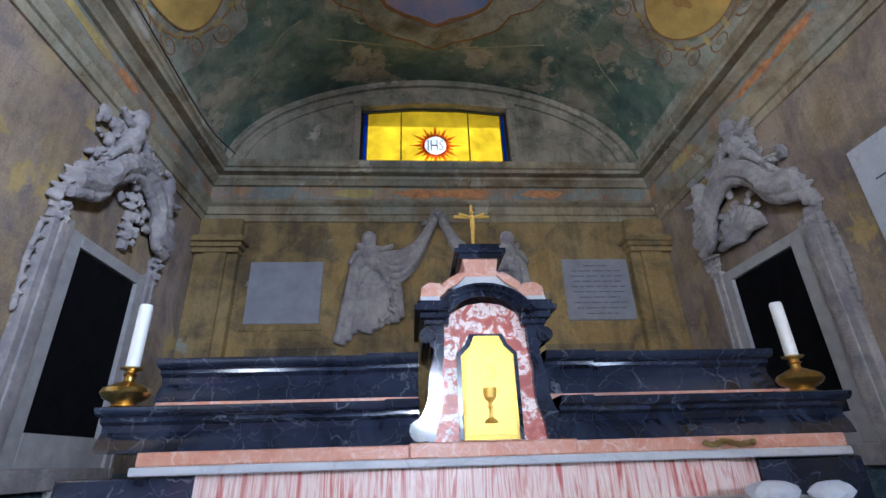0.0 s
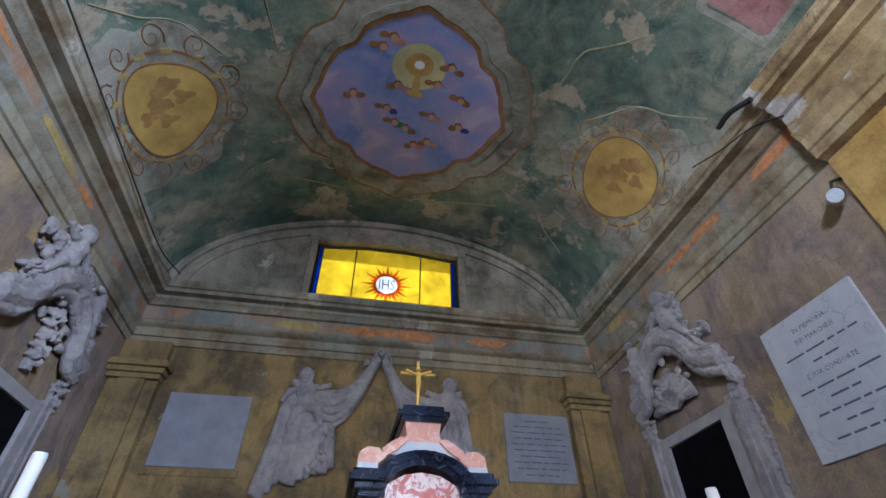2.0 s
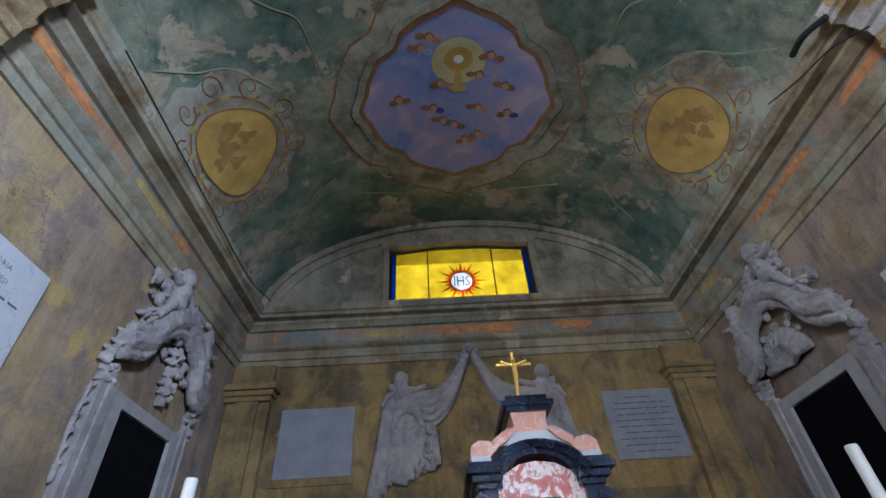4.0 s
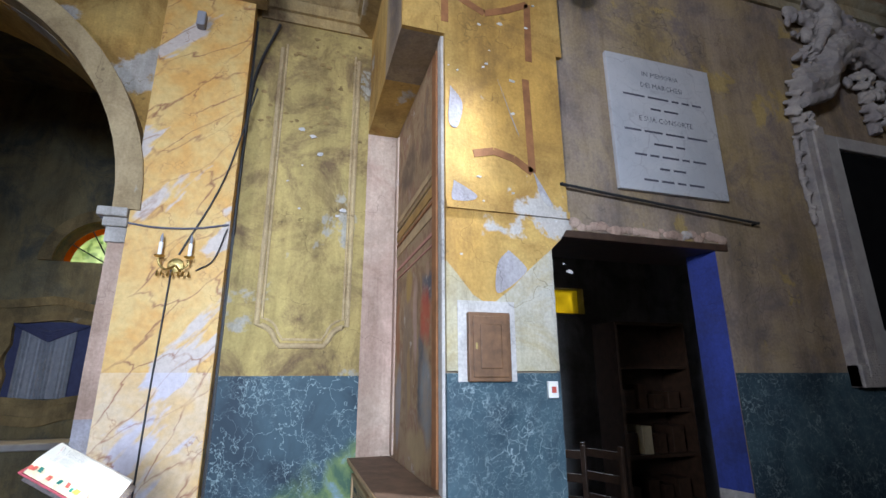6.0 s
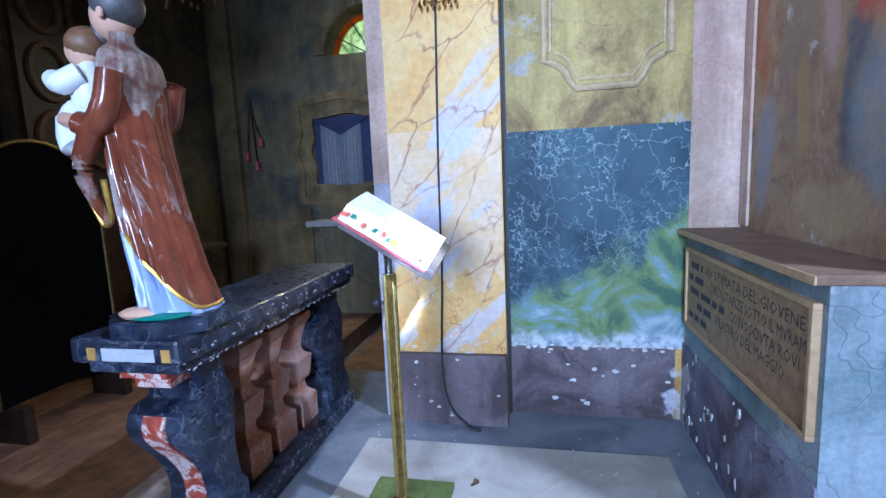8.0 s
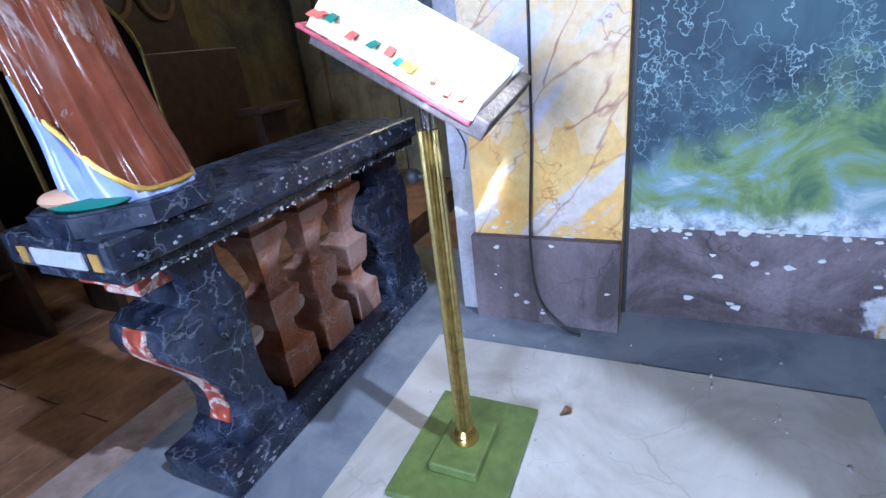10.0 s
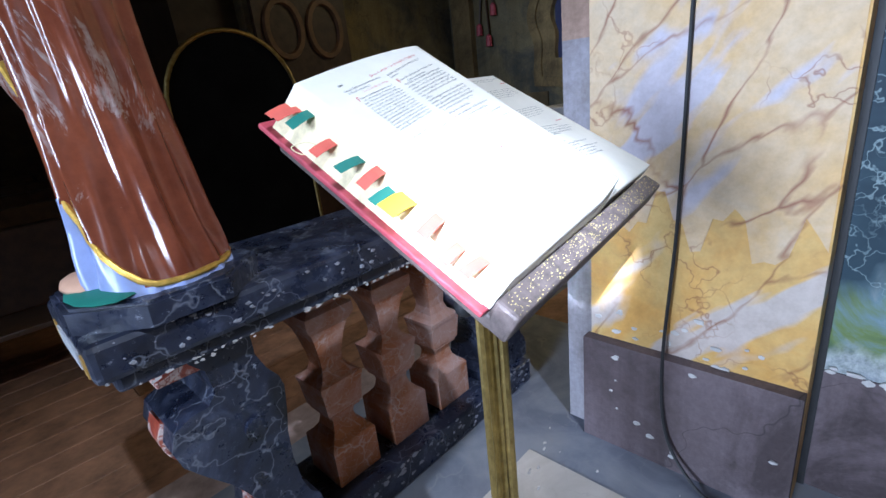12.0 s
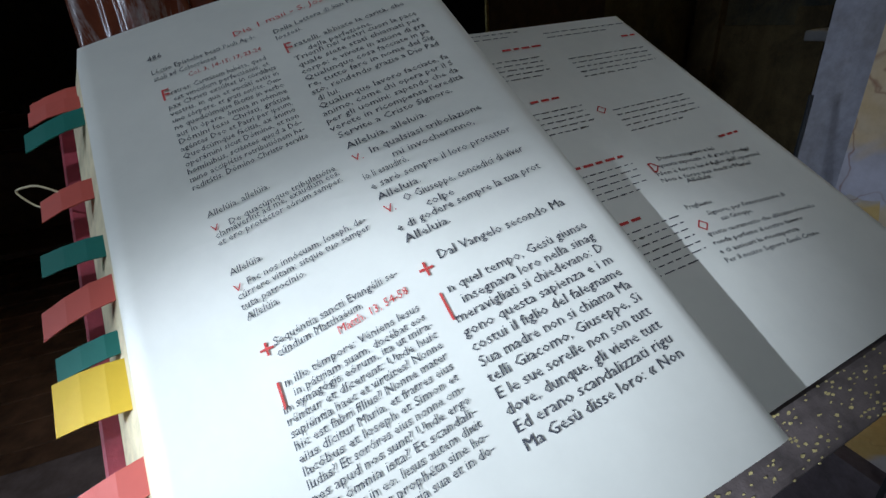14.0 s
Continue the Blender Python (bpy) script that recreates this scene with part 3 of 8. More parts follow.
bm = prism(bmesh.new(), [(0.30, 2.19), (0.36, 2.12), (0.44, 2.02), (0.50, 1.985), (0.56, 1.99), (0.66, 2.07), (0.76, 2.17), (0.84, 2.24), (0.90, 2.29), (0.96, 2.35), (1.02, 2.44), (0.30, 2.44)], "x", L, L + 0.03)
struct("wall_west_pier", bm, "yellow_plaster", "yellow plaster flaring out beside the doorway", "wall")
struct("wall_west_pier", boxes((L, L + 0.03, 0.30, 1.02, 2.44, 3.54), (L, L + 0.03, 0.05, 1.06, 3.54, 4.45)), "yellow_plaster", "yellow painted plaster pier with flaked patches", "wall")
struct("wall_fresco", boxes((N, L - 0.5, 0.30, 0.8, F, 3.54), (N, L - 0.5, 0.05, 0.8, 3.54, TOP)), "yellow_plaster", "yellow plaster wall with a recess for a fresco", "wall")
struct("wall_east", boxes((R, R + 0.5, 0.30, B + 0.5, F, SPRING), (R, R + 0.5, 0.05, 0.30, 3.54, SPRING), (R + 0.1, R + 0.5, 0.05, B + 0.5, SPRING, TOP)), "grey_plaster", "grey and ochre painted plaster wall, stained", "wall")
struct("wall_east_pier", boxes((R - 0.03, R, 0.30, 1.40, 1.65, 3.54), (R - 0.03, R, 0.05, 1.40, 3.54, 4.45)), "yellow_plaster", "yellow painted plaster pier", "wall")
struct("wall_east_fresco", boxes((R + 0.5, NR, 0.30, 0.8, F, TOP)), "yellow_plaster", "yellow plaster wall", "wall")
WX0, WX1, WZ0, WZ1 = -0.80, 1.27, 5.05, 6.36
struct("wall_north", boxes((L - 0.5, R + 0.5, B, B + 0.5, F, WZ0)), "altar_plaster", "ochre and grey plaster wall behind the altar, stained", "wall")
struct("wall_lunette", boxes((L - 0.5, WX0, B, B + 0.5, WZ0, TOP), (WX1, R + 0.5, B, B + 0.5, WZ0, TOP), (WX0, WX1, B, B + 0.5, WZ1, TOP)), "lunette_plaster", "pale stained plaster lunette over the altar", "wall")

# nave wall with the arch to the side chapel
AY, AZ, AR = -3.23, 2.68, 1.65
bm = bmesh.new()
arc = [(AY + AR * math.cos(math.pi * k / 32), AZ + AR * math.sin(math.pi * k / 32)) for k in range(33)]
box(bm, N - 0.5, N, AY + AR, 0.8, NF - 0.2, AZ)
prism(bm, [(0.8, AZ)] + [(0.8, TOP), (AY - AR - 0.02, TOP), (AY - AR - 0.02, AZ)] + arc[::-1], "x", N - 0.5, N)

# nave shade coloured into this wall; its high opening is added for a lamp
struct("wall_nave_aisle", boxes((N - 0.5, N, -10, -7.75, NF - 0.2, TOP), (N - 0.5, N, -6.25, AY - AR - 0.02, NF - 0.2, TOP), (N - 0.5, N, AY - AR - 0.02, AY - AR, NF - 0.2, AZ), (N - 0.5, N, -7.75, -6.25, NF - 0.2, 3.15), (N - 0.5, N, -7.75, -6.25, 5.25, TOP)), "nave_shade", "nave wall beyond the arch, its shade put into a near-black colour", "wall")
struct("wall_nave_west", bm, "yellow_plaster", "yellow plaster nave wall with an arch into a side chapel", "wall")
bm = bmesh.new()
inner = [(AY + (AR + 0.003) * math.cos(math.pi * k / 32), AZ + (AR + 0.003) * math.sin(math.pi * k / 32)) for k in range(33)]
outer = [(AY + (AR + 0.16) * math.cos(math.pi * k / 32), AZ + (AR + 0.16) * math.sin(math.pi * k / 32)) for k in range(33)]
prism(bm, outer + inner[::-1], "x", N, N + 0.17)
struct("trim_arch", bm, "cream_trim", "pale ochre moulded band round the arch", "arch trim")
for nm, mt, z0, z1, lab in (("trim_jamb", "pink_stucco", 1.40, AZ - 0.22, "pink painted arch jamb"), ("trim_jamb_foot", "lilac_plaster", F, 1.40, "white worn foot of the arch jamb")):
    struct(nm, boxes((N, N + 0.13, AY + AR, AY + AR + 0.10, z0, z1)), mt, lab, "arch trim")
bm = bmesh.new()
for d, z0, z1 in ((0.02, AZ - 0.22, AZ - 0.12), (0.04, AZ - 0.12, AZ - 0.06), (0.07, AZ - 0.06, AZ)):
    box(bm, N - 0.5, N + 0.13 + d, AY + AR - d, AY + AR + 0.10, z0, z1, 0.008)
struct("trim_impost", bm, "white_plaster", "white moulded impost of the arch", "impost")
# never-seen wall; both openings are cut for the added lamps
struct("wall_nave_east", boxes((NR, NR + 0.5, -10, -7.55, NF - 0.2, TOP), (NR, NR + 0.5, -6.05, -1.8, NF - 0.2, TOP), (NR, NR + 0.5, -7.55, -6.05, NF - 0.2, 3.15), (NR, NR + 0.5, -7.55, -6.05, 5.25, TOP), (NR, NR + 0.5, -0.2, 0.8, NF - 0.2, TOP), (NR, NR + 0.5, -1.8, -0.2, NF - 0.2, 1.55), (NR, NR + 0.5, -1.8, -0.2, 3.95, TOP)), "yellow_plaster", "yellow plaster nave wall", "wall")
# near-black colour stands in for the nave's shade; small opening added for a lamp
struct("wall_south", boxes((CH - 0.4, -0.5, -10.5, -10, NF - 0.2, TOP), (1.5, NR + 0.5, -10.5, -10, NF - 0.2, TOP), (-0.5, 1.5, -10.5, -10, NF - 0.2, 2.85), (-0.5, 1.5, -10.5, -10, 3.35, TOP), (-0.5, 0.2, -10.5, -10, 2.85, 3.35), (0.8, 1.5, -10.5, -10, 2.85, 3.35)), "nave_shade", "plain entrance wall of the nave, coloured near black for its shade", "wall")
struct("ceiling_nave", boxes((CH - 1, NR + 0.5, -10.5, 0.05, TOP, TOP + 0.2), (L - 0.5, R + 0.5, 0.05, B + 0.5, TOP, TOP + 0.2)), "vault_paint", "painted ceiling over the nave", "ceiling")

# side chapel shell
CY0, CY1 = -4.75, -1.1
LY, LZ, LR = -2.65, 2.97, 0.52
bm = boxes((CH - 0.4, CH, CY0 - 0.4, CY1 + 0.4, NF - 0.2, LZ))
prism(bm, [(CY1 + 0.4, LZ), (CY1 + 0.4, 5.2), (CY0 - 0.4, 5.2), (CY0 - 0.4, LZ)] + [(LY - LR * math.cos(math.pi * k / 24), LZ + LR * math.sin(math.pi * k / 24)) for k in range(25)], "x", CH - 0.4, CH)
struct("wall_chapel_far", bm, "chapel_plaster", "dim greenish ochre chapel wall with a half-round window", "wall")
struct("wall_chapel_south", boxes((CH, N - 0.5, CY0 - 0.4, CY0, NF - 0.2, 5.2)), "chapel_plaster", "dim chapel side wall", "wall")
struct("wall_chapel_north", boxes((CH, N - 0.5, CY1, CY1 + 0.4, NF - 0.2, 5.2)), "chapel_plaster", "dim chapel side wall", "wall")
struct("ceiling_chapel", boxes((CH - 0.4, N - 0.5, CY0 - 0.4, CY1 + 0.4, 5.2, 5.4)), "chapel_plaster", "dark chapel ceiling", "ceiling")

# sacristy behind the doorway
SX = -6.3
struct("floor_sacristy", boxes((SX - 0.3, L, 0.8, 4.6, F - 0.2, F + 0.002)), "dark_floor", "dark sacristy floor", "floor")
struct("wall_sacristy", boxes((SX - 0.3, SX, 0.8, 4.9, F - 0.2, 2.50), (SX - 0.3, SX, 0.8, 2.62, 2.50, 2.86), (SX - 0.3, SX, 3.5, 4.9, 2.50, 2.86), (SX - 0.3, SX, 0.8, 4.9, 2.86, 3.4),
                                (SX, L - 0.5, 4.6, 4.9, F - 0.2, 3.4), (SX, N, 0.5, 0.8, F - 0.2, 3.4)), "sacristy_plaster", "grey dim sacristy walls", "wall")
struct("ceiling_sacristy", boxes((SX - 0.3, L - 0.5, 0.8, 4.9, 3.4, 3.6)), "sacristy_plaster", "dim sacristy ceiling", "ceiling")

# ---- vault ----
HALF, RISE, VC = 2.82, 1.55, 0.24


def on_vault(u, y, lift=0.0):
    """The point of the vault at the angle u (0 left, pi right) and the depth y."""
    return Vector((VC - (HALF - lift) * math.cos(u), y, SPRING + (RISE - lift) * math.sin(u)))


bm = bmesh.new()
rows = []
for y in (0.3, 1.0, 1.8, 2.6, 3.4, 4.2, B + 0.1):
    rows.append([[bm.verts.new(on_vault(math.pi * k / 48, y, e)) for k in range(49)] for e in (0.0, -0.12)])
for a, b in zip(rows, rows[1:]):
    for k in range(48):
        bm.faces.new((a[0][k], a[0][k + 1], b[0][k + 1], b[0][k]))
        bm.faces.new((a[1][k], b[1][k], b[1][k + 1], a[1][k + 1]))
tagged(finish("ceiling", bm, "vault_paint", True), "green and grey frescoed vault, faded and stained", "ceiling", "", "structure")
# transverse arch toward the nave, and the crossing vault before it
bm = bmesh.new()
o = [(VC - (HALF - 0.18) * math.cos(math.pi * k / 32), SPRING - 0.1 + (RISE - 0.12) * math.sin(math.pi * k / 32)) for k in range(33)]
i = [(VC - (HALF + 0.3) * math.cos(math.pi * k / 32), SPRING - 0.1 + (RISE + 0.6) * math.sin(math.pi * k / 32)) for k in range(33)]
prism(bm, o + i[::-1], "y", 0.05, 0.34)
struct("trim_arch_presbytery", bm, "cornice_plaster", "painted plaster arch before the altar vault", "arch")

# ---- cornice ----
CORN = [(0.0, 4.45), (0.025, 4.45), (0.025, 4.54), (0.05, 4.545), (0.05, 4.65), (0.09, 4.67), (0.11, 4.71), (0.06, 4.715), (0.06, 4.93), (0.10, 4.935), (0.13, 4.98), (0.16, 5.0), (0.16, 5.04), (0.26, 5.04), (0.26, 5.09), (0.285, 5.10), (0.30, 5.14), (0.30, 5.19), (0.22, 5.195), (0.0, 5.20)]
bm = bmesh.new()
sweep(bm, CORN, [(L, 1.06), (L, B), (R, B), (R, 1.06)], [(1, 0), (1, -1), (-1, -1), (-1, 0)])
tagged(finish("cornice", bm, "cornice_plaster", True), "painted plaster cornice with peeling bands", "cornice", "", "structure")
PIER = [(d + 0.10 if d else 0, z) for d, z in CORN]
bm = bmesh.new()
sweep(bm, PIER, [(L, 1.06), (L, 0.05)], [(1, 0), (1, -1)])
sweep(bm, PIER, [(L, 0.05), (N, 0.05)], [(1, -1), (1, -1)])
sweep(bm, CORN, [(N, 0.05), (N, -0.85)], [(1, -1), (1, 0)])
sweep(bm, PIER, [(N + 0.1, -0.80), (N + 0.1, -1.6)], [(1, 0), (1, 0)])
sweep(bm, CORN, [(N, -1.6), (N, -10)], [(1, 0), (1, 0)])
sweep(bm, PIER, [(R, 1.4), (R, 0.05), (NR, 0.05)], [(-1, 0), (-1, -1), (-1, -1)])
tagged(finish("cornice_nave", bm, "pier_cornice", True), "peeling plaster entablature over the piers", "cornice", "", "structure")

# ---- dado bands, pilaster and panels ----
DZ, PZ = 1.64, 0.46
struct("dado_green", boxes((N, N + 0.006, -0.88, 0.05, PZ, DZ)), "repainted_dado", "painted green marble dado, mossy and repainted at its foot", "dado")
for dims in ((L, L + 0.03, 0.30, 0.90, F, DZ), (L, L + 0.006, 2.07, B, F, DZ), (R - 0.006, R, 0.3, B, F, DZ)):
    struct("dado_green", boxes(dims), "green_marble", "painted green marble dado with white veins", "dado")
struct("dado_foot", boxes((N, N + 0.012, -0.88, 0.0, F, PZ), (N + 0.15, N + 0.19, -1.49, -0.88, F, PZ)), "purple_dado", "dark purple painted wall foot with flaking white spots", "dado")
struct("pilaster", boxes((N, N + 0.15, -1.48, -0.88, F, 4.45)), "yellow_marble", "yellow painted marble pilaster with brown veins", "pilaster")
struct("wall_panel", boxes((N, N + 0.005, -0.88, 0.05, DZ, 4.45)), "stained_panel", "ochre painted wall panel", "wall")

# ---- altar ----
AZ0 = 1.50                    # mensa
PL = 0.56                     # altar platform
for k, (y0, z1) in enumerate(((0.42, F + 0.17), (0.74, F + 0.34), (1.06, PL))):
    struct("floor_altar_step", boxes((AX - 2.1 + 0.15 * k, AX + 2.1 - 0.15 * k, y0, B, F if k == 0 else F + 0.17 * k, z1), bevel=0.012), "grey_marble", "grey marble altar step", "step")


def shelf_profile(y, d, z0, z1):
    """A gradine seen from its end: a bowed black front under a moulded lip (y, z)."""
    h = z1 - z0
    return [(y + d, z0), (y + 0.02, z0), (y + 0.035, z0 + 0.25 * h), (y + 0.06, z0 + 0.45 * h), (y + 0.055, z0 + 0.6 * h), (y + 0.03, z0 + 0.68 * h), (y + 0.03, z0 + 0.76 * h), (y - 0.005, z0 + 0.8 * h), (y - 0.02, z0 + 0.88 * h), (y - 0.025, z1 - 0.004), (y - 0.015, z1), (y + d, z1)]


altar = thing("altar", "black and red marble baroque altar with two shelf steps", "altar")
part("body", boxes((AX - 1.05, AX + 1.05, 1.50, 2.5, PL, AZ0 - 0.07), bevel=0.01), "red_marble", altar, "red marble altar front")
part("mensa", boxes((AX - 1.22, AX + 1.22, 1.36, 2.4, AZ0 - 0.07, AZ0), bevel=0.012), "grey_marble", altar, "pale grey marble altar table")
part("back_panel", boxes((AX - 1.18, AX + 1.12, 1.98, 2.5, AZ0, 1.64)), "pink_marble", altar, "pink and white veined marble strip")
for sx, w in ((-1, 0.52), (1, 0.46)):
    part("side_block", boxes((AX + sx * 1.13, AX + sx * (1.13 + w), 1.97, 2.5, PL, 1.635) if sx > 0 else (AX - 1.18 - w, AX - 1.18, 1.97, 2.5, PL, 1.635), bevel=0.008), "black_marble", altar, "black marble side block")
part("ledge", boxes((AX - 1.40, AX + 1.50, 1.90, 2.5, 1.64, 1.672), bevel=0.006), "grey_marble", altar, "grey marble ledge")
for a, b in ((-1.40, -0.34), (0.34, 1.52)):
    part("red_strip", boxes((AX + a, AX + b, 1.94, 2.5, 1.672, 1.725), bevel=0.006), "salmon_marble", altar, "salmon marble strip")
for sx in (-1, 1):
    a, b = (AX - 1.60, AX - 0.30) if sx < 0 else (AX + 0.30, AX + 1.62)
    bm = prism(bmesh.new(), shelf_profile(1.96, 0.54, 1.725, 1.90), "x", a, b)
    part("lower_shelf", bm, "black_marble", altar, "glossy black marble shelf", True)
    part("shelf_strip", boxes((a + 0.15 if sx < 0 else a, b if sx < 0 else b - 0.15, 2.10, 2.5, 1.90, 1.93)), "salmon_marble", altar, "thin salmon marble strip")
    a, b = (AX - 1.48, AX - 0.30) if sx < 0 else (AX + 0.30, AX + 1.44)
    bm = prism(bmesh.new(), shelf_profile(2.12, 0.38, 1.93, 2.125), "x", a, b)
    part("upper_shelf", bm, "black_marble", altar, "glossy black marble shelf", True)
    bm = bmesh.new()
    x0, x1 = (AX - 0.44, AX - 0.30) if sx < 0 else (AX + 0.30, AX + 0.44)
    prism(bm, shelf_profile(1.93, 0.54, 1.726, 1.902), "x", x0, x1)
    prism(bm, shelf_profile(2.09, 0.38, 1.931, 2.128), "x", x0 - (0.1 if sx < 0 else 0), x1 + (0.1 if sx > 0 else 0))
    part("shelf_return", bm, "black_marble", altar, "", True)

# tabernacle
tab = thing("tabernacle", "red and black marble tabernacle with a gilded door", "tabernacle")
TY = 1.97
part("plinth", boxes((AX - 0.34, AX + 0.34, TY - 0.07, 2.5, 1.672, 1.73), bevel=0.006), "salmon_marble", tab, "salmon marble plinth")
half = [(0.235, 1.73), (0.225, 1.80), (0.20, 1.88), (0.195, 1.96), (0.20, 2.02), (0.19, 2.08), (0.185, 2.16), (0.19, 2.22), (0.15, 2.28), (0.08, 2.318), (0.0, 2.33)]
out = [(AX + x, z) for x, z in half] + [(AX - x, z) for x, z in half[-2::-1]]
part("front", prism(bmesh.new(), out, "y", TY, 2.5), "red_marble", tab, "red and white mottled marble front")
for sx in (-1, 1):
    bm = bmesh.new()
    inn = [(0.235, 1.73), (0.225, 1.80), (0.20, 1.88), (0.195, 1.96), (0.20, 2.02), (0.19, 2.08), (0.185, 2.22)]
    outr = [(0.27, 2.22), (0.275, 2.16), (0.235, 2.11), (0.245, 2.05), (0.262, 1.98), (0.258, 1.92), (0.275, 1.86), (0.30, 1.82), (0.315, 1.77), (0.30, 1.735)]
    prism(bm, [(AX + sx * x, z) for x, z in inn + outr], "y", TY - 0.03, 2.5)
    for cxx, czz, rr in ((0.30, 1.775, 0.042), (0.262, 2.165, 0.034)):
        prism(bm, [(AX + sx * cxx + rr * math.cos(a * math.pi / 8), czz + rr * math.sin(a * math.pi / 8)) for a in range(16)], "y", TY - 0.06, 2.45)
        prism(bm, [(AX + sx * cxx + rr * 0.5 * math.cos(a * math.pi / 8), czz + rr * 0.5 * math.sin(a * math.pi / 8)) for a in range(16)], "y", TY - 0.075, 2.4)
    part("scroll_side", bm, "black_marble", tab, "black marble scroll volute")
    bm = bmesh.new()
    for d, z0, z1 in ((0.0, 2.215, 2.24), (0.02, 2.24, 2.27), (0.045, 2.27, 2.295), (0.03, 2.295, 2.32)):
        a, b = AX + sx * 0.165, AX + sx * (0.275 + d)
        box(bm, min(a, b), max(a, b), TY - 0.05 - d, 2.5, z0, z1, 0.004)
    part("cornice_block", bm, "black_marble", tab)
    a, b = AX + sx * 0.20, AX + sx * 0.29
    part("pedestal", boxes((min(a, b), max(a, b), TY - 0.03, 2.4, 2.32, 2.355), bevel=0.004), "grey_marble", tab, "grey marble pedestal")
    bm = prism(bmesh.new(), [(AX + sx * x, z) for x, z in ((0.20, 2.355), (0.29, 2.355), (0.285, 2.40), (0.25, 2.425), (0.20, 2.42), (0.165, 2.385))], "y", TY - 0.02, 2.38)
    part("scroll_cap", bm, "salmon_marble", tab, "salmon marble scroll")
    bm = prism(bmesh.new(), [(AX + sx * x, z) for x, z in ((0.175, 2.385), (0.115, 2.42), (0.075, 2.46), (0.10, 2.475), (0.14, 2.455), (0.185, 2.42))], "y", TY - 0.02, 2.38)
    part("volute", bm, "salmon_marble", tab)
bm = bmesh.new()
for r0, r1, dy in ((0.155, 0.185, 0.02), (0.185, 0.21, 0.04), (0.21, 0.225, 0.055)):
    k = range(17)
    arc1 = [(AX + r1 * 1.05 * math.cos(math.pi * q / 16), 2.235 + r1 * 0.78 * math.sin(math.pi * q / 16)) for q in k]
    arc0 = [(AX + r0 * 1.05 * math.cos(math.pi * q / 16), 2.235 + r0 * 0.78 * math.sin(math.pi * q / 16)) for q in k]
    prism(bm, arc1 + arc0[::-1], "y", TY - dy, 2.45)
part("arch_hood", bm, "black_marble", tab, "black moulded arched hood")
part("tympanum", prism(bmesh.new(), [(AX - 0.17, 2.40), (AX + 0.17, 2.40), (AX + 0.10, 2.46), (AX - 0.10, 2.46)], "y", TY - 0.0, 2.4), "grey_marble", tab, "grey marble band")
part("crown", prism(bmesh.new(), [(AX - 0.10, 2.46), (AX + 0.10, 2.46), (AX + 0.075, 2.49), (AX + 0.085, 2.55), (AX - 0.085, 2.55), (AX - 0.075, 2.49)], "y", TY + 0.0, 2.38), "salmon_marble", tab, "salmon marble crown block")
part("cap", boxes((AX - 0.105, AX + 0.105, TY - 0.02, 2.4, 2.55, 2.575), (AX - 0.125, AX + 0.125, TY - 0.03, 2.4, 2.575, 2.60), (AX - 0.10, AX + 0.10, TY - 0.01, 2.38, 2.60, 2.63), bevel=0.004), "black_marble", tab, "black marble cap")
dh = [(0.115, 1.735), (0.115, 2.08), (0.075, 2.12), (0.055, 2.165)]
frame_pts = [(AX + x, z) for x, z in dh] + [(AX - x, z) for x, z in dh[::-1]]
part("door_frame", prism(bmesh.new(), [(AX + (x + 0.02) * sx, z + (0.012 if z > 2 else 0)) for sx, seq in ((1, dh), (-1, dh[::-1])) for x, z in seq], "y", TY - 0.022, TY + 0.02), "black_marble", tab, "black marble door frame")
door = part("door", prism(bmesh.new(), frame_pts, "y", TY - 0.034, TY), "gold", tab, "gilded door with a chalice in relief")
bm = lathe(bmesh.new(), [(0.03, 0), (0.026, 0.008), (0.01, 0.02), (0.007, 0.05), (0.012, 0.06), (0.007, 0.07), (0.01, 0.085), (0.026, 0.10), (0.03, 0.13), (0.028, 0.14)], AX, TY - 0.034, 16, None, 1.80)
lathe(bm, [(0.001, 0), (0.03, 0.004), (0.032, 0.014), (0.001, 0.02)], AX, TY - 0.034, 14, Matrix.Translation((AX, TY - 0.04, 2.0)) @ Matrix.Rotation(radians(90), 4, "X") @ Matrix.Translation((-AX, 0.034 - TY, 0)))
part("chalice_relief", bm, "gold", door, "", True)
bm = bmesh.new()
for k in range(len(frame_pts)):
    p, q = Vector((*frame_pts[k], 0)), Vector((*frame_pts[(k + 1) % len(frame_pts)], 0))
    n = max(2, int((q - p).length / 0.012))
    for i in range(n):
        c = p.lerp(q, i / n)
        c = Vector((AX, 1.95, 0)) + (c - Vector((AX, 1.95, 0))) * 0.93
        ball(bm, (c.x, TY - 0.035, c.y), 0.0045, 6)
part("bead_border", bm, "gold", door, "", True)

# crucifix on the tabernacle
cross = thing("crucifix", "small gilded brass crucifix on a round base", "crucifix")
part("base", lathe(bmesh.new(), [(0.05, 0), (0.05, 0.012), (0.03, 0.03), (0.012, 0.045), (0.008, 0.06)], AX - 0.005, 2.14, 16, None, 2.63), "old_brass", cross, "", True)
part("shaft", boxes((AX - 0.012, AX + 0.002, 2.135, 2.147, 2.68, 2.945)), "gold", cross)
part("crossbar", boxes((AX - 0.10, AX + 0.09, 2.135, 2.147, 2.865, 2.879)), "gold", cross)
bm = tube(bmesh.new(), [(AX - 0.075, 2.125, 2.885), (AX - 0.005, 2.125, 2.858), (AX + 0.065, 2.125, 2.885)], 0.008, 6)
tube(bm, [(AX - 0.005, 2.125, 2.87), (AX - 0.004, 2.12, 2.81), (AX - 0.006, 2.118, 2.76), (AX - 0.005, 2.122, 2.70)], [0.012, 0.014, 0.01, 0.006], 8)
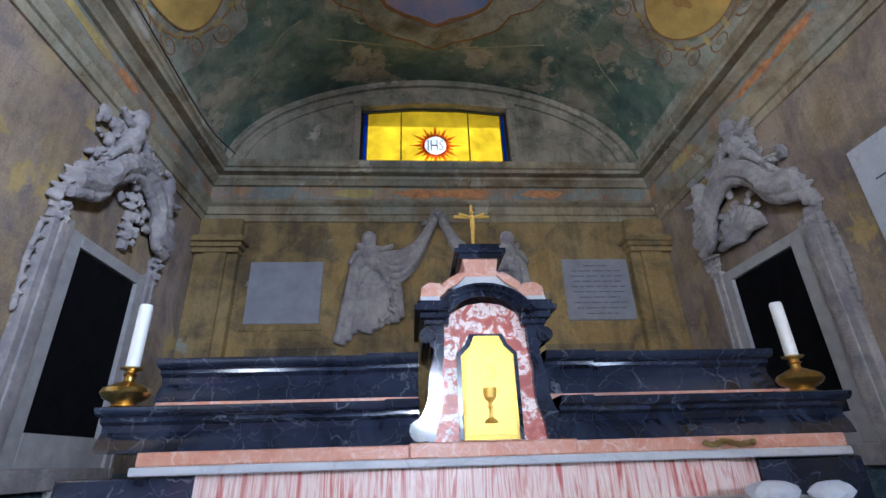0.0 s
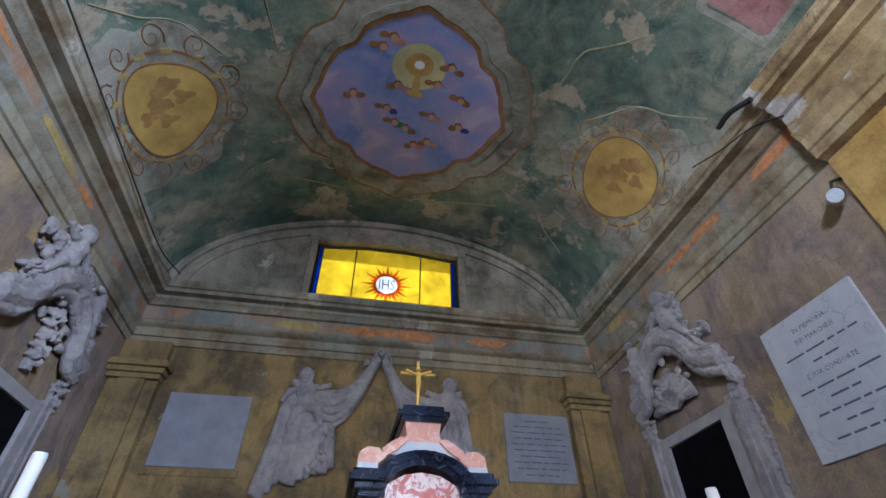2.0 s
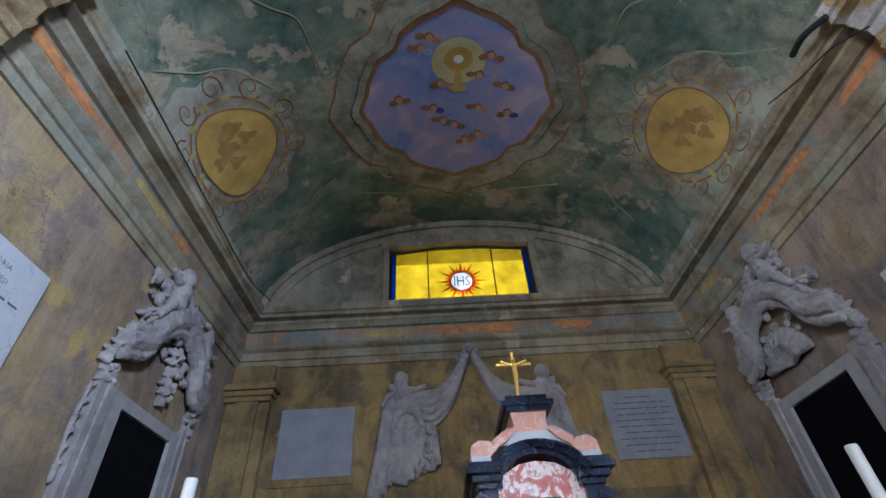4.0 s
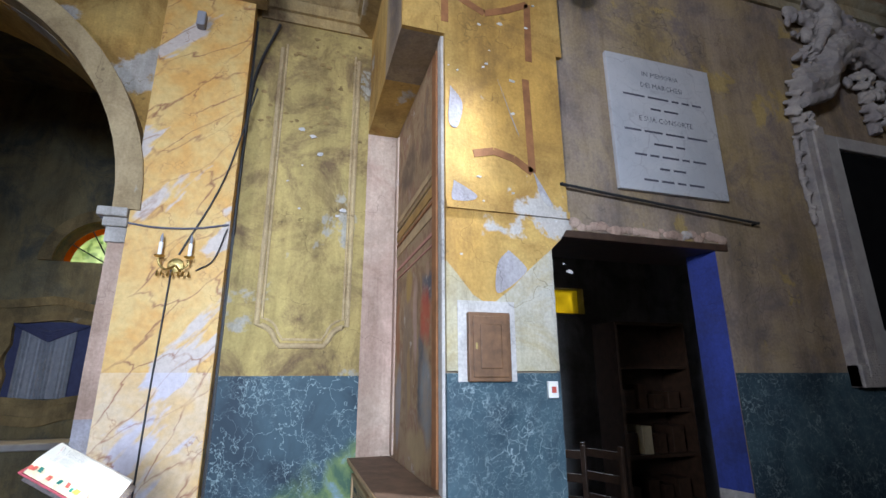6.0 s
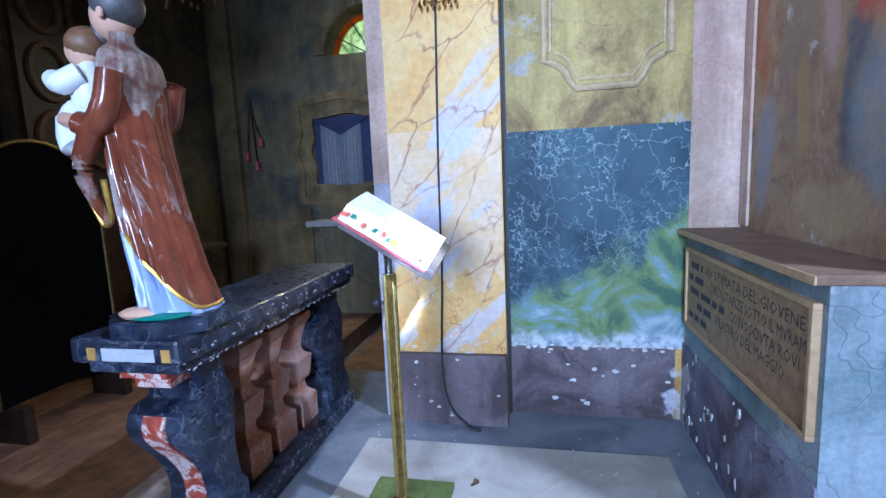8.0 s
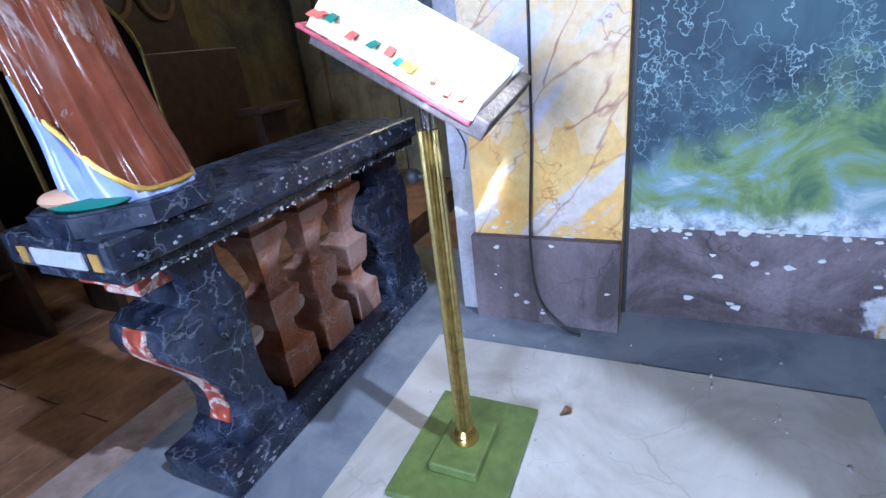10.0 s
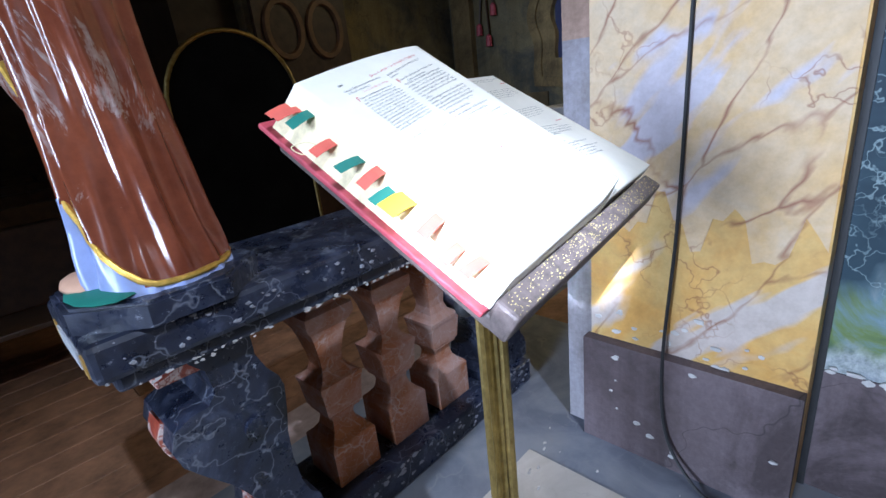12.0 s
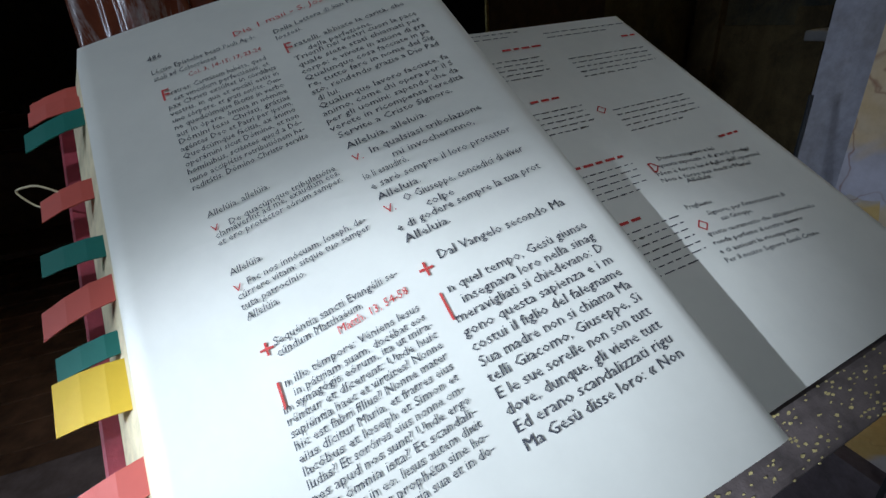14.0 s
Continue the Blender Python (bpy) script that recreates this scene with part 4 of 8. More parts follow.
ball(bm, (AX - 0.007, 2.12, 2.89), 0.013, 8)
part("figure", bm, "gold", cross, "", True)


def candlestick(x, y, tall):
    c = thing("candlestick", "squat brass candlestick with a thick white candle", "candlestick", "candlesticks on the altar")
    z = 1.90
    prof = [(0.05, 0), (0.055, 0.008), (0.045, 0.018), (0.05, 0.026), (0.085, 0.045), (0.098, 0.065), (0.09, 0.085), (0.05, 0.105), (0.022, 0.118), (0.02, 0.135), (0.03, 0.142), (0.022, 0.15), (0.02, 0.158), (0.045, 0.168), (0.047, 0.174), (0.02, 0.176)]
    part("holder", lathe(bmesh.new(), prof, x, y, 28, None, z), "brass", c, "polished brass pot-shaped holder", True)
    part("candle", lathe(bmesh.new(), [(0.028, 0), (0.0285, tall - 0.01), (0.025, tall), (0.008, tall - 0.004)], x, y, 20, None, z + 0.172), "wax", c, "white wax candle", True)


candlestick(AX - 1.56, 2.06, 0.29)
candlestick(AX + 1.50, 2.06, 0.27)

# ---- altar rail ----
rail = thing("altar_rail", "black marble altar rail with red marble balusters, chipped and dusty", "altar rail")
RX0, RX1, RY0, RY1, RZ = -3.93, -2.515, -2.17, -1.77, 0.95
bm = boxes((RX0, RX1, RY0, RY1, RZ - 0.085, RZ), bevel=0.014)
box(bm, RX0, RX1 - 0.03, RY0 + 0.03, RY1 - 0.03, RZ - 0.125, RZ - 0.085, 0.01)
part("handrail", bm, "dusty_black", rail, "dusty black marble top slab with pale chips")
part("plinth", boxes((RX0, RX1 - 0.10, RY0 + 0.04, RY1 - 0.06, F, F + 0.10), bevel=0.01), "dusty_black", rail, "scuffed black marble plinth")
PROF = [(0.078, 0.0), (0.080, 0.005), (0.080, 0.135), (0.076, 0.142), (0.060, 0.155), (0.044, 0.175), (0.038, 0.205), (0.042, 0.225), (0.056, 0.235), (0.056, 0.243), (0.062, 0.250), (0.070, 0.33), (0.074, 0.345), (0.074, 0.355), (0.058, 0.362), (0.044, 0.375), (0.036, 0.40), (0.038, 0.43), (0.052, 0.50), (0.062, 0.53), (0.076, 0.55), (0.080, 0.565), (0.080, 0.59), (0.060, 0.60), (0.060, 0.67)]


def square_baluster(name, x, y, z, hgt, material, parent):
    bm = bmesh.new()
    rings = []
    for r, q in PROF:
        zz = z + q / 0.67 * hgt
        rings.append([bm.verts.new((x + a * r, y + b * r, zz)) for a, b in ((-1, -1), (1, -1), (1, 1), (-1, 1))])
    for a, b in zip(rings, rings[1:]):
        for k in range(4):
            bm.faces.new((a[k], a[(k + 1) % 4], b[(k + 1) % 4], b[k]))
    bm.faces.new(rings[0][::-1]), bm.faces.new(rings[-1])
    return part(name, bm, material, parent)


for x in (-3.072, -3.304, -3.532):
    square_baluster("baluster", x, -1.99, F + 0.10, RZ - 0.125 - F - 0.10, "baluster_marble", rail)


def scroll_post(x0, x1, facing):
    """A pedestal with an S-scroll edge (x, z)."""
    h = RZ - 0.125 - F - 0.10
    z0 = F + 0.10
    pts = [(-0.03, 0), (-0.03, 0.06), (0.01, 0.09), (0.03, 0.18), (0.01, 0.30), (-0.05, 0.42), (-0.12, 0.52), (-0.17, 0.60), (-0.185, 0.67), (-0.165, 0.735), (-0.11, 0.765), (-0.05, 0.77), (-0.02, 0.81), (-0.03, 0.90), (-0.07, 0.95), (-0.07, 1.0)]
    bm = bmesh.new()
    back = [(0.02, 1.0), (0.02, 0.88), (-0.005, 0.80), (-0.035, 0.75), (-0.045, 0.70), (-0.035, 0.60), (-0.02, 0.50), (-0.015, 0.38), (-0.025, 0.25), (-0.045, 0.17), (-0.075, 0.13), (-0.085, 0.08), (-0.08, 0.0)]
    prism(bm, [(x0 + facing * 0.72 * px, z0 + pz * h) for px, pz in pts] + [(x1 - facing * 0.02 - facing * px * 0.8, z0 + pz * h) for px, pz in back], "y", RY0 + 0.08, RY1 - 0.10)
    for yy in (RY1 - 0.10, RY0 + 0.08):
        prism(bm, [(x0 + facing * 0.05 + 0.028 * math.cos(k * math.pi / 8), z0 + 0.60 * h + 0.028 * math.sin(k * math.pi / 8)) for k in range(16)], "y", yy - 0.012, yy + 0.012)
    return bm


part("end_post", scroll_post(-2.735, -2.865, -1), "dusty_black", rail, "black marble scroll post", True)
part("wall_post", scroll_post(-3.70, RX0 + 0.02, -1), "dusty_black", rail, "black marble scroll post", True)

# ---- lectern with the open book ----
lect = thing("lectern", "brass lectern on a green painted base with a wooden desk", "lectern")
PX, PY = -2.99, -1.25
part("base_plate", boxes((PX - 0.22, PX + 0.22, PY - 0.17, PY + 0.17, F + 0.004, F + 0.03), bevel=0.004), "green_paint", lect, "green painted metal base plate")
part("base_block", boxes((PX - 0.09, PX + 0.12, PY - 0.075, PY + 0.075, F + 0.03, F + 0.065), bevel=0.006), "green_paint", lect, "green painted block")
part("collar", lathe(bmesh.new(), [(0.04, 0), (0.04, 0.01), (0.034, 0.02), (0.036, 0.03), (0.026, 0.045)], PX, PY, 20, None, F + 0.065), "brass", lect, "", True)
bm = bmesh.new()
rg = []
for z in (F + 0.10, 1.06):
    rg.append([bm.verts.new((PX + (0.026 if k % 2 else 0.021) * math.cos(2 * math.pi * k / 32), PY + (0.026 if k % 2 else 0.021) * math.sin(2 * math.pi * k / 32), z)) for k in range(32)])
for k in range(32):
    bm.faces.new((rg[0][k], rg[0][(k + 1) % 32], rg[1][(k + 1) % 32], rg[1][k]))
bm.faces.new(rg[0][::-1]), bm.faces.new(rg[1])
part("pole", bm, "old_brass", lect, "fluted brass pole")
part("inner_pole", lathe(bmesh.new(), [(0.015, 0), (0.015, 0.10)], PX, PY, 16, None, 1.06), "chrome", lect, "", True)
bm = tube(bmesh.new(), [(PX, PY + 0.02, 0.95), (PX, PY - 0.05, 0.95)], 0.008, 8)
ball(bm, (PX + 0.0, PY - 0.055, 0.95), 0.02, 10)
part("clamp_knob", bm, "cable", lect, "black clamp knob", True)
# desk frame: origin at the middle of the lower edge, x toward the right page, y up the slope
DX = Vector((-0.440, -0.032, 0.032)).normalized()
DY = Vector((0.037, -0.275, 0.178))
DY = (DY - DX * DY.dot(DX)).normalized()
DZV = DX.cross(DY)
DO = Vector((-2.749, -1.041, 1.126)) + DX * 0.240 + DY * 0.012
DESK = Matrix(((DX.x, DY.x, DZV.x, DO.x), (DX.y, DY.y, DZV.y, DO.y), (DX.z, DY.z, DZV.z, DO.z), (0, 0, 0, 1)))
part("desk", box(bmesh.new(), -0.238, 0.182, -0.020, 0.30, -0.040, -0.022, 0.003, DESK), "desk_grey", lect, "worn brown wooden desk board with gold flecks")
part("desk_lip", box(bmesh.new(), -0.238, 0.182, -0.040, -0.012, -0.040, -0.002, 0.004, DESK), "desk_grey", lect)
book = thing("missal", "thick open missal with yellowed pages, red cover and coloured page tabs", "book")
part("cover", box(box(bmesh.new(), -0.250, 0.0, -0.0105, 0.324, -0.0215, -0.0142, 0.002, DESK), 0.0, 0.150, 0.012, 0.280, -0.0215, -0.0142, 0.002, DESK), "red_cover", book, "worn red cover")
bm = bmesh.new()


def leaf_height(x):
    """Height of the open pages over the desk: thick left half, fallen right half."""
    if x < -0.022:
        t = (x + 0.235) / 0.213
        return 0.031 + 0.030 * (1 - (1 - t) ** 1.7)
    if x < 0.010:
        return 0.0385 + 0.0225 * math.cos(math.pi * (x + 0.022) / 0.032)
    return 0.021 - 0.075 * (x - 0.010)


def page_block(x0, x1, y0, y1, under=0.0, skew=0.0):
    """Stacked leaves with a curved top: the fore edge runs out by under at the foot, the far edge draws in by skew at the top."""
    bm = bmesh.new()
    n = 40
    lo, hi = [], []
    for k in range(n + 1):
        x = x0 + (x1 - x0) * k / n
        ends = ((x, y0), (x - skew * k / n, y1))
        hi.append([bm.verts.new(DESK @ Vector((xx, y, leaf_height(xx)))) for xx, y in ends])
        lo.append([bm.verts.new(DESK @ Vector((xx - under * (1 - k / n) ** 6, y, -0.0140))) for xx, y in ends])
    top = []
    for k in range(n):
        top.append(bm.faces.new((hi[k][0], hi[k + 1][0], hi[k + 1][1], hi[k][1])))
        bm.faces.new((lo[k][0], lo[k][1], lo[k + 1][1], lo[k + 1][0]))
        bm.faces.new((lo[k][0], lo[k + 1][0], hi[k + 1][0], hi[k][0]))
        bm.faces.new((lo[k][1], hi[k][1], hi[k + 1][1], lo[k + 1][1]))
    bm.faces.new((lo[0][0], hi[0][0], hi[0][1], lo[0][1])), bm.faces.new((lo[n][0], lo[n][1], hi[n][1], hi[n][0]))
    return bm


part("left_page", page_block(-0.216, 0.0098, -0.0115, 0.310, 0.024), "paper", book, "cream left page block", "all")
part("right_page", page_block(0.0102, 0.198, -0.008, 0.277, 0.0, 0.042), "paper", book, "cream right page block", "all")

# ---- writing ----


def letters(bm, text, size, place, align="LEFT"):
    """Adds the built-in font's outline of text to bm; place maps flat (x, y) to the world."""
    c = bpy.data.curves.new("lettering", "FONT")
    c.body, c.size, c.align_x, c.resolution_u = text, size, align, 1
    o = bpy.data.objects.new("lettering", c)
    me = o.to_mesh()
    vs = [bm.verts.new(place(v.co.x, v.co.y)) for v in me.vertices]
    for p in me.polygons:
        try:
            bm.faces.new([vs[i] for i in p.vertices])
        except ValueError:
            pass
    o.to_mesh_clear()
    bpy.data.objects.remove(o)
    bpy.data.curves.remove(c)


def flat(origin, right, up):
    o, r, u = Vector(origin), Vector(right), Vector(up)
    return lambda x, y: o + r * x + u * y


# ---- IHS window ----
win = tagged(thing("window_1", "amber leaded window with a white disc lettered IHS", "window", "", "structure"))
GY = B + 0.09
d1, d2 = WX0 + 0.27 * (WX1 - WX0), WX0 + 0.735 * (WX1 - WX0)
for a, b, mt in ((WX0, WX0 + 0.035, "cable"), (WX0 + 0.035, WX0 + 0.08, "blue_glass"), (WX0 + 0.08, d1, "amber_glass"), (d1, d2, "amber_glass"), (d2, WX1 - 0.08, "amber_glass"), (WX1 - 0.08, WX1 - 0.035, "blue_glass"), (WX1 - 0.035, WX1, "cable")):
    if a == d1:
        hole = [(AX + 0.17 * math.cos(k * math.pi / 16), 5.71 + 0.17 * math.sin(k * math.pi / 16)) for k in range(33)]
        bm = prism(bmesh.new(), [(AX + 0.17, 5.71), (b, 5.71), (b, WZ1), (a, WZ1), (a, 5.71), (AX - 0.17, 5.71)] + hole[15:0:-1], "y", GY, GY + 0.006)
        prism(bm, [(AX - 0.17, 5.71), (a, 5.71), (a, WZ0), (b, WZ0), (b, 5.71), (AX + 0.17, 5.71)] + hole[31:16:-1], "y", GY, GY + 0.006)
    else:
        bm = boxes((a, b, GY, GY + 0.006, WZ0, WZ1))
    o = part("pane", bm, mt, win)
    o.visible_shadow = False
for x in (WX0 + 0.08, d1, d2, WX1 - 0.08):
    part("lead_bar", boxes((x - 0.008, x + 0.008, GY - 0.012, GY + 0.014, WZ0, WZ1)), "cable", win)
part("head_rail", prism(bmesh.new(), [(WX0, 6.36), (WX0, 6.24), (WX0 + 0.3, 6.27), (AX - 0.3, 6.31), (AX + 0.3, 6.31), (WX1 - 0.3, 6.27), (WX1, 6.24), (WX1, 6.36)], "y", GY - 0.03, GY + 0.02), "cable", win)
bm = bmesh.new()
for k in range(24):
    a = 2 * math.pi * k / 24
    r = 0.36 if k % 2 == 0 else 0.27
    c, sn = math.cos(a), math.sin(a)
    prism(bm, [(AX + 0.15 * c - 0.03 * sn, 5.71 + 0.15 * sn + 0.03 * c), (AX + 0.15 * c + 0.03 * sn, 5.71 + 0.15 * sn - 0.03 * c), (AX + r * c, 5.71 + r * sn)], "y", GY - 0.006, GY - 0.003)
part("sun_rays", bm, "orange_glass", win, "orange painted sun rays")
part("disc", prism(bmesh.new(), [(AX + 0.175 * math.cos(k * math.pi / 16), 5.71 + 0.175 * math.sin(k * math.pi / 16)) for k in range(32)], "y", GY - 0.012, GY - 0.007), "clear_glass", win, "white glass disc")
bm = bmesh.new()
letters(bm, "IHS", 0.26, flat((AX, GY - 0.014, 5.62), (0.66, 0, 0), (0, 0, 1)), "CENTER")
part("monogram", bm, "ink", win, "black letters IHS")
struct("backdrop", boxes((WX0 - 0.6, WX1 + 0.6, B + 0.95, B + 0.97, WZ0 - 0.5, WZ1 + 0.6), (SX - 0.75, SX - 0.73, 2.2, 3.9, 2.2, 3.2)), "daylight", "bright overcast daylight outside the windows", "backdrop")

# lunette mouldings round the window and along the vault
bm = bmesh.new()
for e, t in ((0.0, 0.05), (0.16, 0.03)):
    k = range(33)
    o = [(VC - (HALF - e) * math.cos(math.pi * q / 32), SPRING - 0.02 + (RISE - e) * math.sin(math.pi * q / 32)) for q in k]
    i = [(VC - (HALF - e - 0.10) * math.cos(math.pi * q / 32), SPRING - 0.02 + (RISE - e - 0.10) * math.sin(math.pi * q / 32)) for q in k]
    prism(bm, o + i[::-1], "y", B - t, B + 0.02)
struct("trim_lunette", bm, "lunette_plaster", "worn plaster band round the lunette", "trim")
bm = boxes((WX0 - 0.10, WX0, B - 0.035, B + 0.2, WZ0, WZ1 + 0.05), (WX1, WX1 + 0.10, B - 0.035, B + 0.2, WZ0, WZ1 + 0.05), bevel=0.01)
prism(bm, [(WX0 - 0.10, 6.28), (WX0 + 0.25, 6.29), (AX - 0.35, 6.34), (AX + 0.35, 6.34), (WX1 - 0.25, 6.29), (WX1 + 0.10, 6.28), (WX1 + 0.14, 6.40), (AX + 0.4, 6.50), (AX - 0.4, 6.50), (WX0 - 0.14, 6.40)], "y", B - 0.05, B + 0.2)
struct("trim_window", bm, "lunette_plaster", "plaster window surround with a wavy head", "trim")

# painted frieze along the cornice
bm = bmesh.new()
sweep(bm, [(0.055, 4.745), (0.066, 4.75), (0.066, 4.925), (0.055, 4.93)], [(L, 1.06), (L, B), (R, B), (R, 1.06)], [(1, 0), (1, -1), (-1, -1), (-1, 0)])
tagged(finish("frieze", bm, "frieze_paint"), "green painted frieze with faded orange ornament", "frieze", "", "structure")

for k in range(17):
    rnd = random.Random(k + 200)
    n = 16
    side = k % 3
    a0 = rnd.uniform(1.2, 4.9) if side < 2 else rnd.uniform(-2.2, 2.8)
    w = rnd.uniform(0.16, 0.42)
    ring = [(a0 + w * math.cos(2 * math.pi * q / n) * rnd.uniform(0.6, 1.1), 4.838 + 0.066 * math.sin(2 * math.pi * q / n) * rnd.uniform(0.6, 1.1)) for q in range(n)]
    pr = 0.0670 + 0.0003 * k
    ax, lo, hi = (("x", L + 0.06, L + pr), ("x", R - pr, R - 0.06), ("y", B - pr, B - 0.06))[side]
    struct("frieze_ornament", prism(bmesh.new(), ring, ax, lo, hi), "rust_paint" if k % 4 else "ochre_panel", "faded rust painted ornament on the frieze", "frieze")

# ---- paintings on the vault ----


def vault_patch(name, cu, cy, ru, ry, shape, material, lift, label, rings=6, inner=0.0):
    """A painted field on the vault: rings scaled about (cu, cy); shape gives the radius at an angle."""
    bm = bmesh.new()
    n = 72
    loops = []
    for q in range(rings + 1):
        f = inner + (1 - inner) * q / rings
        loops.append([bm.verts.new(on_vault(cu + ru * f * shape(2 * math.pi * k / n) * math.cos(2 * math.pi * k / n), cy + ry * f * shape(2 * math.pi * k / n) * math.sin(2 * math.pi * k / n), lift)) for k in range(n)])
    for a, b in zip(loops, loops[1:]):
        for k in range(n):
            bm.faces.new((a[k], a[(k + 1) % n], b[(k + 1) % n], b[k]))
    ext = bmesh.ops.extrude_face_region(bm, geom=list(bm.faces))
    bmesh.ops.translate(bm, verts=[v for v in ext["geom"] if isinstance(v, bmesh.types.BMVert)], vec=(0, 0, 0.03))
    return tagged(finish(name, bm, material, True), label, "ceiling painting", "", "structure")


def scallop(a):
    return 0.95 + 0.05 * math.cos(4 * a) + 0.022 * math.cos(12 * a) + 0.012 * math.cos(20 * a)


def round_shape(a):
    return 1.0


for u0, u1 in ((0.02, 0.17), (math.pi - 0.17, math.pi - 0.02)):
    bm = bmesh.new()
    rows = [[bm.verts.new(on_vault(u0 + (u1 - u0) * q / 4, 1.05 + (B - 1.15) * k / 40, 0.004 + 0.002 * math.sin(1.3 * k))) for q in range(5)] for k in range(41)]
    for a, b in zip(rows, rows[1:]):
        for q in range(4):
            bm.faces.new((a[q], a[q + 1], b[q + 1], b[q]))
    tagged(finish("vault_edge_band", bm, "painted_stone", True), "pale painted band along the vault foot", "ceiling painting", "", "structure")
for cu in (0.42, math.pi - 0.42):
    vault_patch("red_panel", cu, 0.82, 0.17, 0.26, lambda a: min(1.35, 1 / max(abs(math.cos(a)), abs(math.sin(a)))), "vault_pink", 0.012, "faded red painted panel with brushed ornament")
    vault_patch("panel_border", cu, 0.82, 0.20, 0.34, lambda a: min(1.35, 1 / max(abs(math.cos(a)), abs(math.sin(a)))), "painted_stone", 0.010, "pale painted border of the red panel", 1, 0.84)
MU, MY = 1.56, 3.08
vault_patch("medallion_field", MU, MY, 0.405, 1.13, scallop, "medallion_sky", 0.010, "blue and violet painted sky with a chalice and small winged heads")
vault_patch("medallion_frame", MU, MY, 0.42, 1.17, scallop, "ochre_dark", 0.022, "dark line round the painted sky", 1, 0.955)
vault_patch("medallion_frame", MU, MY, 0.455, 1.27, scallop, "painted_stone", 0.030, "painted stone frame round the sky", 1, 0.93)
vault_patch("medallion_frame", MU, MY, 0.55, 1.50, scallop, "painted_stone", 0.008, "broad painted stone border", 2, 0.84)
vault_patch("medallion_frame", MU, MY, 0.56, 1.53, scallop, "ochre_dark", 0.010, "brown painted outline", 1, 0.985)
vault_patch("medallion_glory", 1.566, 2.56, 0.11, 0.28, round_shape, "glory_yellow", 0.014, "pale yellow glow painted round the chalice", 3)
vault_patch("medallion_chalice", 1.566, 2.53, 0.058, 0.14, round_shape, "medallion_ochre", 0.018, "painted gold host ring", 1, 0.35)
vault_patch("medallion_host", 1.566, 2.53, 0.022, 0.055, round_shape, "white_robe", 0.018, "painted white host", 1)
vault_patch("medallion_chalice", 1.566, 2.78, 0.016, 0.13, round_shape, "medallion_ochre", 0.018, "painted gold chalice stem", 1)
vault_patch("medallion_chalice", 1.566, 2.90, 0.036, 0.045, round_shape, "medallion_ochre", 0.019, "painted gold chalice foot", 1)
for u, y, mt in ((1.308, 3.01, "ochre_dark"), (1.491, 2.84, "pink_paint"), (1.654, 2.75, "blue_robe"), (1.459, 3.17, "blue_paint"), (1.766, 2.89, "ochre_dark"), (1.656, 3.19, "pink_paint"), (1.785, 3.26, "blue_paint"), (1.696, 2.51, "ochre_dark"), (1.413, 2.40, "blue_robe"), (1.45, 2.28, "pink_paint"), (1.55, 3.42, "ochre_dark"), (1.60, 3.66, "pink_paint"), (1.50, 3.36, "green_tab"), (1.66, 3.58, "pink_paint")):
    tw = 1.3 * math.sin(9 * u + 5 * y)
    for sg in (-1, 1):
        vault_patch("cherub_wing", u + 0.026 * sg, y + 0.03 * math.sin(tw + sg), 0.030, 0.055, lambda a, sg=sg: 0.45 + 0.55 * max(0, math.cos(a + tw - (0.5 if sg > 0 else 2.6))), mt if sg > 0 else "ochre_dark", 0.016 + 0.001 * sg, "painted wing", 1)
    vault_patch("cherub_hair", u, y - 0.028, 0.018, 0.048, lambda a: 1 + 0.1 * math.cos(5 * a), "brown_paint", 0.019, "painted brown hair", 1)
    vault_patch("cherub_head", u + 0.002, y - 0.014, 0.0145, 0.040, round_shape, "skin_shade", 0.022, "painted round winged head", 1)
for cu, fl in ((0.47, 1), (2.67, -1)):
    vault_patch("oval_border", cu - 0.05 * fl, 3.05, 0.40, 0.92, lambda a: 1 + 0.07 * math.cos(6 * a) + 0.03 * math.cos(14 * a), "painted_stone", 0.005, "painted scrollwork border", 4, 0.5)
    vault_patch("oval_line", cu, 3.05, 0.30, 0.64, round_shape, "ochre_dark", 0.010, "brown painted ring", 1, 0.965)
    vault_patch("oval_field", cu, 3.05, 0.235, 0.52, lambda a: 1 + 0.06 * math.cos(3 * a + 0.8), "medallion_ochre", 0.012, "ochre monochrome oval painting")
    vault_patch("oval_line", cu, 3.05, 0.245, 0.54, lambda a: 1 + 0.06 * math.cos(3 * a + 0.8), "ochre_dark", 0.014, "dark outline of the oval", 1, 0.965)
    for k in range(9):
        random.seed(k + 40)
        vault_patch("oval_figure", cu + random.uniform(-0.12, 0.12), 3.0 + random.uniform(-0.25, 0.22), 0.05, 0.07, lambda a: 1 + 0.3 * math.cos(3 * a), "ochre_mid", 0.016, "dark brushwork shapes in the oval", 1)
    for q in range(14):
        random.seed(q + 7)
        a = 2 * math.pi * q / 14
        vault_patch("oval_scroll", cu + 0.29 * math.cos(a), 3.05 + 0.62 * math.sin(a), 0.03, 0.06, lambda a: 0.7 + 0.3 * math.cos(2 * a), "ochre_panel", 0.012, "painted leaf scroll", 1)
bm = bmesh.new()
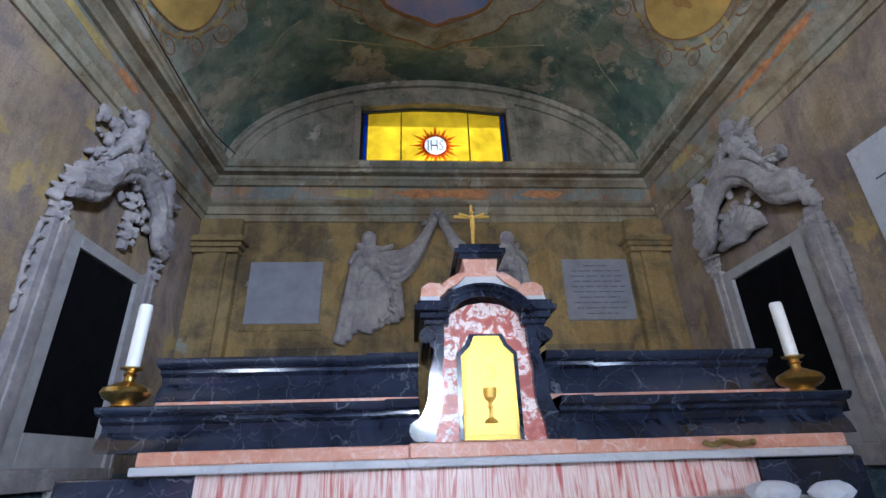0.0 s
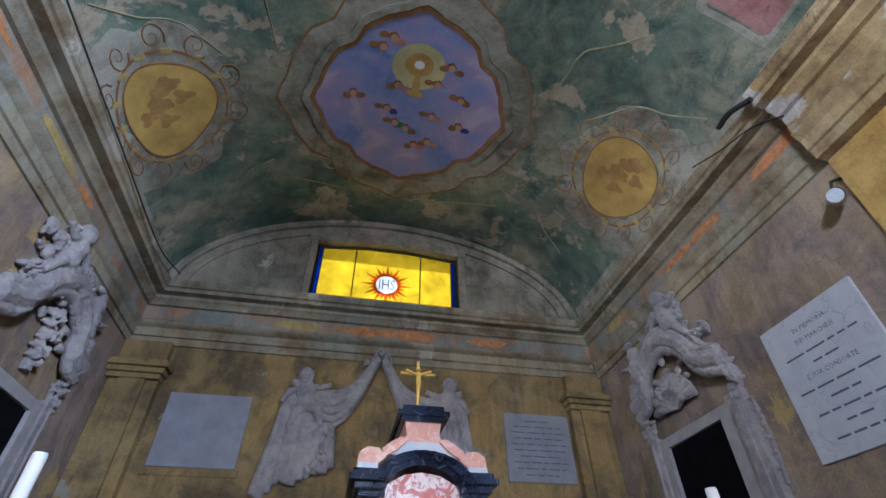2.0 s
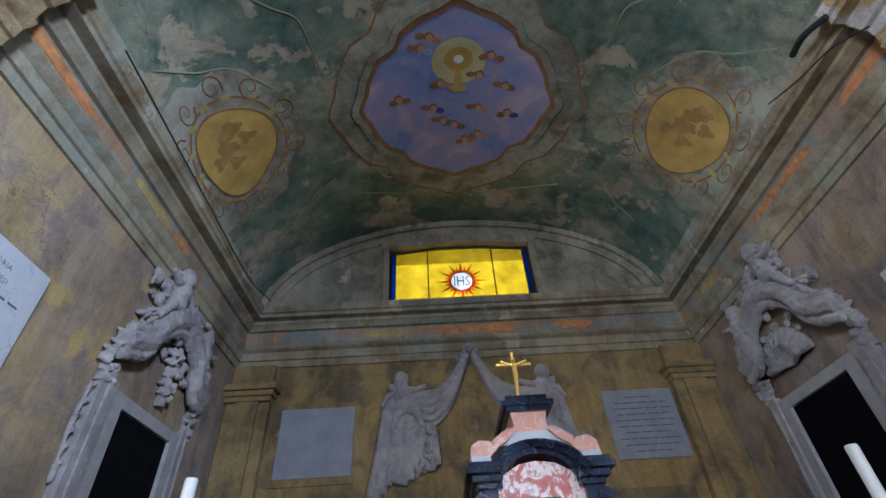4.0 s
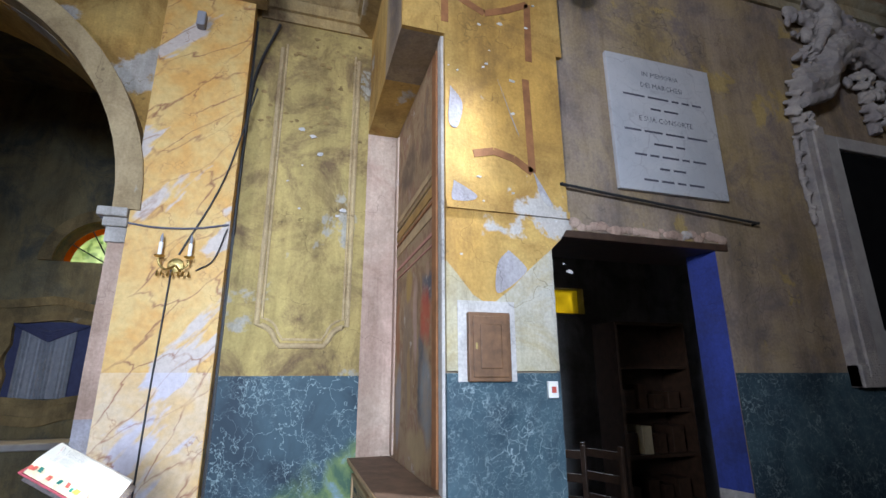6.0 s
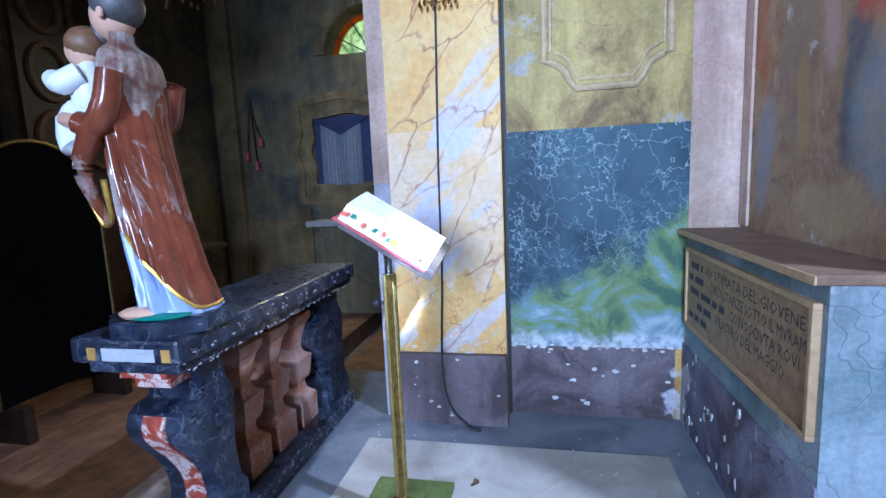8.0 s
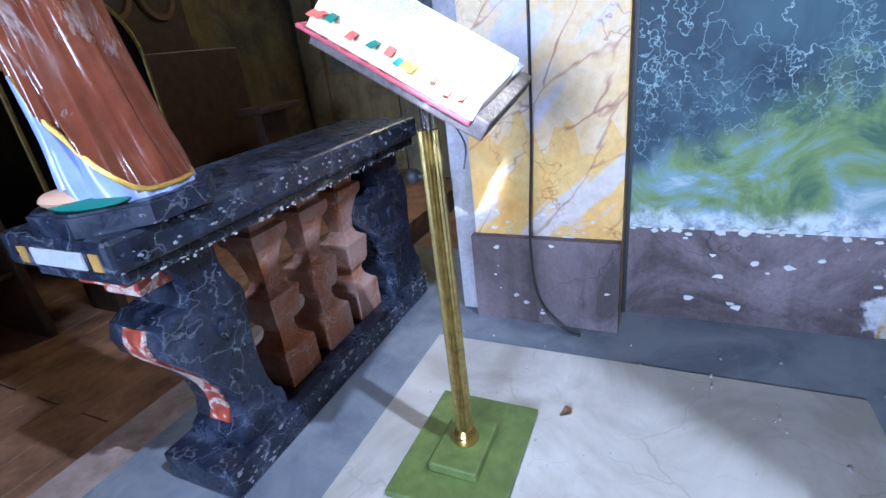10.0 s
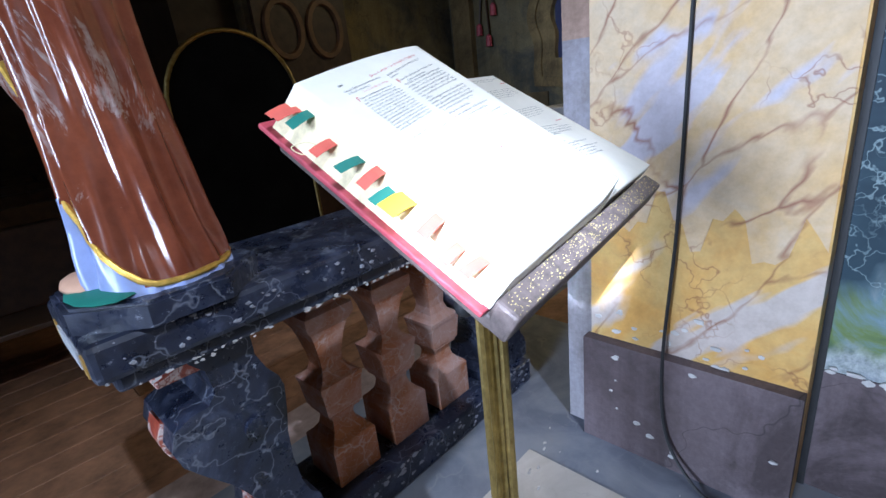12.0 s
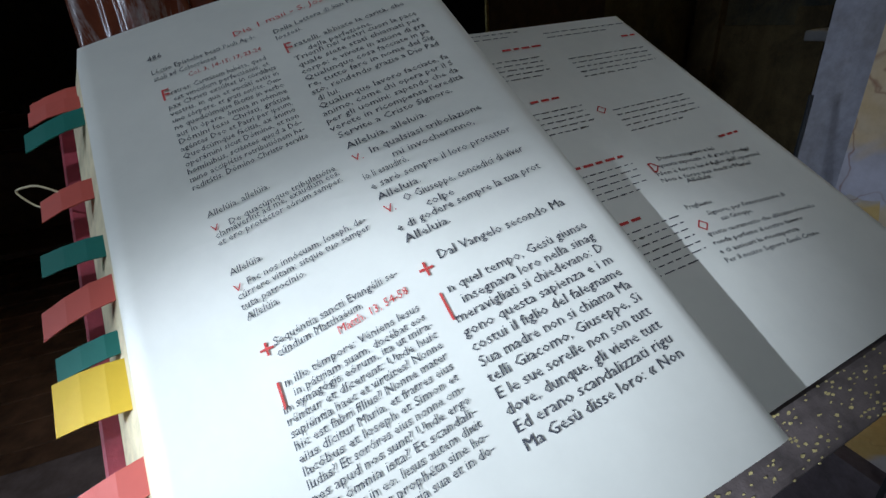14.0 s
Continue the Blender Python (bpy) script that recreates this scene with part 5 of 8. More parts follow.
for sg in (1, -1):
    for pts in (((0.72, 1.5), (0.86, 1.75), (0.95, 1.9), (0.98, 2.2), (1.0, 2.5)), ((0.95, 4.0), (0.82, 4.15), (0.72, 4.4), (0.55, 4.6)), ((0.25, 1.9), (0.45, 2.1), (0.62, 2.2), (0.78, 2.55)), ((1.05, 4.35), (1.3, 4.55), (1.5, 4.65))):
        line = catmull([(u if sg > 0 else math.pi - u, y, 0) for u, y in pts], 6)
        tube(bm, [on_vault(p.x, p.y, 0.0) for p in line], 0.010, 6)
curls = bmesh.new()
for cu in (0.47, 2.67):
    for q in range(11):
        a = 2 * math.pi * q / 11 + 0.2
        turn = 1 if q % 2 else -1
        line = []
        for k in range(19):
            r, w = 0.15 * (1 - k / 21), a + 2.0 + turn * 0.5 * k
            line.append(on_vault(min(math.pi - 0.08, max(0.08, cu + 0.34 * math.cos(a) + 0.40 * r * math.cos(w))), 3.05 + 0.76 * math.sin(a) + r * math.sin(w), 0.004))
        tube(curls, line, [0.004 + 0.007 * (1 - k / 18) for k in range(19)], 6)
tagged(finish("vault_curls", curls, "ochre_dark", True), "brown painted scrolls round the oval paintings", "ceiling painting", "", "structure")
tagged(finish("vault_scroll", bm, "scroll_gold", True), "faded gold painted scroll lines", "ceiling painting", "", "structure")


# ---- stucco ----


def frame_of(origin, right, up, out):
    o, r, u, w = (Vector(v) for v in (origin, right, up, out))
    return lambda a, b, c=0.0: o + r * a + u * b + w * c


def blob(bm, at, a, b, c, r, sc=(1, 1, 1), seg=9):
    ball(bm, at(a, b, c), r, seg, sc)


def putto(bm, at, a, b, s, lean):
    """A plump child figure as plain rounded shapes."""
    blob(bm, at, a, b, 0.10 * s, 0.105 * s, (1, 1, 1.12), 12)
    blob(bm, at, a, b + 0.05 * s, 0.08 * s, 0.11 * s, (1, 1, 0.9), 10)
    blob(bm, at, a + 0.03 * lean * s, b - 0.20 * s, 0.08 * s, 0.13 * s, (1, 1, 1.25), 12)
    blob(bm, at, a + 0.06 * lean * s, b - 0.36 * s, 0.08 * s, 0.13 * s, (1, 1, 1), 12)
    for q, (p1, p2) in enumerate((((0.20, -0.16), (0.36, -0.10)), ((-0.17, -0.22), (-0.26, -0.38)))):
        tube(bm, [at(a + 0.06 * lean * s, b - 0.13 * s, 0.09 * s), at(a + p1[0] * lean * s, b + p1[1] * s, 0.13 * s), at(a + p2[0] * lean * s, b + p2[1] * s, 0.14 * s)], [0.055 * s, 0.045 * s, 0.032 * s], 8)
    for q in ((0.20, -0.46, 0.30, -0.66), (-0.05, -0.50, -0.12, -0.70)):
        tube(bm, [at(a + 0.06 * lean * s, b - 0.40 * s, 0.09 * s), at(a + q[0] * lean * s, b + q[1] * s, 0.15 * s), at(a + q[2] * lean * s, b + q[3] * s, 0.11 * s)], [0.075 * s, 0.06 * s, 0.035 * s], 8)


def acanthus(bm, at, pts, s, seed, n=16):
    rnd = random.Random(seed)
    line = catmull([(p[0], p[1], 0) for p in pts], 6)
    for k in range(n):
        p = line[int(k / n * (len(line) - 1))]
        for side in (-1, 1):
            a, b = p.x + side * rnd.uniform(0.2, 0.9) * s, p.y + rnd.uniform(-0.5, 0.5) * s
            tube(bm, [at(p.x, p.y, 0.02), at((p.x + a) / 2, (p.y + b) / 2, 0.05 + 0.3 * s), at(a, b, 0.02)], [0.10 * s, 0.32 * s, 0.12 * s], 6)
    tube(bm, [at(p.x, p.y, 0.03) for p in line], [s * 0.35] * len(line), 8)


def shell(bm, at, a, b, s):
    for k in range(9):
        t = math.radians(-80 + 20 * k)
        tube(bm, [at(a, b - 0.25 * s, 0.03), at(a + 0.35 * s * math.sin(t), b - 0.25 * s + 0.35 * s * math.cos(t), 0.10), at(a + 0.62 * s * math.sin(t), b - 0.25 * s + 0.62 * s * math.cos(t), 0.05)], [0.03 * s, 0.075 * s, 0.10 * s], 7)


CARVED = bpy.data.textures.new("carving", "CLOUDS")
CARVED.noise_scale, CARVED.noise_depth = 0.05, 2


def carve(o, voxel=0.009, depth=0.022):
    """Melts the modelled shapes into one cast piece and cuts its surface."""
    m = o.modifiers.new("cast", "REMESH")
    m.mode, m.voxel_size, m.use_smooth_shade = "VOXEL", voxel, True
    d = o.modifiers.new("cut", "DISPLACE")
    d.texture, d.strength, d.mid_level, d.texture_coords = CARVED, depth, 0.5, "LOCAL"
    return o


def door_surround(name, x, out, seed, has_shell):
    """The stucco door frame on a side wall: y runs along the wall."""
    at = frame_of((x, 0, 0), (0, 1, 0), (0, 0, 1), (out, 0, 0))
    t = thing(name, "grey stucco door surround with scrolls, leaves and small figures", "door surround", "stucco door surrounds")
    y0, y1, z0, z1 = 3.34, 4.16, 1.91, 3.24

    def slab(a0, a1, b0, b1, c0, c1, bev=0.006):
        lo, hi = sorted((x + out * c0, x + out * c1))
        return boxes((lo, hi, a0, a1, b0, b1), bevel=bev)
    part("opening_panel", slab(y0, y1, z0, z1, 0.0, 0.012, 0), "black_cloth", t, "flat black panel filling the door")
    for a0, a1 in ((y0 - 0.16, y0), (y1, y1 + 0.12)):
        part("jamb", slab(a0, a1, z0 - 0.22, z1 + 0.10, 0.0, 0.05), "stone_frame", t, "grey painted flat jamb")
    part("sill", slab(y0, y1, z0 - 0.22, z0, 0.0, 0.05), "stone_frame", t)
    part("head", slab(y0, y1, z1, z1 + 0.10, 0.0, 0.05), "stone_frame", t)
    for a0, a1 in ((y0 - 0.36, y0 - 0.16), (y1 + 0.12, y1 + 0.24)):
        part("outer_strip", slab(a0, a1, z0 - 0.36, z1 + 0.14, 0.0, 0.075), "stucco", t, "pale stucco strip pilaster")
        part("outer_bead", slab(a0 + 0.06, a1 - 0.05, z0 - 0.30, z1 + 0.08, 0.075, 0.095), "stucco", t)
    part("bottom_strip", slab(y0 - 0.36, y1 + 0.24, z0 - 0.36, z0 - 0.22, 0.0, 0.09), "stucco", t)
    bm = bmesh.new()
    acanthus(bm, at, [(y0 - 0.30, z1 + 0.10), (y0 - 0.36, z1 + 0.28), (y0 - 0.26, z1 + 0.40)], 0.12, seed, 8)
    acanthus(bm, at, [(y1 + 0.20, z1 + 0.10), (y1 + 0.26, z1 + 0.35), (y1 + 0.12, z1 + 0.62)], 0.10, seed + 1, 9)
    carve(part("capital_leaf", bm, "stucco", t, "", True))
    bm = bmesh.new()
    line = catmull([(y0 - 0.34, z1 + 0.42, 0), (y0 - 0.05, z1 + 0.55, 0), (y0 + 0.10, z1 + 0.80, 0), (y0 + 0.40, z1 + 0.98, 0), (y0 + 0.75, z1 + 0.82, 0), (y1 + 0.05, z1 + 0.55, 0), (y1 + 0.26, z1 + 0.50, 0)], 6)
    for off, r in ((0.0, 0.085), (-0.12, 0.05), (0.10, 0.045)):
        tube(bm, [at(p.x, p.y + off, 0.10) for p in line], r, 8)
    carve(part("scroll_pediment", bm, "stucco", t, "curved stucco scroll pediment", True))
    bm = bmesh.new()
    if has_shell:
        shell(bm, at, (y0 + y1) / 2 + 0.08, z1 + 0.42, 0.52)
    else:
        acanthus(bm, at, [((y0 + y1) / 2 + 0.05, z1 + 0.65), ((y0 + y1) / 2 + 0.08, z1 + 0.2)], 0.13, seed + 2, 9)
    carve(part("centre_ornament", bm, "stucco", t, "stucco shell" if has_shell else "stucco flower drop", True))
    bm = bmesh.new()
    putto(bm, at, y0 + 0.20, z1 + 1.36, 0.85, -1)
    putto(bm, at, y1 + 0.08, z1 + 1.06, 0.72, 1)
    carve(part("figures", bm, "stucco", t, "two plump stucco child figures", True), 0.009, 0.02)
    bm = bmesh.new()
    for q, pts in enumerate(([(y0 + 0.1, z1 + 0.95), (y0 + 0.5, z1 + 1.12), (y1 - 0.1, z1 + 0.95)], [(y0 - 0.2, z1 + 0.75), (y0 + 0.1, z1 + 0.95), (y0 + 0.1, z1 + 1.2)], [(y1 + 0.2, z1 + 0.55), (y1 + 0.15, z1 + 0.80), (y1 - 0.05, z1 + 0.95)], [(y0 + 0.35, z1 + 1.30), (y0 + 0.55, z1 + 1.18), (y1 - 0.1, z1 + 1.1)], [(y0 - 0.30, z1 + 0.48), (y0 - 0.12, z1 + 0.66), (y0 + 0.02, z1 + 0.84)], [(y0 + 0.02, z1 + 1.05), (y0 + 0.05, z1 + 1.28), (y0 + 0.22, z1 + 1.42)])):
        acanthus(bm, at, pts, 0.085, seed + 3 + q, 16)
    rnd = random.Random(seed)
    for q in range(46):
        blob(bm, at, rnd.uniform(y0 - 0.25, y1 + 0.22), z1 + rnd.uniform(0.5, 1.25), 0.05, rnd.uniform(0.025, 0.06), (0.8, rnd.uniform(0.6, 1.5), rnd.uniform(0.6, 1.5)), 8)
    carve(part("garland", bm, "stucco", t, "stucco leaves and flowers", True))
    bm = bmesh.new()
    acanthus(bm, at, [(y1 + 0.14, z1 + 0.30), (y1 + 0.20, z1 - 0.05), (y1 + 0.15, z1 - 0.45)], 0.07, seed + 4, 9)
    acanthus(bm, at, [(y0 - 0.40, z1 + 0.02), (y0 - 0.42, z1 - 0.30), (y0 - 0.39, z1 - 0.62)], 0.05, seed + 5, 6)
    acanthus(bm, at, [((y0 + y1) / 2, z0 - 0.30), ((y0 + y1) / 2 + 0.02, z0 - 0.52)], 0.08, seed + 6, 5)
    carve(part("leaf_drop", bm, "stucco", t, "stucco leaf garlands", True))


door_surround("door_surround", L, 1, 3, False)
door_surround("door_surround", R, -1, 31, True)

# drapery group behind the altar
at = frame_of((AX, B, 0), (1, 0, 0), (0, 0, 1), (0, -1, 0))
t = thing("stucco_drapery", "grey stucco drapery swags held by small figures behind the altar", "wall relief")
for sg in (-1, 1):
    bm = bmesh.new()
    for k in range(9):
        f = k / 8
        tube(bm, [at(sg * p.x, p.y, 0.08 + 0.03 * math.sin(3 * k)) for p in catmull([(1.0 - 0.08 * f, 4.10 - 0.10 * f, 0), (0.62 - 0.05 * f, 3.98 - 0.34 * f, 0), (0.30, 4.10 - 0.28 * f, 0), (0.04, 4.48 - 0.06 * f, 0)], 5)], 0.036, 7)
    carve(part("swag", bm, "stucco", t, "curved swag of cloth", True))
    bm = bmesh.new()
    for k in range(13):
        f = k / 12
        tube(bm, [at(sg * (1.02 - 0.42 * f), 4.02 - 0.10 * f, 0.05), at(sg * (1.08 - 0.60 * f), 3.5, 0.05 + 0.02 * math.sin(2.3 * k)), at(sg * (1.18 - 0.72 * f), 2.90 + 0.30 * f + 0.05 * math.sin(5 * k), 0.045)], [0.03, 0.048, 0.05], 7)
    carve(part("hanging_cloth", bm, "stucco", t, "hanging cloth folds", True), 0.012, 0.012)
    bm = bmesh.new()
    putto(bm, at, sg * 0.86, 4.16, 0.85, sg * -1)
    carve(part("figure", bm, "stucco", t, "plump stucco child figure", True))
    bm = bmesh.new()
    acanthus(bm, at, [(sg * 0.50, 3.60), (sg * 0.55, 3.30), (sg * 0.72, 3.10)], 0.13, 50 + sg, 9)
    carve(part("fruit_drop", bm, "stucco", t, "", True))
bm = bmesh.new()
acanthus(bm, at, [(-0.12, 4.42), (0.0, 4.55), (0.12, 4.42)], 0.13, 77, 7)
carve(part("knot", bm, "stucco", t, "stucco knot", True))


def plaque(name, label, boxdims, material, lines, size, place, text_mat, bars=()):
    p = thing(name, label, "plaque")
    part("slab", boxes(boxdims, bevel=0.004), material, p)
    bm = bmesh.new()
    n = len(lines)
    for k, (txt, w) in enumerate(lines):
        if txt:
            letters(bm, txt, size, lambda x, y, k=k: place(x, y - k * size * 1.62), "CENTER")
        else:
            rnd = random.Random(k)
            a = -w / 2
            while a < w / 2 - 0.02:
                e = min(w / 2, a + rnd.uniform(0.05, 0.17))
                bm.faces.new([bm.verts.new(place(u, -k * size * 1.62 + dy)) for u, dy in ((a, 0.1 * size), (e, 0.1 * size), (e, 0.38 * size), (a, 0.38 * size))])
                a = e + 0.025
    tagged(part("inscription", bm, text_mat, p, "dark engraved lines of writing"), kind="stuff")
    return p


LINES = [("IN MEMORIA", 0), ("DEI MARCHESI", 0), ("", 0.62), ("", 0.22), ("E SUA CONSORTE", 0), ("", 0.66), ("", 0.24), ("", 0.55), ("", 0.2), ("", 0.46)]
plaque("wall_plaque", "pale grey marble memorial plaque with dark engraved lines", (L, L + 0.03, 1.39, 2.22, 2.71, 3.67), "grey_marble", LINES, 0.052, flat((L + 0.0315, 1.80, 3.53), (0, 1, 0), (0, 0, 1)), "slate_text")
plaque("wall_plaque", "pale grey marble memorial plaque with dark engraved lines", (R - 0.03, R, 1.76, 2.61, 2.66, 3.66), "grey_marble", LINES, 0.052, flat((R - 0.0315, 2.18, 3.52), (0, -1, 0), (0, 0, 1)), "slate_text")
plaque("wall_plaque", "grey marble plaque with fine engraved lines", (1.77, 2.60, B - 0.03, B, 3.14, 3.92), "slate_grey", [("", 0.3), ("", 0.62), ("", 0.66), ("", 0.6), ("", 0.68), ("", 0.64), ("", 0.5), ("", 0.66), ("", 0.6), ("", 0.4)], 0.042, flat((2.185, B - 0.0315, 3.82), (1, 0, 0), (0, 0, 1)), "slate_text")
o = thing("wall_plaque", "blank grey slate plaque", "plaque")
part("slab", boxes((-2.01, -1.16, B - 0.03, B, 3.14, 3.90), bevel=0.004), "slate_grey", o)
part("moulding", boxes((-2.05, -1.12, B - 0.02, B, 3.06, 3.14), bevel=0.006), "altar_plaster", o)

# corner pilasters of the altar wall
for x0, x1 in ((-2.66, -2.16), (2.64, 3.14)):
    p = thing("corner_pilaster", "ochre painted corner pilaster with a moulded capital", "pilaster", "pilasters of the altar wall", "structure")
    part("shaft", boxes((x0, x1, B - 0.10, B, F, 4.45)), "altar_plaster", p)
    part("inner_shaft", boxes((x0 + 0.12, x1 - 0.12, B - 0.14, B - 0.10, F, 4.0)), "altar_plaster", p)
    bm = bmesh.new()
    for d, z0, z1 in ((0.02, 3.98, 4.04), (0.05, 4.04, 4.10), (0.09, 4.10, 4.15), (0.06, 4.15, 4.19)):
        box(bm, x0 - d, x1 + d, B - 0.14 - d, B, z0, z1, 0.008)
    part("capital", bm, "altar_plaster", p)
# the altar shelf's cast shadow on the wall, put in as panel colour
struct("dado_altar_wall", boxes((-1.95, -0.95, B - 0.02, B, 2.0, 2.86), (1.45, 2.5, B - 0.02, B, 2.0, 2.86)), "shelf_shadow", "framed panels low on the altar wall, darkened for the shelf's shadow", "wall panel")

# ---- doorway to the sacristy ----
t = thing("door_lintel", "dark wooden door lintel under broken plaster", "lintel", "", "structure")
part("beam", boxes((L - 0.42, L + 0.012, 0.96, 2.16, 2.375, 2.42), bevel=0.006), "dark_wood", t)
bm = bmesh.new()
for k in range(26):
    rnd = random.Random(k)
    y = 0.98 + k * 0.046
    ball(bm, (L + 0.004, y, 2.44 + rnd.uniform(-0.005, 0.03)), rnd.uniform(0.02, 0.04), 6, (0.4, 1.2, 0.8))
part("broken_plaster", bm, "pink_stucco", t, "broken pinkish plaster edge")
t = thing("iron_rod", "thin dark iron curtain rod on the wall", "rod")
part("bar", tube(bmesh.new(), [(L + 0.04, 0.98, 2.68), (L + 0.035, 1.6, 2.635), (L + 0.04, 2.42, 2.575)], 0.009, 8), "cable", t)
for y, z in ((0.99, 2.68), (2.41, 2.576)):
    part("bracket", tube(bmesh.new(), [(L - 0.01, y, z), (L + 0.05, y, z)], 0.008, 6), "cable", t)
struct("trim_door_jamb", prism(bmesh.new(), [(L - 0.19, 2.02), (L - 0.002, 2.066), (L - 0.19, 2.066)], "z", 1.0, 2.38), "blue_paint", "bright blue painted splayed door jamb", "door jamb")
struct("trim_door_jamb_foot", prism(bmesh.new(), [(L - 0.19, 2.02), (L - 0.002, 2.066), (L - 0.19, 2.066)], "z", F, 1.0), "white_plaster", "flaked white foot of the door jamb", "door jamb")
t = thing("bookcase", "dark wooden open bookcase in the sacristy", "bookcase")
for y in (2.55, 3.35):
    part("side", boxes((-4.75, -4.40, y, y + 0.03, F, 2.15)), "dark_wood", t)
for z in (F + 0.1, 0.5, 0.9, 1.3, 1.7, 2.12):
    part("shelf", boxes((-4.75, -4.40, 2.58, 3.35, z, z + 0.03)), "dark_wood", t)
part("back", boxes((-4.77, -4.75, 2.55, 3.38, F, 2.15)), "dark_wood", t)
for k in range(16):
    rnd = random.Random(k + 90)
    z = (F + 0.13, 0.53, 0.93, 1.33)[k % 4]
    y = 2.62 + 0.17 * (k // 4)
    b = thing("book_pile", "bundle of dusty old papers on a shelf", "papers", "papers in the sacristy")
    # most bundles take the dark wood colour in place of the room's shade
    part("book", boxes((-4.70, -4.45, y, y + rnd.uniform(0.08, 0.14), z, z + rnd.uniform(0.1, 0.26)), bevel=0.004), "page_edge" if k % 6 == 0 else "dark_wood", b)


def wooden_chair(x, y, turn):
    c = thing("wooden_chair", "dark wooden chair in the dim sacristy", "chair", "sacristy chairs")
    m = Matrix.Translation((x, y, F)) @ Matrix.Rotation(radians(turn), 4, "Z")
    part("seat", box(bmesh.new(), -0.21, 0.21, -0.21, 0.21, 0.44, 0.47, 0.006, m), "dark_wood", c)
    for a, b, h in ((-0.19, -0.19, 0.44), (0.16, -0.19, 0.44), (-0.19, 0.17, 1.05), (0.16, 0.17, 1.05)):
        part("leg", box(bmesh.new(), a, a + 0.035, b, b + 0.035, 0.0, h, 0.004, m), "dark_wood", c)
    for z in (0.62, 0.78, 0.95):
        part("slat", box(bmesh.new(), -0.16, 0.16, 0.175, 0.195, z, z + 0.06, 0.004, m), "dark_wood", c)


wooden_chair(-3.95, 1.55, 40)
wooden_chair(-4.0, 2.15, 200)
t = thing("window_2", "small bright sacristy window with bars", "window", "", "structure")
for a, b in ((2.62, 3.04), (3.08, 3.5)):
    o = part("pane", boxes((SX - 0.16, SX - 0.155, a, b, 2.50, 2.86)), "amber_glass" if a > 3 else "clear_glass", t)
    o.visible_shadow = False
part("mullion", boxes((SX - 0.18, SX - 0.13, 3.04, 3.08, 2.50, 2.86)), "dark_wood", t)

# ---- pier fittings ----
PXF = L + 0.03
t = thing("wall_cabinet", "small brown wooden wall cabinet with a moulded door", "cabinet")
part("body", boxes((PXF, PXF + 0.035, 0.40, 0.62, 1.60, 1.93), bevel=0.005), "brown_wood", t)
d = part("door", boxes((PXF + 0.035, PXF + 0.045, 0.42, 0.60, 1.62, 1.91), bevel=0.004), "brown_wood", t)
part("panel", boxes((PXF + 0.045, PXF + 0.050, 0.455, 0.565, 1.66, 1.87), bevel=0.004), "brown_wood", d)
part("keyhole", boxes((PXF + 0.045, PXF + 0.049, 0.43, 0.44, 1.75, 1.78)), "old_brass", d)
struct("trim_cabinet_patch", boxes((PXF, PXF + 0.003, 0.355, 0.66, 1.60, 1.99)), "white_plaster", "pale plaster patch round the cabinet", "plaster patch")
t = thing("light_switch", "small white wall switch", "switch")
part("plate", boxes((PXF, PXF + 0.02, 0.82, 0.875, 1.52, 1.60), bevel=0.004), "wax", t)
part("rocker", boxes((PXF + 0.02, PXF + 0.026, 0.836, 0.860, 1.545, 1.575), bevel=0.002), "red_tab", t)
bm = bmesh.new()
for pts in ([(0.30, 3.62), (0.30, 3.86), (0.42, 3.80), (0.55, 3.74), (0.70, 3.80), (0.84, 3.88), (0.83, 3.46)], [(0.80, 3.33), (0.81, 2.73), (0.70, 2.80), (0.58, 2.83), (0.46, 2.80)]):
    for p, q in zip(pts, pts[1:]):
        dv = Vector((q[0] - p[0], q[1] - p[1])).normalized() * 0.022
        prism(bm, [(p[0] - dv.y, p[1] + dv.x), (p[0] + dv.y, p[1] - dv.x), (q[0] + dv.y, q[1] - dv.x), (q[0] - dv.y, q[1] + dv.x)], "x", PXF, PXF + 0.003)
struct("trim_painted_frame", bm, "brown_paint", "brown painted curling frame on the pier", "painted frame")
for pts in ([(0.643, 2.267), (0.722, 2.20), (0.738, 2.152), (0.628, 2.06), (0.565, 2.045), (0.58, 2.19)], [(0.345, 2.63), (0.47, 2.56), (0.44, 2.525), (0.337, 2.52)], [(0.816, 2.74), (0.926, 2.547), (0.863, 2.575)], [(0.33, 3.20), (0.40, 3.10), (0.37, 2.95), (0.32, 2.98)], [(0.62, 3.30), (0.70, 3.05), (0.74, 2.95), (0.68, 3.12)]):
    edge = catmull([(*p, 0) for p in pts + pts[:1]], 5)[:-1]
    struct("trim_bare_patch", prism(bmesh.new(), [(p.x, p.y) for p in edge], "x", PXF, PXF + 0.003), "lilac_plaster", "bare pale patch where the paint has flaked off", "plaster patch")
struct("trim_pier_band", boxes((PXF, PXF + 0.016, 0.30, 1.02, 2.47, 2.51)), "yellow_plaster", "thin plaster band across the pier", "trim")


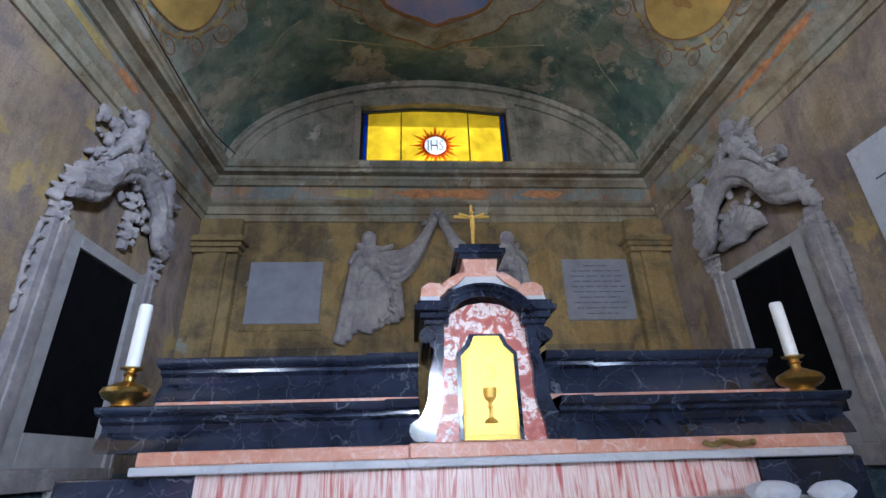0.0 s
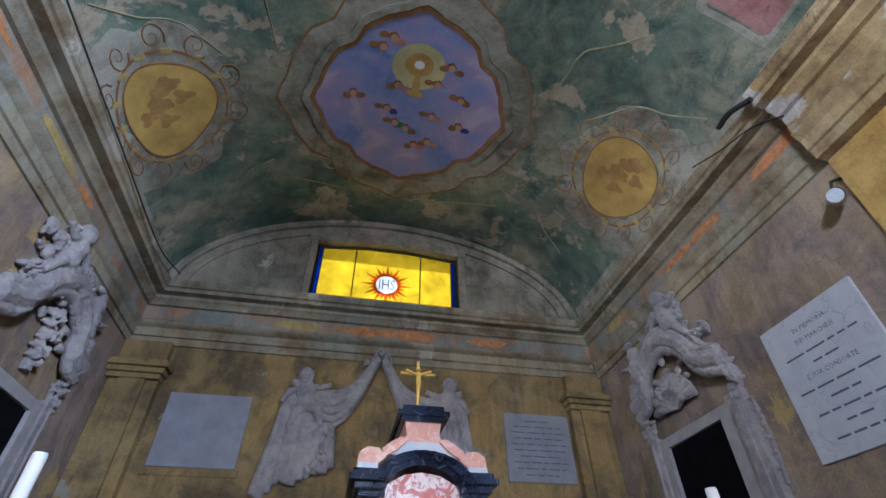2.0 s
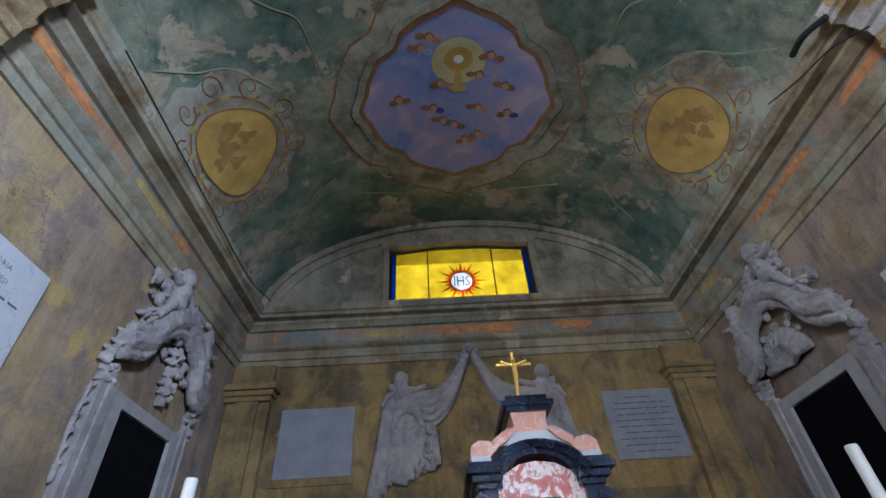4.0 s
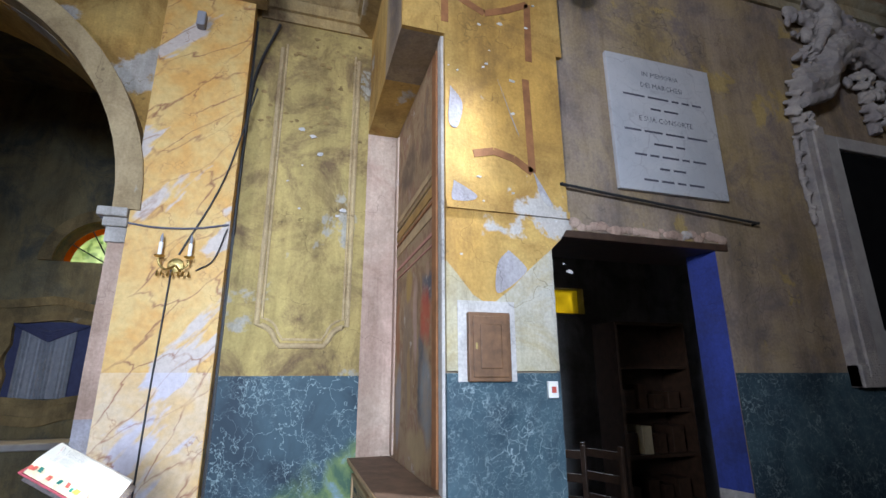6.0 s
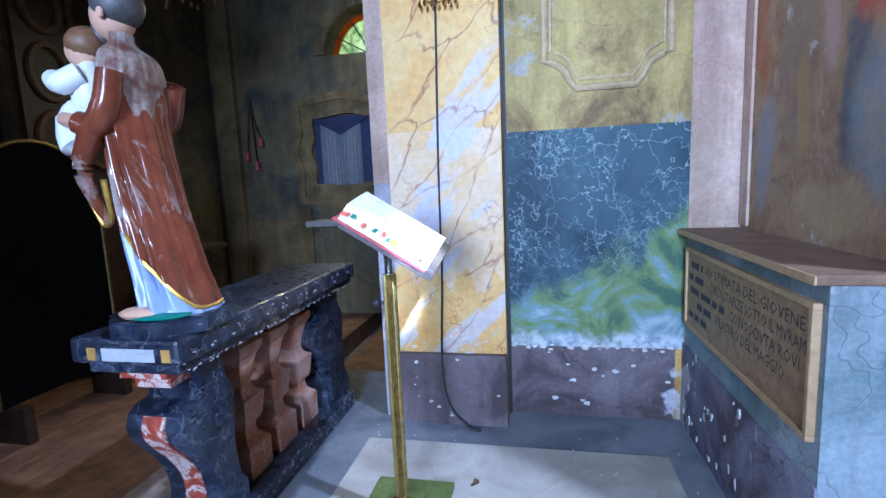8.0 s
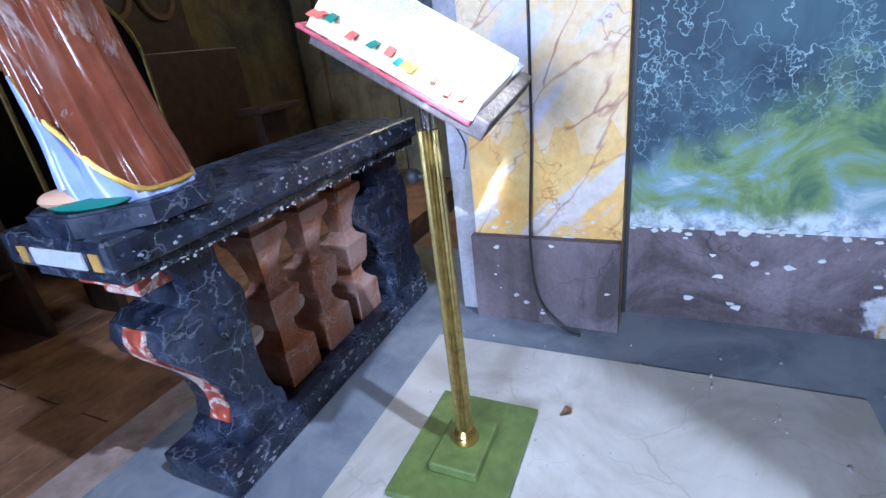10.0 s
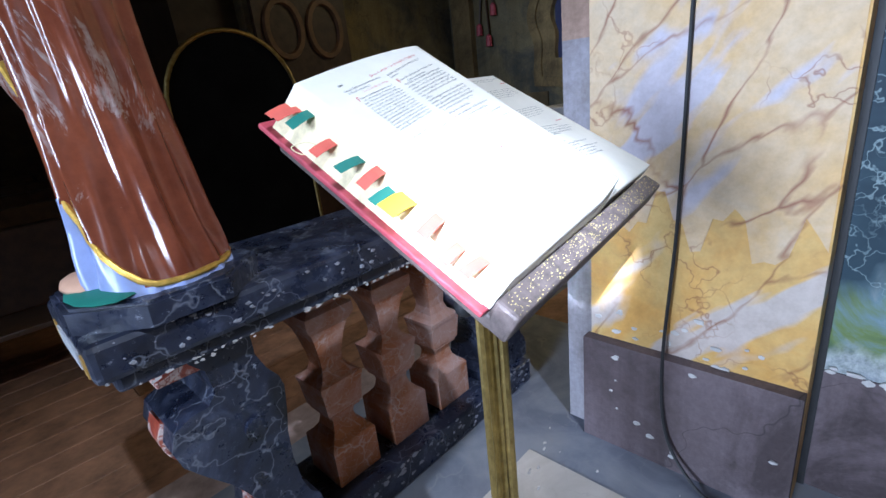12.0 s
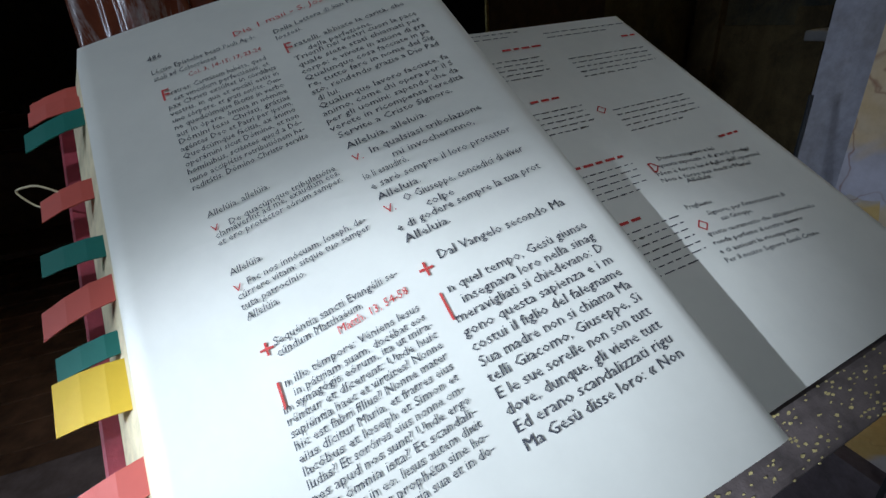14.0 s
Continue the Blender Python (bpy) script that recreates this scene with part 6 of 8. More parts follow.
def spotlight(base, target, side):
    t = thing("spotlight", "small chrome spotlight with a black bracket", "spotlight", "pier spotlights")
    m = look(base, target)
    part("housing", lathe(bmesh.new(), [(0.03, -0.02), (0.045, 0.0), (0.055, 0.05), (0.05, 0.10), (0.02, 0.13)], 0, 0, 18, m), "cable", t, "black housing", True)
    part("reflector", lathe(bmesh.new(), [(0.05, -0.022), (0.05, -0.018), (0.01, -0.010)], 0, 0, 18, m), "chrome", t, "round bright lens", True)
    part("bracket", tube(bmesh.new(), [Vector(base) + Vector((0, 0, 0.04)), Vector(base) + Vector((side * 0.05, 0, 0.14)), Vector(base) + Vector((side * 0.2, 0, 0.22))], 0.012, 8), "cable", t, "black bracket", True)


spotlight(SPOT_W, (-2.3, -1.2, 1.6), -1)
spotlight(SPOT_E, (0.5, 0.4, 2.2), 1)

# ---- fresco recess and parapet ----
struct("fresco_ground", boxes((N + 0.003, L - 0.001, 0.290, 0.298, 1.10, 3.538)), "fresco", "faded brown and red wall fresco", "fresco")
struct("trim_recess_jamb", boxes((N, N + 0.008, 0.05, 0.29, 1.10, 3.54)), "pink_stucco", "pale pink plaster edge of the recess", "trim")
struct("trim_recess_corner", boxes((L - 0.06, L + 0.002, 0.284, 0.30, 1.10, 3.54)), "white_plaster", "pale worn corner of the pier", "trim")


for z0, z1, mt, lab in ((2.49, 2.55, "ochre_shade", "painted ochre moulding"), (2.57, 2.59, "brown_paint", "dark painted line"), (2.61, 2.67, "ochre_mid", "painted ochre band"), (2.69, 2.705, "stain_brown", "dark painted line"), (2.74, 2.78, "ochre_shade", "painted ochre band"), (2.38, 2.40, "pink_paint", "pink painted line"), (2.32, 2.33, "pink_paint", "pink painted line")):
    struct("fresco_painting", boxes((N + 0.105, L - 0.165, 0.284, 0.290, z0, z1)), mt, lab, "fresco")
for x0, x1 in ((N + 0.02, N + 0.10), (L - 0.16, L - 0.08)):
    struct("fresco_painting", boxes((x0, x1, 0.2775, 0.290, 1.12, 3.5)), "pink_stucco" if x0 < -3.5 else "brown_paint", "painted border of the fresco", "fresco")
struct("parapet", boxes((N, L - 0.035, 0.045, 0.29, F, 1.078)), "parapet_plaster", "blue grey plastered parapet under the fresco, flaked at the foot", "parapet")
struct("parapet_foot", boxes((N, L - 0.028, 0.035, 0.045, F, 0.50)), "worn_foot", "dark flaking foot of the parapet", "parapet")
t = thing("parapet_shelf", "dusty brown wooden shelf board on the parapet", "shelf")
part("board", boxes((N + 0.01, L - 0.01, 0.0, 0.285, 1.078, 1.106), bevel=0.005), "shelf_wood", t)
part("front_edge", boxes((N + 0.01, L - 0.01, -0.006, 0.0, 1.080, 1.104)), "pale_wood", t, "paler worn front edge")
t = thing("dedication_plaque", "bronze dedication plaque in a pale wooden frame", "plaque")
part("plate", boxes((-3.86, -2.76, 0.030, 0.045, 0.64, 1.00)), "bronze_plate", t)
for nm, d in (("frame_top", (-3.88, -2.74, 0.02, 0.045, 1.00, 1.02)), ("frame_bottom", (-3.88, -2.74, 0.02, 0.045, 0.62, 0.64)), ("frame_side", (-3.88, -3.86, 0.02, 0.045, 0.64, 1.00)), ("frame_side", (-2.76, -2.74, 0.02, 0.045, 0.64, 1.00))):
    part(nm, boxes(d, bevel=0.003), "pale_wood", t, "pale wood frame")
bm = bmesh.new()
pl = flat((-3.31, 0.0295, 0.925), (1, 0, 0), (0, 0, 1))
for k, (txt, a, b, blur) in enumerate((("XV STIMATA DEL GIOVENE", -0.30, 0.52, -0.50), ("CIRCOSTANZE SOTTO IL MVRAM", -0.24, 0.53, -0.52), ("CONOSCIVTA ROVI", -0.02, 0.50, -0.50), ("PILASTRO DEL MAGGIO", -0.16, 0.42, -0.40), (None, 0, 0, -0.52))):
    z = -0.062 * k
    if txt:
        sub = bmesh.new()
        letters(sub, txt, 0.060, lambda x, y: Vector((x, y, 0)))
        wide = max(v.co.x for v in sub.verts)
        sub.free()
        letters(bm, txt, 0.060, lambda x, y, a=a, b=b, z=z, wide=wide: pl(a + x * (b - a) / wide, y + z))
    end = a - 0.03 if txt else -0.25
    xa = blur
    rnd = random.Random(k)
    while xa < end - 0.03:
        xb = min(end, xa + rnd.uniform(0.05, 0.13))
        bm.faces.new([bm.verts.new(pl(u, v + z)) for u, v in ((xa, 0.004), (xb, 0.004), (xb, 0.034), (xa, 0.034))])
        xa = xb + 0.022
part("inscription", bm, "ink", t, "dark raised letters")

# ---- ochre panel frame ----
bm = bmesh.new()
XW = N + 0.005
edge = [(-0.66, 4.2), (-0.66, 1.98)] + [(-0.66 + 0.13 * math.sin(k * math.pi / 12), 1.85 + 0.13 * math.cos(k * math.pi / 12)) for k in range(1, 6)][::1] + [(-0.50, 1.84), (-0.21, 1.84)] + [(-0.05 - 0.13 * math.cos(k * math.pi / 12), 1.85 + 0.13 * math.sin(k * math.pi / 12)) for k in range(1, 6)] + [(-0.05, 1.98), (-0.05, 4.2)]
tube(bm, [(XW, y, z) for y, z in edge], 0.020, 8)
tube(bm, [(XW, y * 0.9 - 0.035, z + 0.045) for y, z in edge], 0.010, 6)
tagged(finish("trim_wall_panel", bm, "cream_trim", True), "raised ochre moulding of the wall panel", "panel moulding", "", "structure")
struct("pilaster_edge", boxes((N + 0.006, N + 0.02, -0.882, -0.862, F, 4.4)), "cable", "dark cable channel beside the pilaster", "cable channel")
struct("pilaster_band", prism(bmesh.new(), [(-0.885, 1.66), (-1.48, 1.66)] + [(-1.48 + 0.595 * k / 24, 0.93 + 0.07 * math.sin(0.9 * k) + 0.03 * math.sin(2.3 * k + 1) - 0.004 * k) for k in range(25)], "x", N + 0.15, N + 0.154), "pale_veined", "pale pink veined lower part of the pilaster", "pilaster")

# ---- sconce and cables ----
t = thing("wall_sconce", "brass two-arm wall sconce with white candle tubes", "wall lamp")
SCX, SCY, SCZ = N + 0.15, -1.17, 2.33
part("back_plate", lathe(bmesh.new(), [(0.05, 0), (0.045, 0.012), (0.02, 0.02)], 0, 0, 14, Matrix.Translation((SCX, SCY, SCZ)) @ Matrix.Rotation(radians(90), 4, "Y")), "old_brass", t, "", True)
for sy in (-1, 1):
    a = part("arm", tube(bmesh.new(), catmull([(SCX + 0.01, SCY, SCZ), (SCX + 0.06, SCY + sy * 0.04, SCZ - 0.04), (SCX + 0.07, SCY + sy * 0.08, SCZ - 0.01), (SCX + 0.07, SCY + sy * 0.085, SCZ + 0.03)], 6), 0.007, 8), "old_brass", t, "", True)
    part("drip_pan", lathe(bmesh.new(), [(0.008, 0), (0.03, 0.008), (0.033, 0.016), (0.012, 0.018)], SCX + 0.07, SCY + sy * 0.085, 14, None, SCZ + 0.03), "brass", a, "", True)
    part("candle_tube", lathe(bmesh.new(), [(0.012, 0), (0.012, 0.085), (0.010, 0.087)], SCX + 0.07, SCY + sy * 0.085, 12, None, SCZ + 0.046), "wax", a, "white candle tube", True)
    part("bulb", lathe(bmesh.new(), [(0.006, 0), (0.011, 0.02), (0.007, 0.045), (0.002, 0.06)], SCX + 0.07, SCY + sy * 0.085, 10, None, SCZ + 0.133), "slate_grey", a, "dull glass bulb", True)
for k in range(7):
    part("pendant", lathe(bmesh.new(), [(0.002, 0), (0.009, 0.012), (0.002, 0.04)], SCX + 0.05 + 0.02 * (k % 2), SCY - 0.09 + 0.03 * k, 8, None, SCZ - 0.085), "brass", t, "small drop", True)


def cable(name, label, pts, r, material="cable"):
    tagged(finish(name, tube(bmesh.new(), catmull(pts, 8), r, 6), material, True), label, "cable")


XP = N + 0.16
cable("cable", "thin black cable hanging from the sconce to the floor", [(XP, -1.19, 2.30), (XP, -1.21, 1.5), (XP + 0.01, -1.215, 0.9), (XP + 0.03, -1.23, 0.45), (XP + 0.05, -1.20, 0.20), (XP + 0.08, -1.10, F + 0.02), (XP + 0.10, -1.02, F + 0.008)], 0.0055)
cable("cable", "black cable running down to the sconce", [(XP, -0.80, 3.70), (XP, -0.95, 2.95), (XP, -1.16, 2.40)], 0.006)
cable("cable", "sagging cable along the capital", [(XP - 0.02, -1.64, 2.62), (XP, -1.35, 2.575), (XP, -1.1, 2.585), (XP, -0.885, 2.63)], 0.007, "slate_text")
cable("cable", "cable looping from the sconce", [(XP, -1.05, 2.30), (XP + 0.01, -0.95, 2.38), (XP, -0.89, 2.60)], 0.005)
cable("cable", "dark cable running up the wall corner", [(N + 0.02, -0.87, 2.60), (N + 0.02, -0.87, 3.3), (N + 0.03, -0.84, 3.9), (N + 0.03, -0.70, 4.4)], 0.012)
cable("cable", "thin cable along the vault edge", [(L + 0.31, 1.5, 5.22), (L + 0.33, 3.0, 5.16), (L + 0.36, 4.2, 5.10), (L + 0.40, 4.9, 5.22)], 0.008)
cable("cable", "loose black cable on the cornice", [(R - 0.30, 2.2, 5.24), (R - 0.34, 1.85, 5.05), (R - 0.30, 1.55, 4.98), (R - 0.20, 1.35, 4.9)], 0.008)
cable("cable", "thick dark cable piece on the cornice", [(R - 0.34, 1.75, 5.25), (R - 0.42, 1.55, 5.16), (R - 0.40, 1.36, 5.08)], 0.026)
cable("cable", "thin cable behind the lectern", [(-3.74, -1.53, 1.15), (-3.70, -1.50, 0.98), (-3.74, -1.47, 0.86), (-3.78, -1.50, 0.75)], 0.004)
# metal fittings on the upper pilaster
t = thing("pulley_block", "small grey metal fitting under the entablature", "fitting")
part("block", boxes((XP - 0.01, XP + 0.06, -1.26, -1.20, 4.12, 4.24), bevel=0.01), "slate_grey", t)

# ---- flaked plaster on walls ----


def flakes(name, label, n, seed, spot, material, smin, smax, thick=1.0):
    bm = bmesh.new()
    rnd = random.Random(seed)
    for count in range(n):
        c, nrm, a, b = spot(rnd)
        high = thick * (0.0012 + 0.0055 * count / n)
        r = rnd.uniform(smin, smax)
        m = 7
        pts = [c + a * (r * rnd.uniform(0.5, 1.2) * math.cos(2 * math.pi * k / m) * 1.4) + b * (r * rnd.uniform(0.4, 1.0) * math.sin(2 * math.pi * k / m)) for k in range(m)]
        lo = [bm.verts.new(p) for p in pts]
        hi = [bm.verts.new(p + nrm * high) for p in pts]
        bm.faces.new(hi)
        for k in range(m):
            bm.faces.new((lo[k], lo[(k + 1) % m], hi[(k + 1) % m], hi[k]))
    tagged(finish(name, bm, material), label, "flaked paint", "", "stuff")


EY, EZ, EX = Vector((0, 1, 0)), Vector((0, 0, 1)), Vector((1, 0, 0))
flakes("paint_flakes", "white flaked spots on the wall foot", 11, 5, lambda r: (Vector((N + 0.012, r.uniform(-0.8, 0.0), 0.12 + 0.33 * r.random() ** 1.6)), EX, EY, EZ), "dust_plaster", 0.004, 0.018)
flakes("paint_flakes", "white flaked band above the wall foot", 34, 6, lambda r: (Vector((N + 0.0125, r.uniform(-0.87, 0.02), r.gauss(0.462, 0.010))), EX, EY, EZ), "dust_plaster", 0.005, 0.016)
flakes("paint_flakes", "pale flakes on the pilaster foot", 22, 7, lambda r: (Vector((N + 0.1905 if r.random() < 0.5 else N + 0.155, r.uniform(-1.46, -0.9), 0.0)) + EZ * r.uniform(0.1, 0.45), EX, EY, EZ), "dust_plaster", 0.003, 0.012)
flakes("paint_flakes", "white flaked patches on the pilaster", 22, 8, lambda r: (Vector((N + 0.1505, r.uniform(-1.46, -0.9), r.gauss(0.50, 0.03))), EX, EY, EZ), "dust_plaster", 0.004, 0.012)
flakes("paint_flakes", "white vertical scrapes on the parapet", 22, 9, lambda r: (Vector((r.uniform(-3.9, -3.2), 0.034, r.uniform(0.1, 0.5))), -EY, EZ, EX), "dust_plaster", 0.005, 0.018)
flakes("paint_flakes", "white plaster scraps on the pier edge", 26, 10, lambda r: (Vector((PXF + 0.0005, r.uniform(0.32, 1.0), r.uniform(2.1, 4.4))), EX, EY, EZ), "dust_plaster", 0.004, 0.018)
flakes("floor_dust", "small pale crumbs and dust on the floor", 240, 11, lambda r: (Vector((r.uniform(-3.7, -1.5), r.uniform(-1.6, -0.05), F + 0.0045)), EZ, EX, EY), "dust_plaster", 0.0015, 0.007)
flakes("rail_dust", "pale chips on the altar rail", 70, 12, lambda r: (Vector((r.uniform(RX0, RX1), RY1 + 0.0005, RZ - 0.084 + 0.08 * r.random() ** 0.5)), EY, EX, EZ), "slate_grey", 0.001, 0.006)
flakes("rail_dust", "white chips along the lower arris of the rail", 90, 15, lambda r: (Vector((r.uniform(RX0, RX1 - 0.04), RY1 - 0.029, RZ - 0.127 + 0.012 * r.random())), EY, EX, EZ), "dust_plaster", 0.002, 0.006, 0.25)
flakes("rail_dust", "pale scuffs on the rail plinth and post", 110, 16, lambda r: (Vector((r.uniform(RX0, RX1 - 0.12), RY1 - 0.0595, F + 0.10 - 0.09 * r.random() ** 2)), EY, EX, EZ), "slate_grey", 0.002, 0.010, 0.3)
t = thing("dry_leaf", "curled brown dry leaf on the floor", "leaf")
bm = bmesh.new()
ribs = [[bm.verts.new((-3.27 + 0.05 * u / 8, -1.0 + v * 0.014 * math.sin(math.pi * (u + 0.4) / 9) + 0.01 * math.sin(u * 0.5), F + 0.006 + 0.006 * abs(v) + 0.003 * math.sin(u) + dz)) for v in (-1, 0, 1)] for dz in (0, 0.001) for u in range(9)]
for base in (0, 9):
    for u in range(8):
        for v in (0, 1):
            bm.faces.new((ribs[base + u][v], ribs[base + u + 1][v], ribs[base + u + 1][v + 1], ribs[base + u][v + 1]))
part("blade", bm, "brown_wood", t)

flakes("wall_stains", "brown damp stains on the upper panel", 60, 31, lambda r: (Vector((N + 0.0055, r.uniform(-0.8, 0.0), 4.35 - 0.9 * r.random() ** 1.5)), EX, EY, EZ), "stain_brown", 0.004, 0.022)
flakes("wall_stains", "pale worn spots on the upper panel", 8, 33, lambda r: (Vector((N + 0.012, r.uniform(-0.6, -0.1), r.uniform(2.8, 3.6))), EX, EY, EZ), "dust_plaster", 0.006, 0.022)

# ---- rail end ----
part("end_label", boxes((RX1, RX1 + 0.004, -2.045, -1.855, RZ - 0.07, RZ - 0.03)), "grey_marble", rail, "pale inset marble label")
for y0, y1 in ((-2.10, -2.07), (-1.83, -1.80)):
    part("end_inset", boxes((RX1, RX1 + 0.003, y0, y1, RZ - 0.07, RZ - 0.03)), "yellow_tab_stone", rail, "yellow stone inset")
part("corbel", boxes((-2.74, -2.585, RY0 + 0.10, RY1 - 0.12, RZ - 0.16, RZ - 0.125), (-2.74, -2.62, RY0 + 0.12, RY1 - 0.14, RZ - 0.205, RZ - 0.16), bevel=0.006), "red_marble", rail, "red marble corbel")
h_ = RZ - 0.125 - F - 0.10
line = catmull([(-2.735 - 0.72 * px + 0.004, 0, F + 0.10 + pz * h_) for px, pz in ((-0.165, 0.735), (-0.185, 0.67), (-0.17, 0.60), (-0.12, 0.52), (-0.05, 0.42), (0.01, 0.30), (0.03, 0.18), (0.01, 0.10))], 6)
YM = (RY0 + RY1) / 2 - 0.01
bm = bmesh.new()
rings = []
for p in line:
    rings.append([bm.verts.new((p.x + dx, y, p.z + dz)) for y, dx, dz in ((YM + 0.042, 0.003, 0.0), (YM - 0.042, 0.003, 0.0), (YM - 0.042, -0.02, -0.01), (YM + 0.042, -0.02, -0.01))])
for a, b in zip(rings, rings[1:]):
    for k in range(4):
        bm.faces.new((a[k], a[(k + 1) % 4], b[(k + 1) % 4], b[k]))
bm.faces.new(rings[0]), bm.faces.new(rings[-1][::-1])
part("scroll_inlay", bm, "red_marble", rail, "red marble inlay on the scroll", True)

# ---- statue on the rail ----
stand = thing("stone_slab", "dusty octagonal black stone slab on the altar rail", "slab")
SX0, SY0 = -2.70, -1.93
oct_pts = [(SX0 + 0.19 * math.cos(math.pi / 8 + k * math.pi / 4) * 1.05, SY0 + 0.20 * math.sin(math.pi / 8 + k * math.pi / 4)) for k in range(8)]
part("body", prism(bmesh.new(), oct_pts, "z", RZ, RZ + 0.044), "dusty_black", stand)
part("top_face", prism(bmesh.new(), [(SX0 + (x - SX0) * 0.95, SY0 + (y - SY0) * 0.95) for x, y in oct_pts], "z", RZ + 0.044, RZ + 0.05), "dusty_black", stand)


def statue():
    bm = bmesh.new()
    z0 = RZ + 0.05
    # height, front, back, half width
    rows = [(0.0, -0.085, 0.155, 0.135), (0.05, -0.085, 0.135, 0.13), (0.12, -0.09, 0.11, 0.12), (0.25, -0.105, 0.078, 0.115), (0.40, -0.12, 0.042, 0.11), (0.52, -0.13, 0.022, 0.11), (0.62, -0.125, 0.010, 0.115), (0.70, -0.12, 0.010, 0.12), (0.78, -0.118, 0.016, 0.115), (0.83, -0.112, 0.0, 0.095), (0.865, -0.10, -0.04, 0.05), (0.90, -0.10, -0.045, 0.04)]
    SYF = SY0 - 0.04    # the upper body leans forward
    n = 144
    fine = catmull([(r[0], r[1], r[2]) for r in rows], 12)
    wide = catmull([(r[0], r[3], 0) for r in rows], 12)
    rings = []
    for p, w in zip(fine, wide):
        h, fr, bk = p
        mid, ry = (fr + bk) / 2, (bk - fr) / 2
        ring = []
        for k in range(n):
            a = 2 * math.pi * k / n
            low = max(0.0, 1 - h / 0.85)
            fold = 1 + (0.05 + 0.06 * low) * math.sin(9 * a + 5.0 * h + 1.5 * math.sin(3 * a)) * min(1, h * 8 + 0.3) * (0.35 if h > 0.72 else 1) + 0.02 * math.sin(17 * a - 7 * h) + 0.012 * math.sin(29 * a + 13 * h + 2 * math.sin(4 * a))
            ring.append(bm.verts.new((SX0 + w.y * fold * math.cos(a), SY0 + mid + ry * fold * math.sin(a), z0 + h)))
        rings.append(ring)
    hem_line = {}

    def hem_height(a, y):
        return max(0.012, 0.225 - 1.35 * (y + 0.02) - 0.10 * max(0.0, -math.cos(a + 0.5)))
    bm.faces.new(rings[0][::-1])
    for a, b, p in zip(rings, rings[1:], fine):
        for k in range(n):
            f = bm.faces.new((a[k], a[(k + 1) % n], b[(k + 1) % n], b[k]))
            c = f.calc_center_median()
            h, y = c.z - z0, (p[1] + p[2]) / 2 + (p[2] - p[1]) / 2 * math.sin(2 * math.pi * k / n)
            ang = 2 * math.pi * (k + 0.5) / n
            f.material_index = 1 if h < hem_height(ang, y) else (8 if h > 0.685 + 0.05 * math.sin(3 * ang + 0.8) + 0.02 * math.sin(11 * ang) else 0)
            if h < hem_height(2 * math.pi * (k + 0.5) / n, y):
                hem_line[k] = (a[k].co + a[(k + 1) % n].co) / 2
    bm.faces.new(rings[-1])

    def add(mi, make):
        before = len(bm.faces)
        make()
        bm.faces.ensure_lookup_table()
        for f in bm.faces[before:]:
            f.material_index = mi
    pts = [hem_line[k] for k in sorted(hem_line)[::4]]
    pts = [(pts[i - 1] + pts[i] * 2 + pts[(i + 1) % len(pts)]) / 4 + Vector((0, 0, 0.005)) for i in range(len(pts))]
    add(2, lambda: tube(bm, pts + pts[:1], 0.0065, 8))
    hz = z0 + 0.965
    add(3, lambda: ball(bm, (SX0, SYF - 0.03 - 0.025, hz - 0.01), 0.068, 18, (0.88, 1.0, 1.12)))
    add(4, lambda: ball(bm, (SX0, SYF - 0.03 - 0.002, hz + 0.022), 0.078, 18, (0.95, 1.0, 0.95)))
    add(4, lambda: ball(bm, (SX0, SYF - 0.03 - 0.075, hz - 0.062), 0.036, 12, (1, 0.9, 1.3)))
    add(3, lambda: ball(bm, (SX0 + 0.068, SYF - 0.03 - 0.005, hz - 0.018), 0.015, 8, (0.6, 0.8, 1.2)))
    add(3, lambda: ball(bm, (SX0, SYF - 0.03 - 0.095, hz - 0.02), 0.014, 8, (0.8, 1, 1.3)))
    # sleeve and hand round the child
    add(0, lambda: tube(bm, catmull([(SX0 + 0.115, SYF + 0.02, z0 + 0.76), (SX0 + 0.125, SYF + 0.0, z0 + 0.66), (SX0 + 0.125, SYF - 0.05, z0 + 0.60), (SX0 + 0.13, SYF - 0.10, z0 + 0.615)], 6), [0.036 + 0.004 * math.sin(math.pi * k / 18) for k in range(19)], 20))
    add(3, lambda: tube(bm, [(SX0 + 0.13, SYF - 0.10, z0 + 0.615), (SX0 + 0.12, SYF - 0.16, z0 + 0.63), (SX0 + 0.10, SYF - 0.185, z0 + 0.635)], [0.026, 0.022, 0.012], 10))
    add(0, lambda: tube(bm, catmull([(SX0 - 0.115, SYF + 0.02, z0 + 0.76), (SX0 - 0.14, SYF - 0.04, z0 + 0.64), (SX0 - 0.10, SYF - 0.11, z0 + 0.63)], 6), 0.055, 14))
    # falling cloak edges in front, gilded
    add(0, lambda: tube(bm, catmull([(SX0 + 0.13, SYF - 0.05, z0 + 0.60), (SX0 + 0.12, SYF - 0.12, z0 + 0.48), (SX0 + 0.09, SYF - 0.11, z0 + 0.36), (SX0 + 0.08, SYF - 0.085, z0 + 0.30)], 6), [0.036 - 0.0014 * k for k in range(19)], 16))
    add(2, lambda: tube(bm, catmull([(SX0 + 0.10, SYF - 0.155, z0 + 0.50), (SX0 + 0.09, SYF - 0.145, z0 + 0.40), (SX0 + 0.075, SYF - 0.115, z0 + 0.30), (SX0 + 0.09, SYF - 0.07, z0 + 0.33), (SX0 + 0.12, SYF - 0.05, z0 + 0.44)], 6), 0.010, 8))
